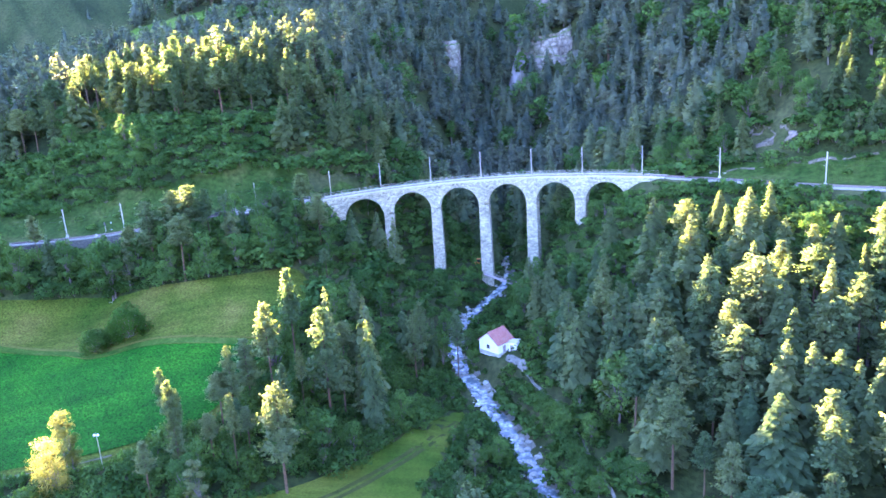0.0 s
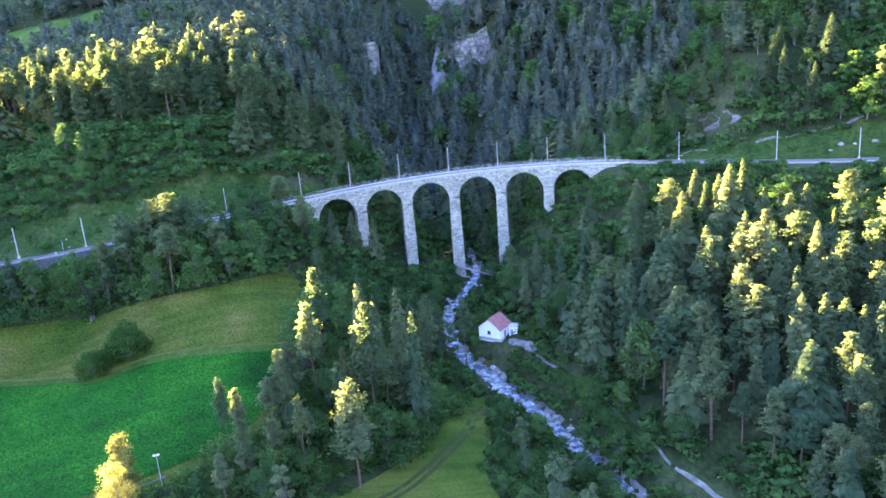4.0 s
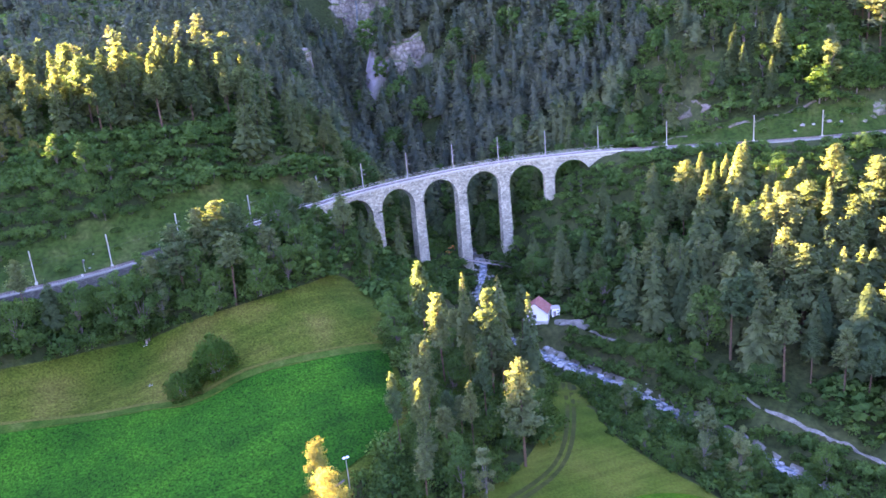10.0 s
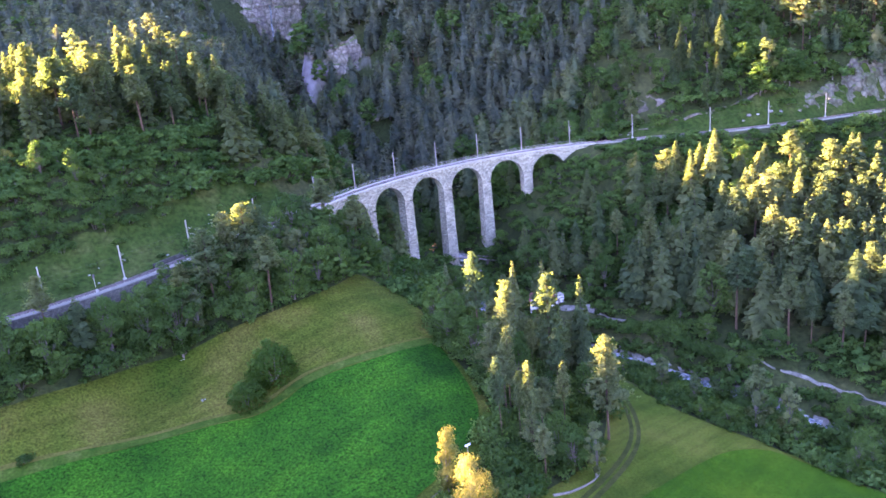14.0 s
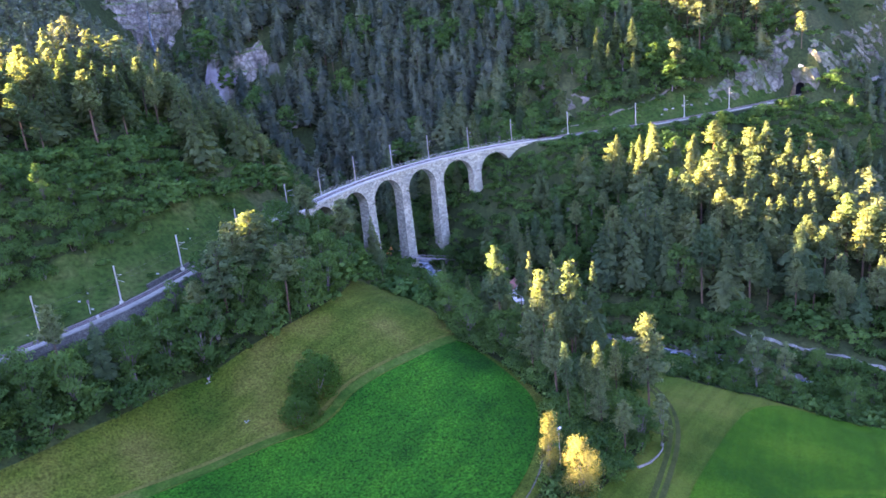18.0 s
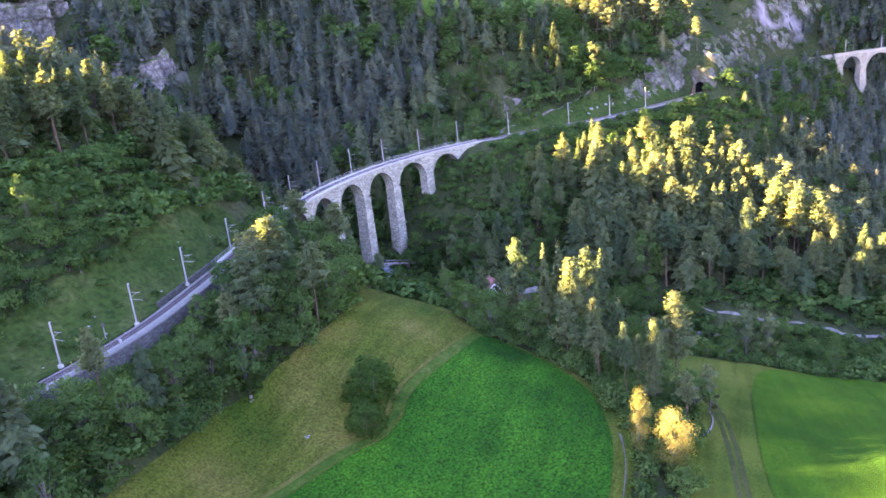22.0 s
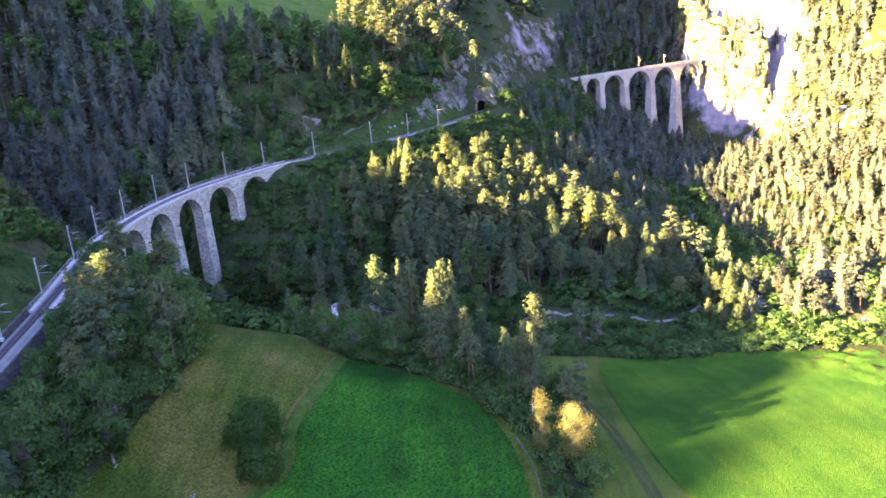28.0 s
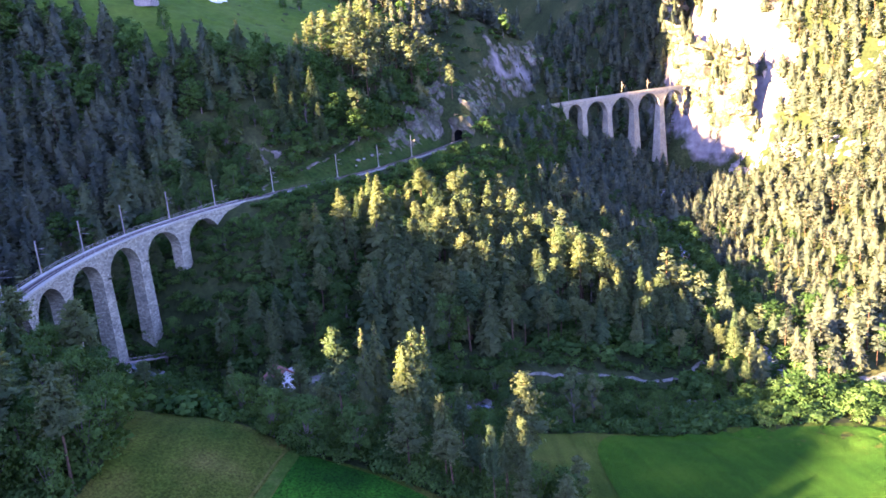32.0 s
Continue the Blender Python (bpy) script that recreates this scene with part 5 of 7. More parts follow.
# ---- footbridge over the stream ----
fb = empty("footbridge", (-1.0, 257.4, 19.2), -10, "narrow grey plank footbridge over the stream", "bridge")
fb.matrix_world = pose(-1.0, 257.4, 19.2, 0, 0, -10) @ pose(0, 0, 0, 0, 14, 0)
for y in (-0.36, 0.36):
    part("beam", box(0, y, 0, 17, 0.25, 0.35, 0.03), M["wood"], fb)
plank = None
for k in range(40):
    m = pose(-8.2 + 0.42 * k, 0, 0.22, 0, 0, 0)
    if plank is None:
        plank = part("plank", box(0, 0, 0, 0.38, 1.0, 0.07, 0.01), M["wood"], fb)
        plank.matrix_local = m
    else:
        o = new("plank", plank.data)
        o.parent, o.matrix_local = fb, m
for y in (-0.47, 0.47):
    part("handrail", rod((-8.4, y, 1.2), (8.4, y, 1.2), 0.05), M["wood"], fb)
    for x in (-8, -4, 0, 4, 8):
        part("post", rod((x, y, 0.1), (x, y, 1.22), 0.05), M["wood"], fb)

# ---- building works by the pier: an unclear heap, built as an excavator ----
digger = empty("mini_excavator", (-14.0, 268.0, float(ground([-14.0], [268.0])[0]) + 0.05), 35, "small orange excavator, a guess at the brownish heap by the pier foot", "excavator")
for y in (-0.75, 0.75):
    part("crawler_track", box(0, y, 0.35, 2.6, 0.5, 0.65, 0.18), M["sleeper"], digger)
part("body", box(-0.2, 0, 1.15, 1.9, 1.6, 0.8, 0.12), M["orange"], digger)
part("cab", box(0.25, -0.3, 2.0, 1.1, 0.9, 1.1, 0.08), M["glass"], digger)
part("cab_roof", box(0.25, -0.3, 2.6, 1.25, 1.0, 0.12, 0.04), M["orange"], digger)
part("boom", rod((0.8, 0.3, 1.3), (2.4, 0.3, 3.0), 0.16, 0.12), M["orange"], digger)
part("stick", rod((2.4, 0.3, 3.0), (3.3, 0.3, 1.3), 0.12, 0.09), M["orange"], digger)
part("bucket", box(3.3, 0.3, 0.9, 0.6, 0.7, 0.6, 0.1), M["sleeper"], digger)

# ---- field posts, signals and stones ----
mast_post = empty("lamp_post", (-56.5, 126.5, float(ground([-56.5], [126.5])[0])), 20, "slim grey post with white spotlights beside the shrubs", "post")
part("pole", rod((0, 0, -0.3), (0, 0, 8.0), 0.10, 0.07), M["steel"], mast_post)
for x in (-0.35, 0.35):
    part("lamp_head", box(x, -0.1, 8.0, 0.5, 0.35, 0.35, 0.06), M["white"], mast_post)
for x, y in ((-122.9, 203.8),):
    z = float(np.interp(x, rail[:, 0], rail[:, 2]))
    sg = empty("signal_cabinet", (x, y, z - 0.8), 20, "grey railway signal box and dwarf signal beside the track", "signal")
    part("cabinet", box(0, 0, 0.6, 0.6, 0.5, 1.2, 0.04), M["steel"], sg)
    part("post", rod((1.0, 5.0, 0.0), (1.0, 5.0, 3.4), 0.07), M["steel"], sg)
    part("signal_head", box(1.0, 5.0, 3.4, 0.5, 0.3, 0.9, 0.04), M["sleeper"], sg)
for x, y in ((-106.0, 187.4), (-102.7, 173.8)):
    marker = empty("marker_stone", (x, y, float(ground([x], [y])[0])), 0, "small pile of pale stones in the meadow", "stones")
    for k in range(4):
        o = new("stone", rock_mesh("stone", 60 + k, M["stone_pale"]))
        o.parent, o.matrix_local = marker, pose(0.4 * math.cos(2.1 * k), 0.35 * math.sin(2.1 * k), 0.1, 0, 0, 70 * k) @ Matrix.Scale(0.42, 4)
snag = empty("fallen_trunk", (80.0, 157.5, float(ground([80.0], [157.5])[0])), -55, "grey dead trunk hung up between trees, with its root plate", "log")
part("trunk", rod((-3.4, 0, 3.3), (3.6, 0.3, 2.5), 0.16, 0.10), M["bark_birch"], snag)
part("stump", rod((-1.2, -0.2, 0), (-1.1, -0.15, 3.2), 0.24, 0.15), M["bark_birch"], snag)
part("stump", rod((3.3, 0.1, 0), (3.4, 0.2, 4.6), 0.20, 0.10), M["bark_birch"], snag)
part("root_plate", rod((-1.6, 0.2, 0.9), (-1.3, 0.5, 1.1), 1.1, 0.7), M["bark_birch"], snag)
log = empty("fallen_trunk", (-36.0, 120.6, float(ground([-36.0], [120.6])[0])), 0, "pale bent dead trunk lying at the grove's edge", "log")
ctrl = [(x + 36.0, y - 120.6, 0.25 + float(ground([x], [y])[0] - ground([-36.0], [120.6])[0])) for x, y in ((-42.6, 119.3), (-38.8, 119.6), (-35.0, 120.9), (-32.2, 122.2), (-29.5, 124.2))]
for a, b, r0, r1 in zip(ctrl, ctrl[1:], (0.3, 0.26, 0.22, 0.17), (0.26, 0.22, 0.17, 0.1)):
    part("limb", rod(a, b, r0, r1), M["bark_birch"], log)

# ---- farmhouses on the high meadow ----
for x, y, turn, wall, lab in ((134, 360, 20, M["wood"], "brown wooden farmhouse with a dark roof on the high meadow"), (178, 355, 5, M["plaster"], "white farmhouse with a grey roof on the high meadow")):
    gable_house("farmhouse", (x, y, float(ground([x], [y])[0])), turn, 9, 8, 4.6, 7.4, 0.8, wall, M["roof"], lab,
                [("window", "front", -2.4, 2.0, 1.0, 1.2), ("window", "front", 0.0, 2.0, 1.0, 1.2), ("window", "front", 2.4, 2.0, 1.0, 1.2), ("window", "front", 0.0, 4.6, 0.9, 1.0)], "house")


# ---- trees ----


def sprays(centres, sizes, rs, lie=0.5, along_dir=None, slim=1.0):
    """One small four-cornered spray of leaves at each centre, turned at random; lie: how flat they lie."""
    n = len(centres)
    if along_dir is None:
        a = rs.normal(size=(n, 3))
    else:
        a = along_dir + 0.6 * rs.normal(size=(n, 3))
    a /= np.linalg.norm(a, axis=1)[:, None]
    up = rs.normal(size=(n, 3)) * (1 - lie) + np.array([0, 0, 1.0]) * lie
    b = np.cross(up, a)
    b /= np.linalg.norm(b, axis=1)[:, None] + 1e-9
    s = np.asarray(sizes)[:, None]
    w = s * slim * rs.uniform(0.35, 0.6, (n, 1))
    c = np.asarray(centres)
    droop = np.array([0, 0, 1.0]) * s * 0.18
    return np.stack([c - a * s * 0.5 - droop, c + b * w, c + a * s * 0.55 - droop, c - b * w], 1).reshape(-1, 3)


def tube(points, radii, sides=6):
    """A bent tapering stem through points: its corners and quads."""
    p = np.asarray(points, float)
    v = []
    for k in range(len(p)):
        d = p[min(k + 1, len(p) - 1)] - p[max(k - 1, 0)]
        d = d / (np.linalg.norm(d) + 1e-9)
        u = np.cross(d, (0.31, 0.95, 0.05) if abs(d[2]) > 0.8 else (0, 0, 1))
        u /= np.linalg.norm(u)
        w = np.cross(d, u)
        for j in range(sides):
            t = 6.2832 * j / sides
            v.append(p[k] + radii[k] * (u * math.cos(t) + w * math.sin(t)))
    q = [(k * sides + j, k * sides + (j + 1) % sides, (k + 1) * sides + (j + 1) % sides, (k + 1) * sides + j) for k in range(len(p) - 1) for j in range(sides)]
    return np.array(v), np.array(q)


def joined(tubes):
    v, q, n = [], [], 0
    for a, b in tubes:
        v.append(a), q.append(b + n)
        n += len(a)
    return np.vstack(v), np.vstack(q)


def boughs(roots, tips, widths, rs, rise=0.12, roll=0.35):
    """Drooping boughs: a kite from each root to its tip, broadest past the middle, rolled at random about its own length."""
    a = tips - roots
    ln = np.linalg.norm(a, axis=1)[:, None] + 1e-9
    b = np.cross(a / ln, (0, 0, 1.0))
    b /= np.linalg.norm(b, axis=1)[:, None] + 1e-9
    c = np.cross(b, a / ln)
    t = rs.uniform(-1, 1, (len(a), 1)) * np.reshape(roll, (-1, 1))
    b = b * np.cos(t) + c * np.sin(t)
    mid = roots + a * rs.uniform(0.5, 0.68, (len(a), 1)) + np.array([0, 0, 1.0]) * ln * rise
    w = np.asarray(widths)[:, None]
    return np.stack([roots, mid + b * w, tips, mid - b * w], 1).reshape(-1, 3)


def spruce(seed, h=20.0, width=3.1, fine=1.0, base=0.08, detail=2):
    """A spruce: tiers of drooping boughs that shorten to the tip, with hanging twigs that close the gaps. detail: 2 near, 1 further off, 0 far."""
    r = np.random.RandomState(seed)
    R, T, W, L = [], [], [], []
    z, gap = base * h, 0.62 / fine
    lump = r.uniform(0.8, 1.15, 8)
    while z < h * 0.985:
        t = (z - base * h) / (h * (1 - base))
        reach = width * (1 - t) ** 0.72 * (0.74 + 0.26 * min(1, t * 5)) * lump[int(t * 7.99)] + 0.15
        n = max(4, int((6 + 4 * (1 - t)) * (fine ** 0.4 if detail else 0.58)))
        a0 = r.uniform(0, 6.28)
        for k in range(n):
            a = a0 + 6.28 * k / n + r.uniform(-0.3, 0.3)
            ln = reach * r.uniform(0.6, 1.15)
            zz = z + r.uniform(-0.35, 0.35) * gap
            u = np.array([math.cos(a), math.sin(a), 0])
            root, tip = u * 0.08 * ln + (0, 0, zz), u * ln + (0, 0, zz - (0.22, 0.28, 0.36)[detail] * ln * (0.5 + 0.5 * (1 - t)))
            R.append(root), T.append(tip), W.append((0.30 * ln + 0.2, 0.22 * ln + 0.12, 0.26 * ln + 0.12)[detail]), L.append(0.5 if detail else 1.0)
            if detail:      # twigs hanging under the bough
                R.append(root + (tip - root) * 0.3), T.append(tip - (0, 0, 0.12 * ln)), W.append(0.13 * ln + 0.18), L.append(1.75)
            if detail == 2 and ln > 0.9:
                for sg in (-1, 1):
                    m = root + (tip - root) * r.uniform(0.35, 0.6)
                    c = a + sg * r.uniform(0.5, 0.9)
                    R.append(m), T.append(m + np.array([math.cos(c), math.sin(c), -0.35]) * ln * r.uniform(0.35, 0.5)), W.append(0.12 * ln + 0.08), L.append(1.2)
        z += gap * (0.62 + 0.5 * (1 - t))
    R.append(np.array([0.0, 0, h * 0.93])), T.append(np.array([0.03, 0.02, h * 1.01])), W.append(0.12), L.append(0.3)
    core = []      # the dense inner crown
    if detail < 2:
        rings = 5 if detail else 4
        side_n = 7 if detail else 6
        ring = []
        for k in range(rings + 1):
            t = k / rings
            rad = (0.58 * width * (1 - t) ** 0.72 * (0.74 + 0.26 * min(1, t * 5))) * lump[int(t * 7.99)]
            ring.append([(rad * q * math.cos(6.2832 * (j + 0.5 * (k % 2)) / side_n), rad * q * math.sin(6.2832 * (j + 0.5 * (k % 2)) / side_n), base * h + t * h * (0.96 - base) + 0.4 * (q - 1) * width)
                         for j, q in enumerate(r.uniform(0.75, 1.25, side_n))])
        core = [p for a, b in zip(ring, ring[1:]) for j in range(side_n) for p in (a[j], a[(j + 1) % side_n], b[(j + 1) % side_n], b[j])]
    thick = 1.0 if detail else 0.55
    trunk = tube([(0, 0, -0.5), (0.05, 0, h * 0.4), (0, 0.05, h * 0.97)], [(0.010 * h + 0.04) * thick, (0.007 * h + 0.02) * thick, 0.02], 6 if detail == 2 else 3)
    leaf = boughs(np.array(R), np.array(T), W, r, 0.10, np.array(L))
    if detail < 2:      # short twigs all over it
        n = 150 if detail else 60
        t = 1 - np.sqrt(r.uniform(0.004, 1, n))
        a = r.uniform(0, 6.2832, n)
        rad = (width * (1 - t) ** 0.72 * (0.74 + 0.26 * np.minimum(1, t * 5)) + 0.1) * r.uniform(0.62, 1.02, n)
        out = np.stack([np.cos(a), np.sin(a), np.full(n, -0.15)], 1)
        at = np.stack([rad * np.cos(a), rad * np.sin(a), h * (base + t * (0.97 - base))], 1)
        leaf = np.vstack([leaf, sprays(at, r.uniform(0.7, 1.35, n) * (1 if detail else 1.5), r, 0.6, out, 1.0)])
    return trunk, np.vstack([leaf, np.array(core)]) if core else leaf


def pine(seed, h=22.0, width=3.2, fine=1.0, bare=0.45, lean=0.0):
    """A Scots pine: a long bare trunk and a dense, tufted, uneven crown in pads."""
    r = np.random.RandomState(seed)
    top = np.array([lean * h, r.uniform(-0.02, 0.02) * h, h])
    bend = r.uniform(-0.02, 0.02, 2) * h

    def stem(t):
        return np.array([top[0] * t + bend[0] * t * (1 - t) * 2, top[1] * t + bend[1] * t * (1 - t) * 2, h * t])
    tubes = [tube([stem(t) - (0, 0, 0.5 * (t == 0)) for t in (0, 0.25, 0.5, 0.75, 0.97)], [0.011 * h + 0.03, 0.0095 * h, 0.008 * h, 0.005 * h, 0.03], 6 if fine > 0.6 else 3)]
    B, C, Sz, Dr = [[], [], []], [], [], []
    n = int(34 * fine + 16)
    lump = r.uniform(0.75, 1.2, 7)
    for k in range(n):
        t = bare + (0.985 - bare) * (k + r.uniform(0, 1)) / n
        u = (t - bare) / (1 - bare)
        reach = width * min(1, 0.55 + 2.4 * u) * (1 - u) ** 0.58 * lump[int(u * 6.99)] * r.uniform(0.55, 1.15) + 0.3
        a = k * 2.4 + r.uniform(-0.6, 0.6)
        root = stem(t)
        tip = root + np.array([reach * math.cos(a), reach * math.sin(a), reach * r.uniform(-0.12, 0.30)])
        if fine > 0.6:
            tubes.append(tube([root, (root + tip) / 2 + (0, 0, -0.1), tip], [0.05, 0.035, 0.015], 3))
        for rise in (0.0, -0.25) if fine > 0.6 else (0.0,):
            B[0].append(root + (tip - root) * 0.2), B[1].append(tip + (0, 0, rise * reach * 0.5)), B[2].append(0.30 * reach)
        m = int((7 + reach * 10) * fine ** 1.25 * (1.7 if fine > 0.6 else 1.3))
        w = r.uniform(0.22, 1.08, m)[:, None]
        C.append(root + (tip - root) * w + r.normal(0, 0.22 + 0.12 * reach, (m, 3)) * (1, 1, 0.75) + (0, 0, 0.1))
        Dr.append(np.repeat(((tip - root) / (np.linalg.norm(tip - root) + 1e-9))[None], m, 0))
        Sz.append(r.uniform(0.42, 0.80, m) / fine ** 0.5)
    for _ in range(7):    # dead snags under the crown
        t = r.uniform(0.25, bare)
        a = r.uniform(0, 6.28)
        if fine > 0.6:
            q = stem(t)
            tubes.append(tube([q, q + (r.uniform(0.5, 1.8) * math.cos(a), r.uniform(0.5, 1.8) * math.sin(a), -0.15)], [0.035, 0.012], 3))
    leaf = np.vstack([boughs(np.array(B[0]), np.array(B[1]), B[2], r, 0.08, 0.9), sprays(np.vstack(C), np.concatenate(Sz), r, 0.25, np.vstack(Dr), 0.62 if fine > 0.6 else 0.9)])
    return joined(tubes), leaf


def clumps(tips, sizes, many, leaf, rs, squash=0.85, spread=(0.45, 1.08)):
    """Leaves on and in rounded clumps round the branch tips."""
    C, Sz = [], []
    for tip, size in zip(tips, sizes):
        e = rs.normal(size=(many, 3))
        e /= np.linalg.norm(e, axis=1)[:, None]
        C.append(tip + e * size * rs.uniform(*spread, (many, 1)) * (1, 1, squash))
        Sz.append(rs.uniform(0.6, 1.25, many) * leaf)
    c = np.vstack(C)
    c[:, 2] = np.maximum(c[:, 2], 0.05)
    return c, np.concatenate(Sz)


def broadleaf(seed, h=11.0, width=3.4, fine=1.0, bare=0.1, stems=1, spread=(0.45, 1.08)):
    """A leafy tree: forked limbs and many clumps of leaves, with gaps and an uneven outline."""
    r = np.random.RandomState(seed)
    tubes, tips, sizes = [], [], []
    for sidx in range(stems):
        foot = np.array([r.uniform(-0.8, 0.8), r.uniform(-0.8, 0.8), 0]) * (stems > 1)
        fork = foot + np.array([r.uniform(-0.4, 0.4), r.uniform(-0.4, 0.4), h * (bare + 0.12)])
        tubes.append(tube([foot - (0, 0, 0.5), (foot + fork) / 2, fork], [0.016 * h + 0.03, 0.013 * h + 0.02, 0.01 * h + 0.02], 5))
        n = int(16 / stems ** 0.5)
        for k in range(n):
            u = (k + r.uniform(0, 1)) / n
            a = k * 2.4 + r.uniform(-0.6, 0.6)
            reach = width * math.sin(math.pi * (0.22 + 0.74 * u)) ** 0.7 * r.uniform(0.45, 1.0)
            tip = foot + np.array([reach * math.cos(a) * 0.8, reach * math.sin(a) * 0.8, h * (bare + 0.06 + (0.88 - bare) * u)])
            if fine > 0.6:
                tubes.append(tube([fork, (fork + tip) / 2 + (0, 0, 0.25), tip], [0.06, 0.045, 0.02], 3))
            tips.append(tip), sizes.append(0.30 * width * r.uniform(0.75, 1.3))
    c, s = clumps(tips, sizes, int(150 * fine), 0.030 * h / fine ** 0.5, r, 0.85, spread)
    return joined(tubes), sprays(c, s, r, 0.35)


def shrub(seed, h=3.0, width=2.1, fine=1.0):
    """A thicket bush: several stems and rounded, ragged clumps down to the ground."""
    r = np.random.RandomState(seed)
    tubes, tips, sizes = [], [], []
    for k in range(10):
        a, d = 2.4 * k + r.uniform(-0.4, 0.4), width * (0.1 + 0.75 * (k / 10) ** 0.6)
        tip = np.array([d * math.cos(a), d * math.sin(a), h * r.uniform(0.5, 0.8) * (1.05 - 0.62 * d / width)])
        if k < 5:
            tubes.append(tube([(0.1 * math.cos(a), 0.1 * math.sin(a), -0.3), tip], [0.05, 0.02], 3))
        tips.append(tip), sizes.append(0.40 * width * r.uniform(0.75, 1.2))
    c, s = clumps(tips, sizes, int(100 * fine), 0.092 * h / fine ** 0.5, r)
    return joined(tubes), sprays(c, s, r, 0.35)


def dressed(lv, name, h=None, crisp=0.38):
    """Turns the sprays outwards and gives them the rounded shading of the whole crown."""
    h = lv[:, 2].max() if h is None else h
    if "spruce" in name or "pine" in name:
        out = np.stack([lv[:, 0], lv[:, 1], np.full(len(lv), 0.0)], 1)
        out /= np.linalg.norm(out, axis=1)[:, None] + 0.4
        out[:, 2] = 0.75 + 0.4 * np.clip(lv[:, 2] / h * 2 - 1, 0, 1)
    else:
        out = (lv - np.array([0, 0, 0.42 * h])) / np.array([1, 1, 1.0 if "tree" not in name else 1.4])
    out /= np.linalg.norm(out, axis=1)[:, None] + 1e-6
    q, o = lv.reshape(-1, 4, 3), out.reshape(-1, 4, 3)
    face = np.cross(q[:, 2] - q[:, 0], q[:, 3] - q[:, 1])
    face /= np.linalg.norm(face, axis=1)[:, None] + 1e-9
    back = (face * o.mean(1)).sum(1) < 0
    q, o = q.copy(), o.copy()
    q[back], o[back] = q[back][:, ::-1], o[back][:, ::-1]
    face[back] *= -1
    o = o + crisp * face[:, None, :]
    o /= np.linalg.norm(o, axis=2)[:, :, None] + 1e-9
    return q.reshape(-1, 3), o.reshape(-1, 3)


def great_bush(seed, h=9.0, width=4.6):
    """A large rounded bush of many stems, leafy to the ground."""
    r = np.random.RandomState(seed)
    tubes, tips, sizes = [], [], []
    for k in range(34):
        u = (k + 0.5) / 34
        a, lift = 2.4 * k, math.asin(1 - u)
        d = width * 0.78 * math.cos(lift) * r.uniform(0.8, 1.1)
        tip = np.array([d * math.cos(a), d * math.sin(a), 0.8 + (h - 2.2) * math.sin(lift) * r.uniform(0.8, 1.08)])
        if k % 4 == 0:
            tubes.append(tube([(0.1 * math.cos(a), 0.1 * math.sin(a), -0.3), tip], [0.09, 0.03], 4))
        tips.append(tip), sizes.append(1.35 * r.uniform(0.8, 1.25))
    c, s = clumps(tips, sizes, 150, 0.33, r)
    return joined(tubes), sprays(c, s, r, 0.35)


def tree_thing(name, made, bark, leaf, label, category, group=""):
    (tv, tq), lv = made
    ob = quads_object(name, tv, tq, [bark], True)
    lv, ln = dressed(lv, name)
    tagged(ob, label, category, group)
    quads_object("crown" if name != "shrub" else "foliage", lv, np.arange(len(lv)).reshape(-1, 4), [leaf], True, parent=ob, normals=ln)
    return ob


KINDS = {
    "spruce": ("spruce_tree", [spruce(10 + k, 20, 3.3 + 0.4 * k, 1.0) for k in range(4)], 20.0, M["bark"], M["needles"], "tall dark green spruce on the wooded slope"),
    "pine": ("pine_tree", [pine(30 + k, 22, 2.9 + 0.2 * k, 1.0, (0.48, 0.53, 0.58, 0.31, 0.50)[k], (0, 0.02, -0.03, 0.0, 0.04)[k]) for k in range(5)], 22.0, M["bark_red"], M["pine_needles"],
             "tall Scots pine with a bare reddish trunk"),
    "leafy": ("broadleaf_tree", [broadleaf(50 + k, 11, 3.2 + 0.3 * k, 1.0, 0.08, 1 + k % 2) for k in range(4)], 11.0, M["bark"], M["leaves"], "dense green broadleaf tree on the bank"),
    "birch": ("birch_tree", [broadleaf(70 + k, 13, 2.5 + 0.2 * k, 1.4, 0.14) for k in range(3)], 13.0, M["bark_birch"], M["birch_leaves"], "slender pale-barked tree with silvery leaves"),
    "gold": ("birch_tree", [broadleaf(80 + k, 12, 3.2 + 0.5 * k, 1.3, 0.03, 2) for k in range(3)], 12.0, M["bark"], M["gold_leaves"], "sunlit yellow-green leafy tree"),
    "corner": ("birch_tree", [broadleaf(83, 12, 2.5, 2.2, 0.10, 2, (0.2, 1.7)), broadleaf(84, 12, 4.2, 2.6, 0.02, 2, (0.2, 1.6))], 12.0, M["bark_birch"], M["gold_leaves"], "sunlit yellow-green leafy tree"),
    "bush": ("shrub", [great_bush(60 + k, 9.0, 4.3 + 0.4 * k) for k in range(2)], 9.0, M["bark"], M["bush_leaves"], "large rounded fresh green bush"),
    "shrub": ("shrub", [shrub(90 + k, 3.0, 2.0 + 0.25 * k, 1.0) for k in range(4)], 3.0, M["bark"], M["leaves"], "rounded dark green bush"),
}
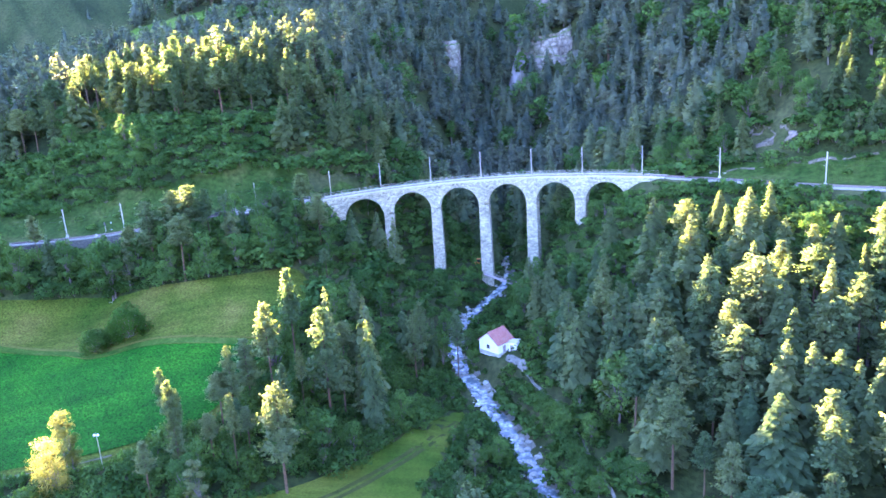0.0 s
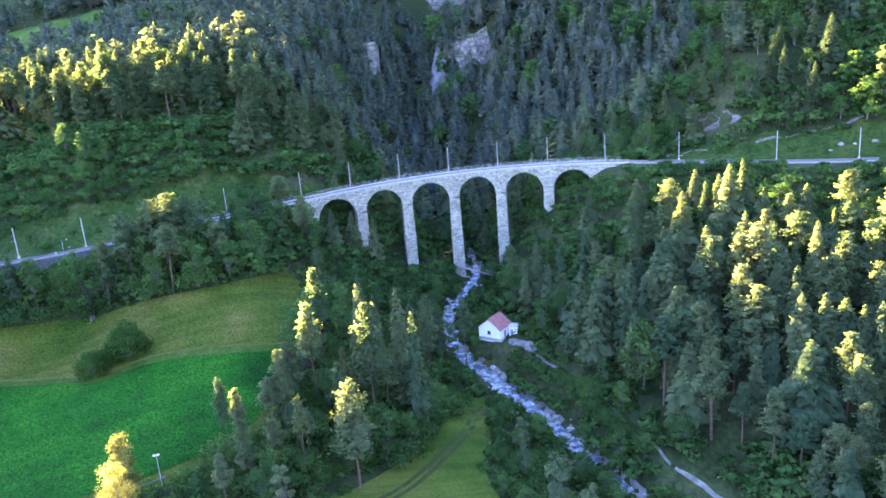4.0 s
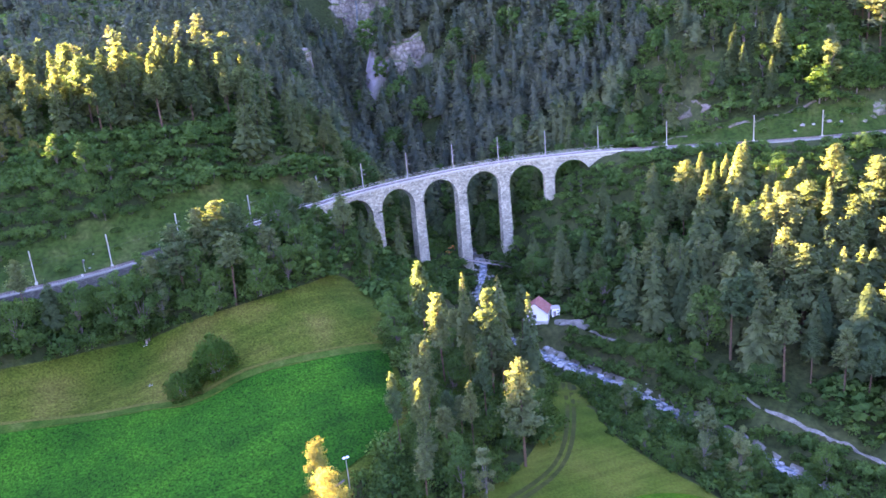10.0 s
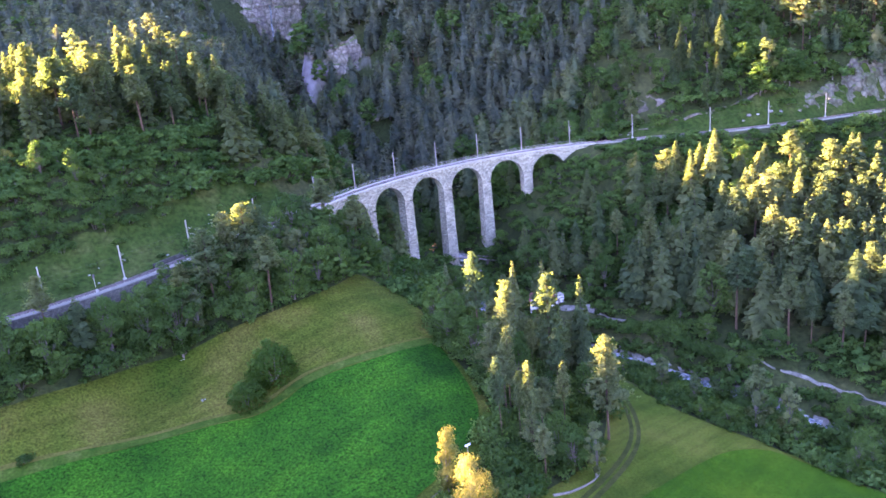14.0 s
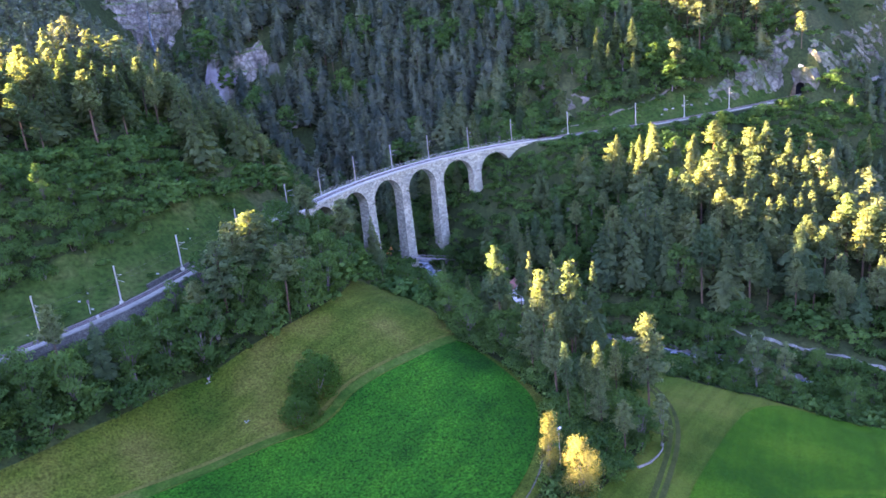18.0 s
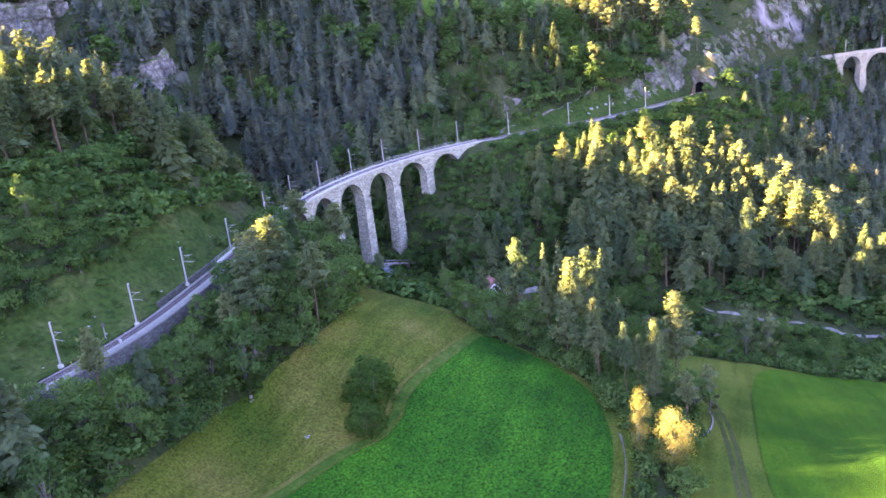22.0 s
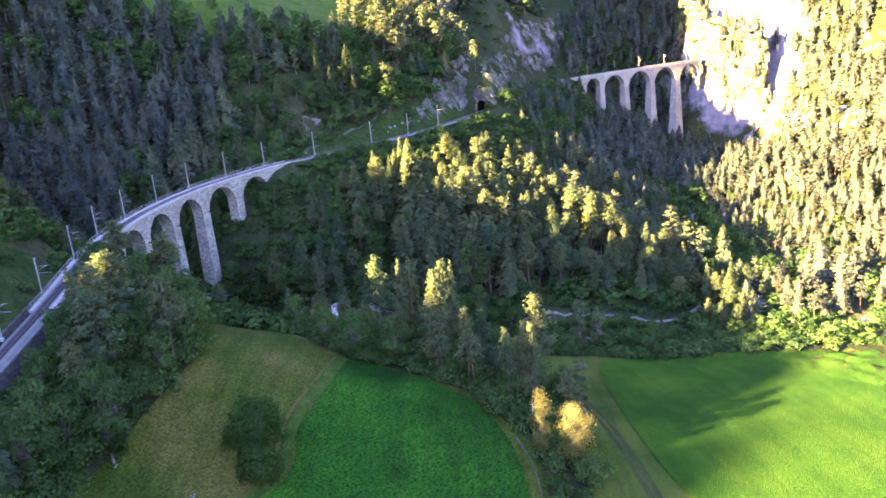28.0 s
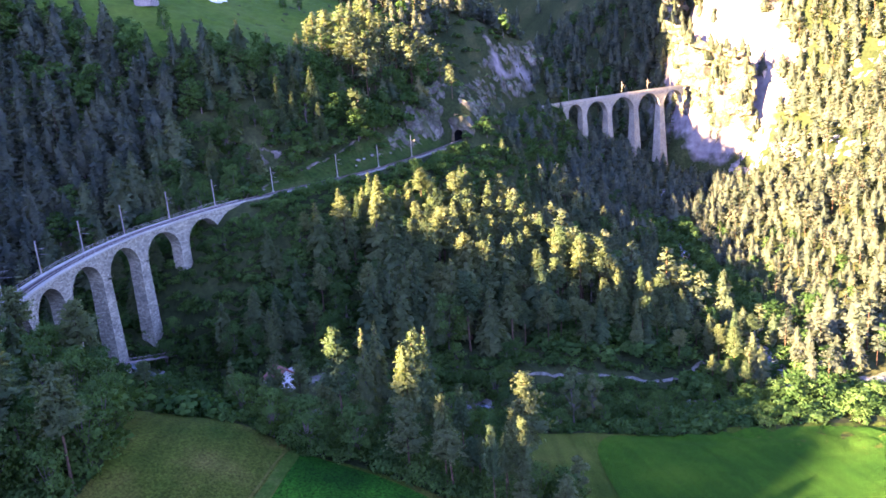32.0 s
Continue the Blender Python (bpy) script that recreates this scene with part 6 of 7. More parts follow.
FAR_KINDS = {
    "spruce": [spruce(110 + k, 20, 3.3 + 0.4 * k, 0.52, 0.08, 0) for k in range(5)],
    "pine": [pine(130 + k, 22, 3.1 + 0.22 * k, 0.20, 0.22 + 0.07 * k) for k in range(4)],
    "leafy": [broadleaf(150 + k, 11, 3.3 + 0.3 * k, 0.10, 0.08) for k in range(4)],
    "birch": [broadleaf(170 + k, 13, 2.5 + 0.2 * k, 0.10, 0.25) for k in range(3)],
    "shrub": [shrub(190 + k, 3.0, 2.2, 0.16) for k in range(3)],
}
MID_KINDS = {
    "spruce": [spruce(115 + k, 20, 3.2 + 0.4 * k, 0.62, 0.08, 1) for k in range(5)],
    "pine": [pine(135 + k, 22, 3.1 + 0.22 * k, 0.36, 0.30 + 0.05 * k) for k in range(5)],
    "leafy": [broadleaf(155 + k, 11, 3.3 + 0.3 * k, 0.26, 0.08) for k in range(4)],
    "birch": [broadleaf(175 + k, 13, 2.5 + 0.2 * k, 0.26, 0.25) for k in range(3)],
    "shrub": [shrub(195 + k, 3.0, 2.2, 0.24) for k in range(3)],
}
started = {}
counts = {}


def plant(kind, x, y, h, shape=None, turn=None, label="", z=None, wide=1.0, rs=random):
    """One tree as a thing of its own, h metres high."""
    name, shapes, full, bark, leaf, text = KINDS[kind]
    k = rs.randrange(len(shapes)) if shape is None else shape
    turn = rs.uniform(0, 360) if turn is None else turn
    z = float(ground([x], [y])[0]) if z is None else z
    s = h / full
    m = Matrix.LocRotScale((x, y, z), Euler((0, 0, radians(turn))), (s * wide, s * wide, s))
    if (kind, k) not in started:
        ob = tree_thing(name, shapes[k], bark, leaf, text, name.split("_")[0] + (" tree" if "_" in name else ""), "trees of the valley" if kind not in ("shrub", "bush") else "bushes of the valley")
        ob.matrix_world = m
        started[kind, k] = ob
    else:
        src = started[kind, k]
        ob = src.copy()
        scene.collection.objects.link(ob)
        ob.matrix_world = m
        for c in src.children:
            d = c.copy()
            scene.collection.objects.link(d)
            d.parent = ob
    if label:
        ob["label"] = label
    counts[kind] = counts.get(kind, 0) + 1
    return ob


# trees that stand out, by kind: x, y, height of the top, shape, width
LANDMARKS = [
    ("spruce", 74.0, 216.6, 60.3, 3, 1.25), ("pine", -34.9, 172.2, 48.7, 0, 1.1), ("pine", -40.4, 131.0, 36.9, 4, 0.8), ("pine", -20.5, 161.7, 43.5, 3, 1.2),
    ("pine", -32.4, 157.6, 44.9, 1, 1.2), ("spruce", -10.0, 163.8, 40.0, 1, 0.75), ("pine", -26.2, 159.5, 33.2, 2, 0.7), ("pine", -37.7, 148.3, 38.1, 3, 1.0),
    ("pine", -41.8, 134.7, 33.5, 2, 0.6), ("pine", -45.3, 135.6, 37.5, 4, 0.75), ("pine", -24.8, 149.6, 34.0, 0, 1.0), ("pine", -19.2, 137.3, 35.4, 3, 1.5),
    ("pine", -30.1, 136.6, 32.4, 1, 0.9), ("birch", -30.6, 123.8, 25.0, 0, 1.1), ("birch", 22.0, 137.0, 19.5, 1, 1.0), ("birch", 28.0, 133.0, 14.5, 2, 0.9),
    ("leafy", 32.0, 117.0, 9.5, 1, 0.7), ("birch", 14.1, 164.0, 12.3, 0, 1.2), ("birch", 42.8, 207.6, 38.0, 2, 0.7), ("birch", 41.5, 196.5, 38.0, 0, 0.7),
    ("pine", -85.8, 203.6, 64.0, 3, 1.7), ("pine", -90.3, 202.2, 62.6, 3, 1.5), ("pine", -96.0, 197.6, 60.4, 3, 1.5), ("leafy", -104.2, 187.9, 51.0, 1, 1.0), ("spruce", -73.7, 213.6, 56.5, 1, 1.2), ("spruce", -66.2, 222.0, 60.0, 2, 1.2), ("spruce", -60.0, 228.0, 57.0, 0, 1.1),
    ("spruce", -34.0, 240.0, 46.0, 1, 1.0), ("spruce", -46.0, 234.0, 50.0, 3, 1.0), ("pine", -2.5, 205.0, 28.1, 1, 0.8), ("spruce", -24.4, 171.9, 44.5, 1, 0.75), ("spruce", -15.2, 173.8, 42.5, 2, 0.75),
    ("pine", 105.6, 152.3, 32.1, 0, 1.2), ("spruce", 180.4, 194.1, 41.1, 1, 1.0), ("birch", 129.0, 252.5, 88.3, 1, 1.4),
    ("spruce", 128.4, 206.9, 54.0, 2, 1.35), ("spruce", 50.0, 227.5, 55.5, 1, 1.45), ("pine", 58.5, 222.3, 56.0, 3, 1.35), ("pine", 102.7, 207.1, 50.2, 3, 1.3),
    ("birch", 93.3, 199.7, 45.5, 1, 1.3), ("birch", 98.5, 193.0, 43.0, 2, 1.3), ("spruce", 100.5, 180.8, 39.2, 0, 1.3), ("spruce", 113.2, 172.0, 34.5, 3, 1.3),
    ("pine", 107.5, 177.0, 36.0, 3, 1.3), ("spruce", 118.5, 167.0, 33.0, 1, 1.3), ("spruce", 90.0, 189.0, 41.0, 2, 1.4), ("spruce", 115.0, 186.0, 44.0, 0, 1.3), ("spruce", 118.0, 200.5, 56.0, 2, 1.4), ("spruce", 124.5, 195.5, 52.5, 0, 1.4), ("pine", 111.5, 203.0, 54.5, 3, 1.4), ("spruce", 131.0, 191.0, 50.0, 3, 1.4), ("spruce", 119.5, 191.5, 49.5, 1, 1.5), ("birch", 107.0, 197.5, 49.0, 2, 1.4), ("pine", 122.0, 178.0, 40.0, 3, 1.3), ("leafy", 40.1, 275.3, 63.5, 0, 0.9),
]
for kind, x, y, top, shape, wide in LANDMARKS:
    g = float(ground([x], [y])[0])
    plant(kind, x, y, max(4.0, top - g), shape, None, "", g, wide * (0.74 if kind == "pine" and -46 < x < -5 and y < 180 else 1.0))
# the lone bush in the meadow, of several stems
for x, y, h, k, w in ((-86.4, 172.0, 10.6, 1, 1.12), (-93.4, 166.2, 7.0, 0, 1.35), (-90.6, 169.6, 5.6, 1, 1.1)):
    plant("bush", x, y, h, k, None, "dense fresh green bush standing alone in the dry meadow", None, w)
plant("shrub", -137, 160, 2.6, None, None, "small dark bush at the meadow's edge")
for x, y, top in ((-124.7, 232.7, 81.0), (-119.0, 233.5, 77.5)):
    g = float(ground([x], [y])[0])
    plant("leafy", x, y, top - g, 1, None, "sunlit yellow-green bush standing out on the slope", g, 0.8)
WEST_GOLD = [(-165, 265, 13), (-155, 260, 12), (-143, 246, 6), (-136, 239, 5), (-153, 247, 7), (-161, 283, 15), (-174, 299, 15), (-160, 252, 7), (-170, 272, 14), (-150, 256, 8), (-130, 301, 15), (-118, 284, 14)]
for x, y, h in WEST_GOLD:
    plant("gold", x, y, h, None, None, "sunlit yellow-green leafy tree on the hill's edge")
for kind, x, y, h in (("leafy", 117, 337, 11), ("leafy", 214, 328, 10), ("leafy", 207, 333, 8), ("leafy", 257, 316, 12), ("leafy", 127, 292, 9), ("leafy", 108, 295, 9), ("leafy", 250, 322, 9)):
    plant(kind, x, y, h, None, None, "single leafy tree on the high meadow")
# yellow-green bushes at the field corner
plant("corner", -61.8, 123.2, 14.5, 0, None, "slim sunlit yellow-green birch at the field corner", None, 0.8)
bank_rs = random.Random(77)
for k, (x, y, _) in enumerate(HUT_PATH[::2]):      # bushes crowding the shaded middle of the hut path
    if 164 < y < 197:
        for off in (1.9, 3.4):
            plant("shrub", float(x) - off * 0.85 + bank_rs.uniform(-0.5, 0.5), float(y) - off * 0.5 + bank_rs.uniform(-0.5, 0.5), bank_rs.uniform(3.0, 4.6), rs=bank_rs)
for x, y, _ in river[::3]:                          # and the meadow side of the stream
    if 112 < y < 166 and abs(y - 141) > 2.5:
        if bank_rs.random() < 0.5:
            plant("leafy", float(x) - 4.6 + bank_rs.uniform(-0.8, 0.8), float(y) - 3.9 + bank_rs.uniform(-0.8, 0.8), bank_rs.uniform(6.0, 8.6), rs=bank_rs, wide=1.25)
        for off in (1.0, 1.75):
            plant("shrub", float(x) - 3.3 * off + bank_rs.uniform(-0.5, 0.5), float(y) - 2.9 * off + bank_rs.uniform(-0.5, 0.5), bank_rs.uniform(4.2, 6.4), rs=bank_rs)
    elif 172 < y < 186:
        plant("shrub", float(x) - 4.2 + bank_rs.uniform(-0.5, 0.5), float(y) - 3.6 + bank_rs.uniform(-0.5, 0.5), bank_rs.uniform(2.6, 4.0), rs=bank_rs)
plant("corner", -59.6, 116.6, 13.0, 1, None, "round sunlit yellow leafy tree at the field corner", None, 0.95)
plant("shrub", -63.5, 113.0, 5.0, 1, None, "low bush under the sunlit trees at the field corner", None, 1.2)

for k in range(26):    # a row of bushes along the low field
    u = k / 25
    x, y = 26 + 34 * u + random.uniform(-0.8, 0.8), 126 - 88 * u + random.uniform(-0.8, 0.8)
    plant("shrub", x + 3, y + 1.5, random.uniform(2.0, 3.4), None, None, "rounded bush in the row along the low field", None, 1.1)
for kind, x, y, h in (("pine", -13.0, 204.5, 20), ("spruce", -10.0, 206.5, 17), ("pine", -12.5, 198.0, 20), ("leafy", -8.0, 208.5, 13), ("leafy", 0.6, 210.3, 8.5), ("spruce", -17.5, 203.0, 17)):
    plant(kind, x, y, h)

# ---- woods: which tree grows where ----
rng = random.Random(5)
rs = np.random.RandomState(9)
gx, gy = np.meshgrid(np.arange(-330, 640, 6.4), np.arange(-60, 560, 6.4))
bx, by = np.meshgrid(np.arange(-190, 350, 4.3), np.arange(60, 330, 4.3))
X = np.concatenate([gx.ravel() + rs.uniform(-2.7, 2.7, gx.size), bx.ravel() + rs.uniform(-1.9, 1.9, bx.size)])
Y = np.concatenate([gy.ravel() + rs.uniform(-2.7, 2.7, gx.size), by.ravel() + rs.uniform(-1.9, 1.9, bx.size)])
TALL = np.arange(len(X)) < gx.size       # places for trees; the rest are for bushes
seen = (Y > 78 - 0.15 * (X + 156)) & ((X > -60) | (Y > 60))
X, Y, TALL = X[seen], Y[seen], TALL[seen]
Z = ground(X, Y)
D_RAIL, _ = nearest(rail[::3], X, Y)
nearest_i = np.array([int(np.argmin((rail[::3, 0] - x) ** 2 + (rail[::3, 1] - y) ** 2)) for x, y in zip(X, Y)]) * 3
gap = np.clip(nearest_i, 1, len(rail) - 2)
NORTH = ((rail[gap + 1, 0] - rail[gap - 1, 0]) * (Y - rail[gap, 1]) - (rail[gap + 1, 1] - rail[gap - 1, 1]) * (X - rail[gap, 0])) > 0
D_RIVER, _ = nearest(river[::2], X, Y)
D_MAIN, _ = nearest(main_river[::2], X, Y)
D_PATH, _ = nearest(np.vstack([HUT_PATH, FIELD_PATH]), X, Y)
eps = 2.0
SLOPE = np.hypot(land(X + eps, Y) - land(X - eps, Y), land(X, Y + eps) - land(X, Y - eps)) / (2 * eps)
in_upper, in_lower, in_alp = inside(UPPER, X, Y), inside(LOWER, X, Y), inside(ALP, X, Y)
U = rs.uniform(size=len(X))
P = rs.uniform(size=len(X))
patch = waves(X, Y, 30, 21)
KIND = np.full(len(X), "", dtype="U8")
H = np.zeros(len(X))


def grow(mask, shares, density, low, high):
    """Fills a piece of the plan: shares of kinds, how dense, how tall."""
    free = mask & (KIND == "") & (P < density)
    edge = 0.0
    for kind, share in shares:
        if kind == "shrub":      # bushes grow between the trees
            pick = free & ~TALL & (U < share)
        else:
            pick = free & TALL & (U >= edge) & (U < edge + share)
            edge += share
        KIND[pick] = kind
        k = {"shrub": 0.33, "leafy": 0.74, "birch": 0.8}.get(kind, 1.0)
        H[pick] = (low + (high - low) * rs.uniform(size=pick.sum())) * k
    KIND[mask & (KIND == "")] = "none"


bare = in_upper | in_lower | in_alp | (D_RIVER < 3.6) | (D_MAIN < 3.6) | (D_PATH < 1.4) | (D_RAIL < 5.2)
bare |= (np.hypot(X - 7, Y - 216) < 8) | (inside(YARD, X, Y)) | (np.hypot(X - 9, Y - 208) < 5)
bare |= (X > 430) & (X < 474) & (Y < 156) & (Y > 94) & (Y - 94 > 1.3 * (X - 462))
bare |= (np.abs(X + 12) < 8) & (np.abs(Y - 265) < 7)
bare |= inside(FAR_MEADOW, X, Y)
bare |= (D_PATH < 3.2) & (Y < 160) & (X > 45)
KIND[bare] = "none"
south, north = ~NORTH, NORTH
west = X < -52
# wooded bank between the railway and the upper field
bank = south & west & (Y > 160)
grow(bank & (D_RAIL < 9), [("shrub", 0.9), ("leafy", 0.1)], 0.9, 8, 11)
grow(bank, [("leafy", 0.64), ("birch", 0.08), ("pine", 0.14), ("spruce", 0.14), ("shrub", 0.6)], 1.0, 14, 20)
# slope above the railway in the west: grass, then thickets, then pines
up = north & west & (X < -48)
grow(up & (D_RAIL < 15) & (Z < 66), [("shrub", 1.0)], 0.30, 3, 9)
grow(up & (X > -84) & (D_RAIL > 20), [("spruce", 0.75), ("pine", 0.15), ("leafy", 0.1)], 0.95, 12, 20)
grow(up & (Z < 79) & (D_RAIL < 48), [("leafy", 0.05), ("birch", 0.01), ("shrub", 0.97)], 1.0, 9, 16)
grow(up & (Z < 140) & (0.53 * X + 0.848 * Y > 125) & (0.53 * X + 0.848 * Y < 138) & (Y < 262), [("leafy", 0.2), ("shrub", 0.9)], 1.0, 7, 11)
grow(up & (Z < 140), [("pine", 0.42), ("spruce", 0.52), ("leafy", 0.06)], 1.0, 13, 22)
# grove of pines beside the low meadow
grove = (X > -52) & (X < 4) & (Y > 112) & (Y < 182) & (D_RIVER > 7)
grow(grove & (X > -50) & (X < -8) & (Y > 118), [("pine", 0.30), ("leafy", 0.3), ("shrub", 0.9)], 1.0, 11, 18)
grow(grove, [("leafy", 0.45), ("pine", 0.15), ("shrub", 0.9)], 1.0, 10, 16)
# thickets along the stream
grow((D_PATH < 10) & (Y < 160) & (Y > 112) & (X > 45) & (X < 90), [("shrub", 0.9)], 0.9, 6, 9)
west_bank = (X < np.interp(Y, river[::-1, 1], river[::-1, 0])) & (X > -8) & (Y < 205) & south
grow(west_bank & (D_RIVER < 7), [("leafy", 0.05), ("shrub", 0.85)], 0.95, 7, 11)
grow(west_bank, [("leafy", 0.25), ("birch", 0.05), ("shrub", 0.8)], 0.9, 7, 12)
damp = (D_RIVER < 17) & (Y < 262) & (Y > 108)
grow((D_RIVER < 20) & (Y <= 108), [("spruce", 0.35), ("pine", 0.35), ("leafy", 0.15), ("shrub", 0.6)], 0.9, 9, 14)
grow(damp & (D_RIVER > 7) & (D_RIVER < 14) & (Y < 160), [("leafy", 0.4), ("birch", 0.2), ("shrub", 1.0)], 1.0, 13, 21)
grow(damp & (D_RIVER > 5) & (D_RIVER < 10) & (Y < 212), [("leafy", 0.1), ("shrub", 0.8)], 1.0, 6, 11)
grow(damp & (Y < 175), [("leafy", 0.4), ("birch", 0.06), ("shrub", 0.54)], 1.0, 9, 15)
grow(damp, [("leafy", 0.3), ("birch", 0.04), ("shrub", 0.66)], 0.85, 7, 12)
grow((X > -60) & (X < -6) & (Y > 178) & (Y < 262) & south, [("shrub", 0.45), ("leafy", 0.3), ("spruce", 0.15), ("pine", 0.10)], 0.8, 10, 17)
# the spur east of the stream: shrubs under the line, conifers below
spur = south & (X > -2) & (X < 345)
grow(spur & (D_RAIL < 22) & (X < 190), [("leafy", 0.12), ("shrub", 0.9)], 0.9, 7, 11)
grow(spur & (D_RAIL < 33) & (X > 120), [("spruce", 0.5), ("leafy", 0.3), ("shrub", 0.6)], 0.9, 8, 12)
grow(spur & (D_RAIL < 55) & (X > 130), [("spruce", 0.75), ("pine", 0.25)], 1.0, 10, 15)
grow((D_MAIN < 13) & (X > 135) & (X < 290), [("leafy", 0.75), ("shrub", 0.8)], 1.0, 11, 14)
grow((south | (Y < 150)) & (X > 135) & (X < 290) & (Z < 12) & (D_MAIN < 60), [("spruce", 0.6), ("pine", 0.25), ("leafy", 0.15)], 1.0, 7, 11)
grow(spur & (X > 140) & (X < 265), [("spruce", 0.7), ("pine", 0.3)], 1.0, 9, 14)
grow(spur & (D_RAIL < 38), [("spruce", 0.5), ("pine", 0.2), ("leafy", 0.2), ("shrub", 0.5)], 0.95, 12, 18)
grow(spur & (X < 60) & (Y > 205), [("leafy", 0.3), ("shrub", 0.35), ("pine", 0.2), ("spruce", 0.15)], 0.85, 11, 18)
grow(spur & (Z < 4) & (X < 130) & (Y > 125), [("leafy", 0.05), ("pine", 0.5), ("spruce", 0.42), ("shrub", 0.6)], 1.0, 14, 20)
grow(spur & (Z < 4) & (X < 130), [("leafy", 0.05), ("pine", 0.45), ("spruce", 0.4), ("shrub", 0.6)], 0.9, 10, 16)
grow(spur & (X < 200) & (0.848 * X - 0.53 * Y > 20), [("pine", 0.35), ("spruce", 0.58), ("leafy", 0.07)], 1.0, 19, 25)
grow(spur & (X < 200), [("pine", 0.32), ("spruce", 0.58), ("leafy", 0.06), ("birch", 0.04)], 0.95, 18, 27)
grow(spur, [("spruce", 0.78), ("pine", 0.22)], 1.0, 13, 19)
# the valley floor and the sunny side under the cliff
grow((X > 90) & (Y < 190) & (Z < 6), [("spruce", 0.6), ("pine", 0.25), ("shrub", 0.3)], 0.75, 9, 15)
grow((X > 190) & (Y < 200) & (X < 640), [("spruce", 0.7), ("pine", 0.3)], 1.0, 13, 21)
# slopes behind the viaduct and the gorge
grow(north & (X > -52) & (X < 60) & (Y < 290), [("leafy", 0.35), ("shrub", 0.9), ("spruce", 0.4), ("pine", 0.1)], 1.0, 11, 17)
open_slope = north & (X > 56) & (X < 178) & (D_RAIL < 14)
grow(open_slope & (D_RAIL < 11), [("shrub", 1.0)], 0.05, 4, 7)
grow(open_slope, [("leafy", 0.12), ("shrub", 0.88)], 0.6, 6, 12)
grow(north & (X > 56) & (X < 178) & (D_RAIL < 26), [("leafy", 0.5), ("birch", 0.1), ("spruce", 0.3), ("shrub", 0.8)], 1.0, 10, 17)
grow(north & (X > 120) & (X < 150) & (Y < 275), [("leafy", 0.6), ("birch", 0.2), ("spruce", 0.2), ("shrub", 0.8)], 1.0, 11, 17)
grow(north & (X >= 150) & (X < 205) & (Y < 290), [("pine", 0.9), ("leafy", 0.1)], 1.0, 16, 23)
grow(north & (X >= 200) & (X < 345) & (D_RAIL < 45), [("shrub", 1.0)], 0.25, 6, 12)
grow(north & (X > 60) & (X < 240) & (Y > 268) & (Y < 330), [("spruce", 0.5), ("leafy", 0.4), ("birch", 0.1)], 1.0, 12, 17)
grow(north & (X > 60) & (X < 130), [("spruce", 0.55), ("leafy", 0.3), ("birch", 0.08), ("pine", 0.07)], 1.0, 15, 23)
grow(north, [("spruce", 0.74), ("pine", 0.10), ("leafy", 0.14), ("birch", 0.02)], 0.95, 12, 23)
# bare rock shows where it is steepest
rocky = (SLOPE > 1.25) & (patch > 0.4) & (Y > 330)
for spot in ROCKS:
    rocky |= inside(spot, X, Y) & (P < 0.85)
KIND[rocky] = "none"
KIND[(P > 0.6) & ((Y > 410) | (X > 470) | ((X < -200) & (Y > 300)))] = "none"     # far off, the woods are sketched more thinly
near = (X > -190) & (X < 118) & (Y > 95) & (Y < 285)
LIMIT = {"spruce": 260, "pine": 285, "leafy": 285, "birch": 120, "shrub": 330}
order = np.argsort(np.minimum(np.hypot(X + 30, Y - 150), np.hypot(X + 125, Y - 188)))
pool = {k: ([], []) for k in FAR_KINDS}
for i in order:
    k = str(KIND[i])
    if k not in FAR_KINDS:
        continue
    if near[i] and counts.get(k, 0) < LIMIT[k]:
        plant(k, float(X[i]), float(Y[i]), float(H[i]), None, None, "", float(Z[i]), rng.uniform(1.1, 1.5) if k in ("spruce", "pine") else rng.uniform(0.95, 1.3), rng)
    else:
        pool[k][0].append(i)


def woods(kind, picks, name, label, category):
    """The trees too many to count, joined."""
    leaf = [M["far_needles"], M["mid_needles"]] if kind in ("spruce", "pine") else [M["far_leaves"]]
    bark = KINDS[kind][3]
    full = KINDS[kind][2]
    r = np.random.RandomState(len(picks))
    V, Q, I, N, n = [], [], [], [], 0
    lots = [[(t, *dressed(lv, KINDS[kind][0], None, crisp)) for t, lv in group[kind]] for group, crisp in ((FAR_KINDS, 0.16), (MID_KINDS, 0.5))]
    for i in picks:
        mid = int(-190 < X[i] < 215 and 85 < Y[i] < 300)
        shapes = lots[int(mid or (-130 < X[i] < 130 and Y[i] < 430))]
        (tv, tq), lv, ln = shapes[r.randint(len(shapes))]
        a0 = tv - tv.mean(0) * (1, 1, 0)
        a0 = np.stack([a0[:, 0], a0[:, 1], np.zeros(len(a0))], 1)
        tn = a0 / (np.linalg.norm(a0, axis=1)[:, None] + 1e-6)
        s, a, w = H[i] / full, r.uniform(0, 6.28), r.uniform(1.2, 1.75)
        c = np.array([[math.cos(a) * s * w, -math.sin(a) * s * w, 0], [math.sin(a) * s * w, math.cos(a) * s * w, 0], [0, 0, s]])
        turn = np.array([[math.cos(a), -math.sin(a), 0], [math.sin(a), math.cos(a), 0], [0, 0, 1]])
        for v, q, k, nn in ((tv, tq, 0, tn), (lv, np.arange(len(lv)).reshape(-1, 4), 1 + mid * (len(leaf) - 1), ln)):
            N.append(nn @ turn.T)
            V.append(v @ c.T + (X[i], Y[i], Z[i]))
            Q.append(q + n)
            I.append(np.full(len(q), k))
            n += len(v)
    if V:
        tagged(quads_object(name, np.vstack(V), np.vstack(Q), [bark, *leaf], True, np.concatenate(I), normals=np.vstack(N)), label, category, kind="stuff")


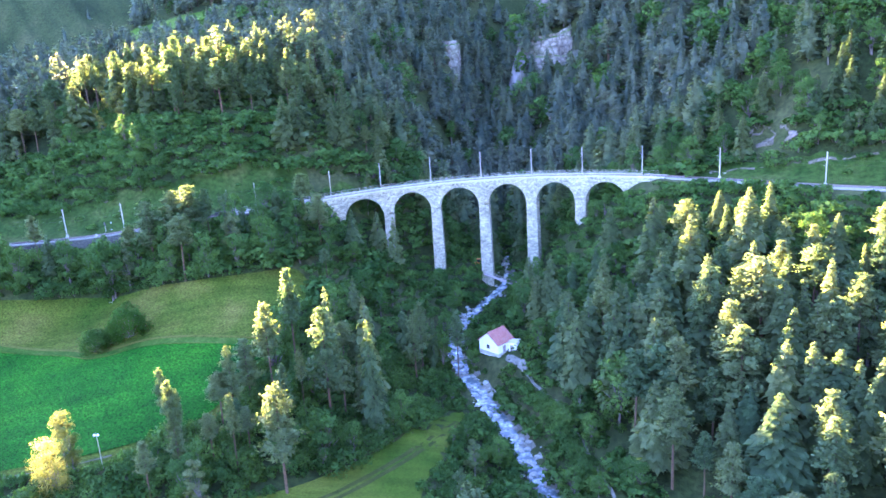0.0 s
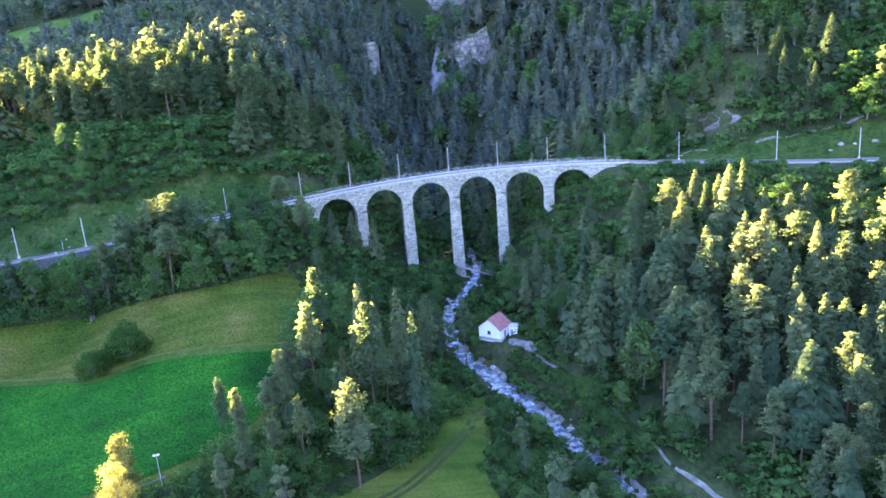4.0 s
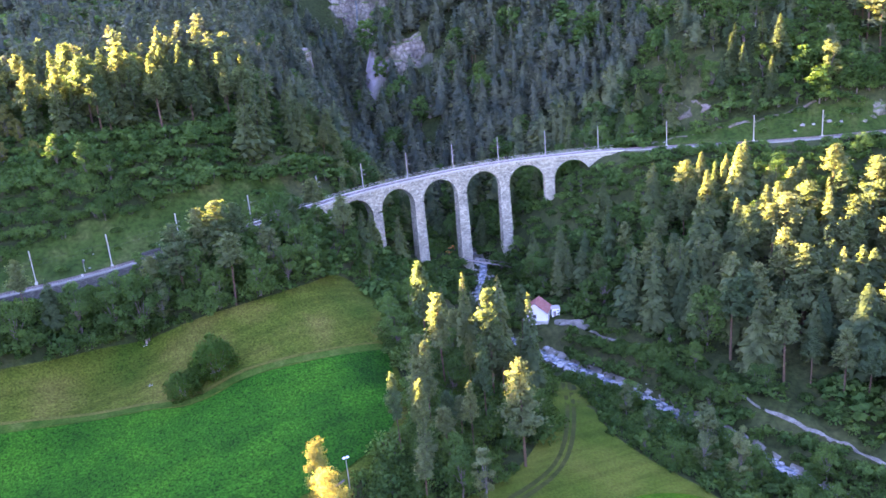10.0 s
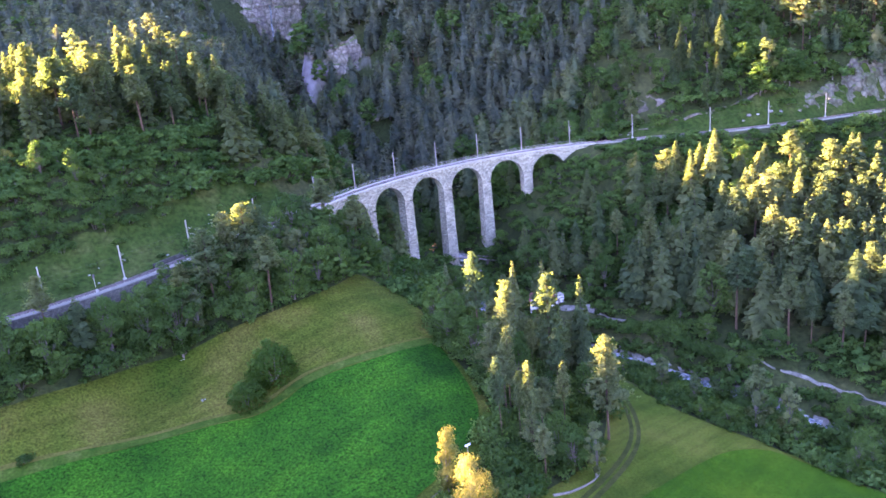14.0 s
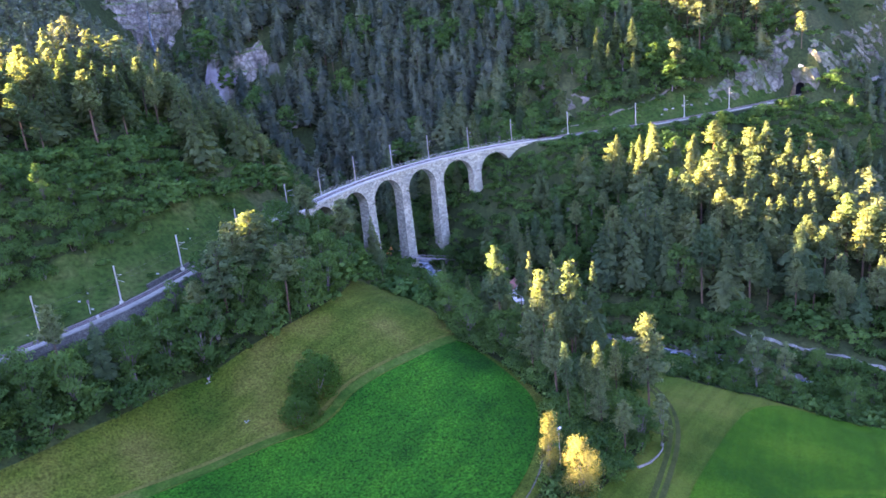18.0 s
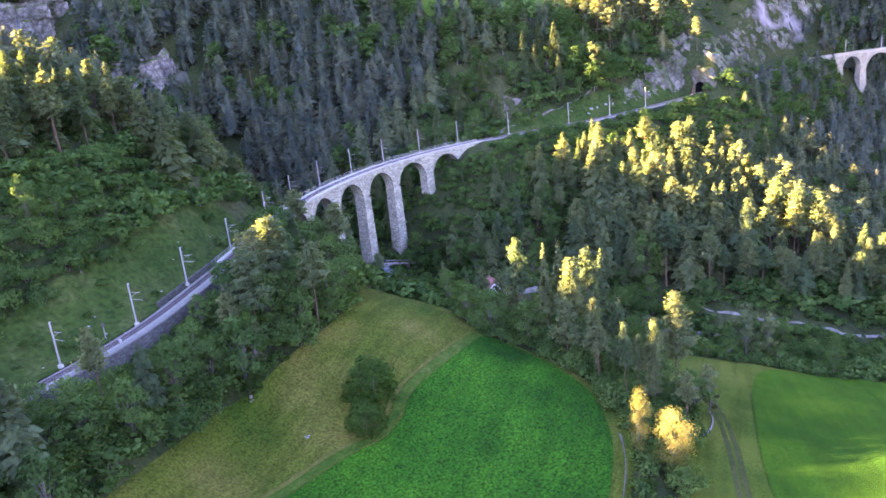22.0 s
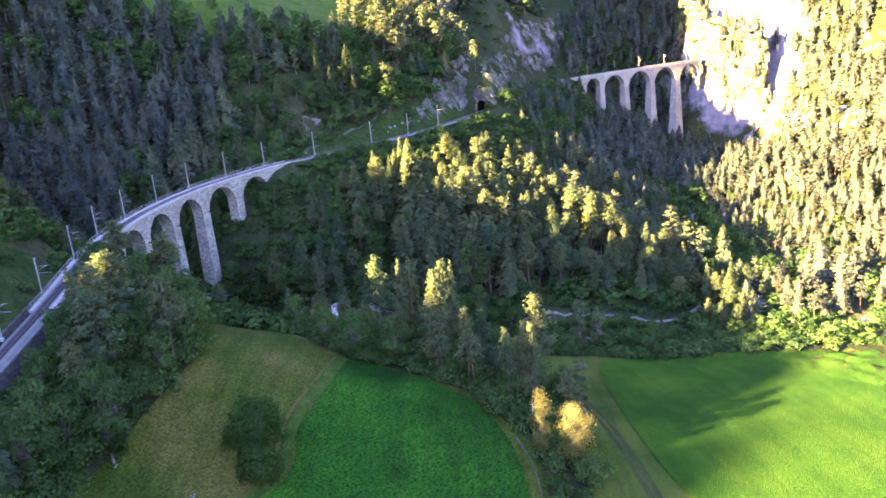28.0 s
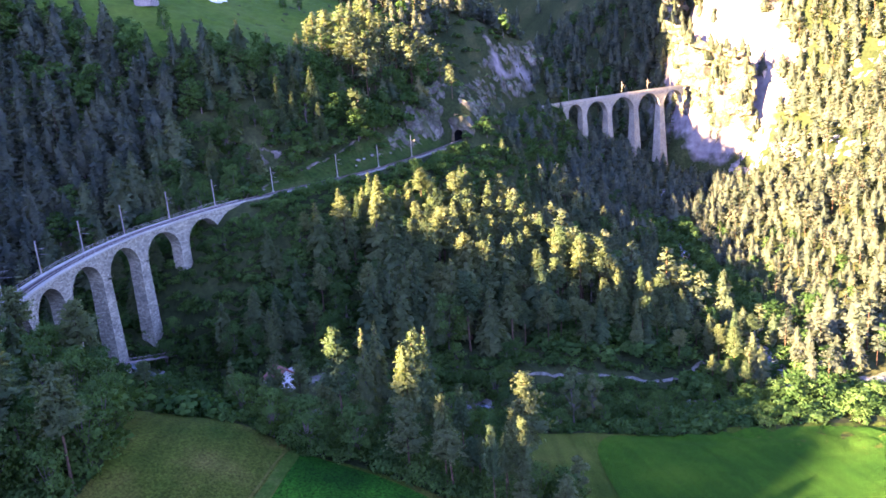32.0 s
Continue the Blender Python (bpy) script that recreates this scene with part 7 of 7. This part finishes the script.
ledge = np.array([v.co[:] for v in great_cliff.data.vertices])
ledge = ledge[(rs.uniform(size=len(ledge)) < 0.085)]
high = (ledge[:, 2] - 10) / 110
ledge = ledge[(waves(ledge[:, 0] + ledge[:, 2] * 0.6, ledge[:, 1] - ledge[:, 2] * 0.4, 34, 41) + 1.3 * high > 0.55) & (ledge[:, 2] > 22) & (np.hypot(ledge[:, 0] - 462, ledge[:, 1] - 143) > 9)]
pool["spruce"][0].extend(range(len(X), len(X) + len(ledge)))
X, Y, Z, H = np.append(X, ledge[:, 0]), np.append(Y, ledge[:, 1]), np.append(Z, ledge[:, 2] - 1.0), np.append(H, rs.uniform(6, 12, len(ledge)))

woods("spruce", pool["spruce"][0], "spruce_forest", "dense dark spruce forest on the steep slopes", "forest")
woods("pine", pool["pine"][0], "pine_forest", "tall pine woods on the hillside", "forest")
woods("leafy", pool["leafy"][0], "broadleaf_wood", "mixed green broadleaf wood on the slopes", "forest")
woods("birch", pool["birch"][0], "birch_wood", "scattered pale-barked trees", "forest")
woods("shrub", pool["shrub"][0], "thicket", "low green thicket on slopes and banks", "bushes")
print("trees", counts, {k: len(v[0]) for k, v in pool.items()})


def understory():
    """Bushes under and between the trees, joined."""
    r = np.random.RandomState(77)
    gx, gy = np.meshgrid(np.arange(-175, 200, 3.2), np.arange(85, 300, 3.2))
    x, y = gx.ravel() + r.uniform(-1.3, 1.3, gx.size), gy.ravel() + r.uniform(-1.3, 1.3, gx.size)
    ok = ~(inside(UPPER, x, y) | inside(LOWER, x, y) | inside(YARD, x, y)) & (np.hypot(x - 7, y - 216) > 7) & (np.hypot(x - 9, y - 208) > 5)
    x, y = x[ok], y[ok]
    dr, rz = nearest(rail[::3], x, y)
    dw, _ = nearest(river[::2], x, y)
    dp, _ = nearest(HUT_PATH, x, y)
    z = ground(x, y)
    below = z < rz - 1.5
    ok = (dw > 3.9) & (dp > 1.3) & (((dr > 6) & below) | (z < rz - 7) | ((dr > 17) & (x < -50)) | ((x > -55) & (x < 58) & (dr > 6) & (y > 240))) & (r.uniform(size=len(x)) < 0.88) & ~((x < -50) & ~below & (z > 100))
    ok &= ~((x > 48) & (dw > 16) & (dr > 24) & (y < 232))
    ok &= (dp > 3.0) | (y > 165)
    x, y, z = x[ok], y[ok], z[ok]
    V, Q, N, m = [], [], [], 0
    shapes = [dressed(shrub(230 + k, 3.0, 2.4, 0.22 if k < 4 else 0.09)[1], "shrub") for k in range(8)]
    for i in range(len(x)):
        lv, ln = shapes[i % 4 + (0 if x[i] < 70 and y[i] > 112 else 4)]
        s, a = r.uniform(0.55, 1.15), r.uniform(0, 6.28)
        c = np.array([[math.cos(a) * s, -math.sin(a) * s, 0], [math.sin(a) * s, math.cos(a) * s, 0], [0, 0, s]])
        V.append(lv @ c.T + (x[i], y[i], z[i] - 0.2))
        N.append(ln @ c.T / s)
        Q.append(np.arange(len(lv)).reshape(-1, 4) + m)
        m += len(lv)
    tagged(quads_object("undergrowth", np.vstack(V), np.vstack(Q), [M["far_leaves"]], True, normals=np.vstack(N)), "dense dark green undergrowth on banks and under the trees", "bushes", kind="stuff")
    print("undergrowth", len(x))


understory()


def far_woods():
    """Woods on the mountains beyond, joined."""
    r = np.random.RandomState(31)
    n = 3000
    x, y = r.uniform(-600, 1500, n), r.uniform(-250, 1300, n)
    ok = ~((x > -335) & (x < 645) & (y > -135) & (y < 565)) & ~((x < 60) & (y < 200))
    ok &= waves(x, y, 140, 8) > -0.55
    x, y = x[ok], y[ok]
    z = ground(x, y)
    V, Q, N, m = [], [], [], 0
    shapes = [dressed(spruce(210 + k, 20, 3.8, 0.36, 0.02, 0)[1], "spruce", None, 0.12) for k in range(3)]
    for i in range(len(x)):
        lv, ln = shapes[i % 3]
        s, a = r.uniform(0.75, 1.25), r.uniform(0, 6.28)
        c = np.array([[math.cos(a) * s, -math.sin(a) * s, 0], [math.sin(a) * s, math.cos(a) * s, 0], [0, 0, s]])
        V.append(lv @ c.T + (x[i], y[i], z[i] - 0.5))
        N.append(ln @ c.T / s)
        Q.append(np.arange(len(lv)).reshape(-1, 4) + m)
        m += len(lv)
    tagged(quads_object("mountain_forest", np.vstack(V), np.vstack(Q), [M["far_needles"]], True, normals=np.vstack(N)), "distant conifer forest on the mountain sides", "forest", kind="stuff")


far_woods()

print("triangles", sum(len(o.data.polygons) * 2 for o in bpy.data.objects if o.type == "MESH"), "objects", len(bpy.data.objects))
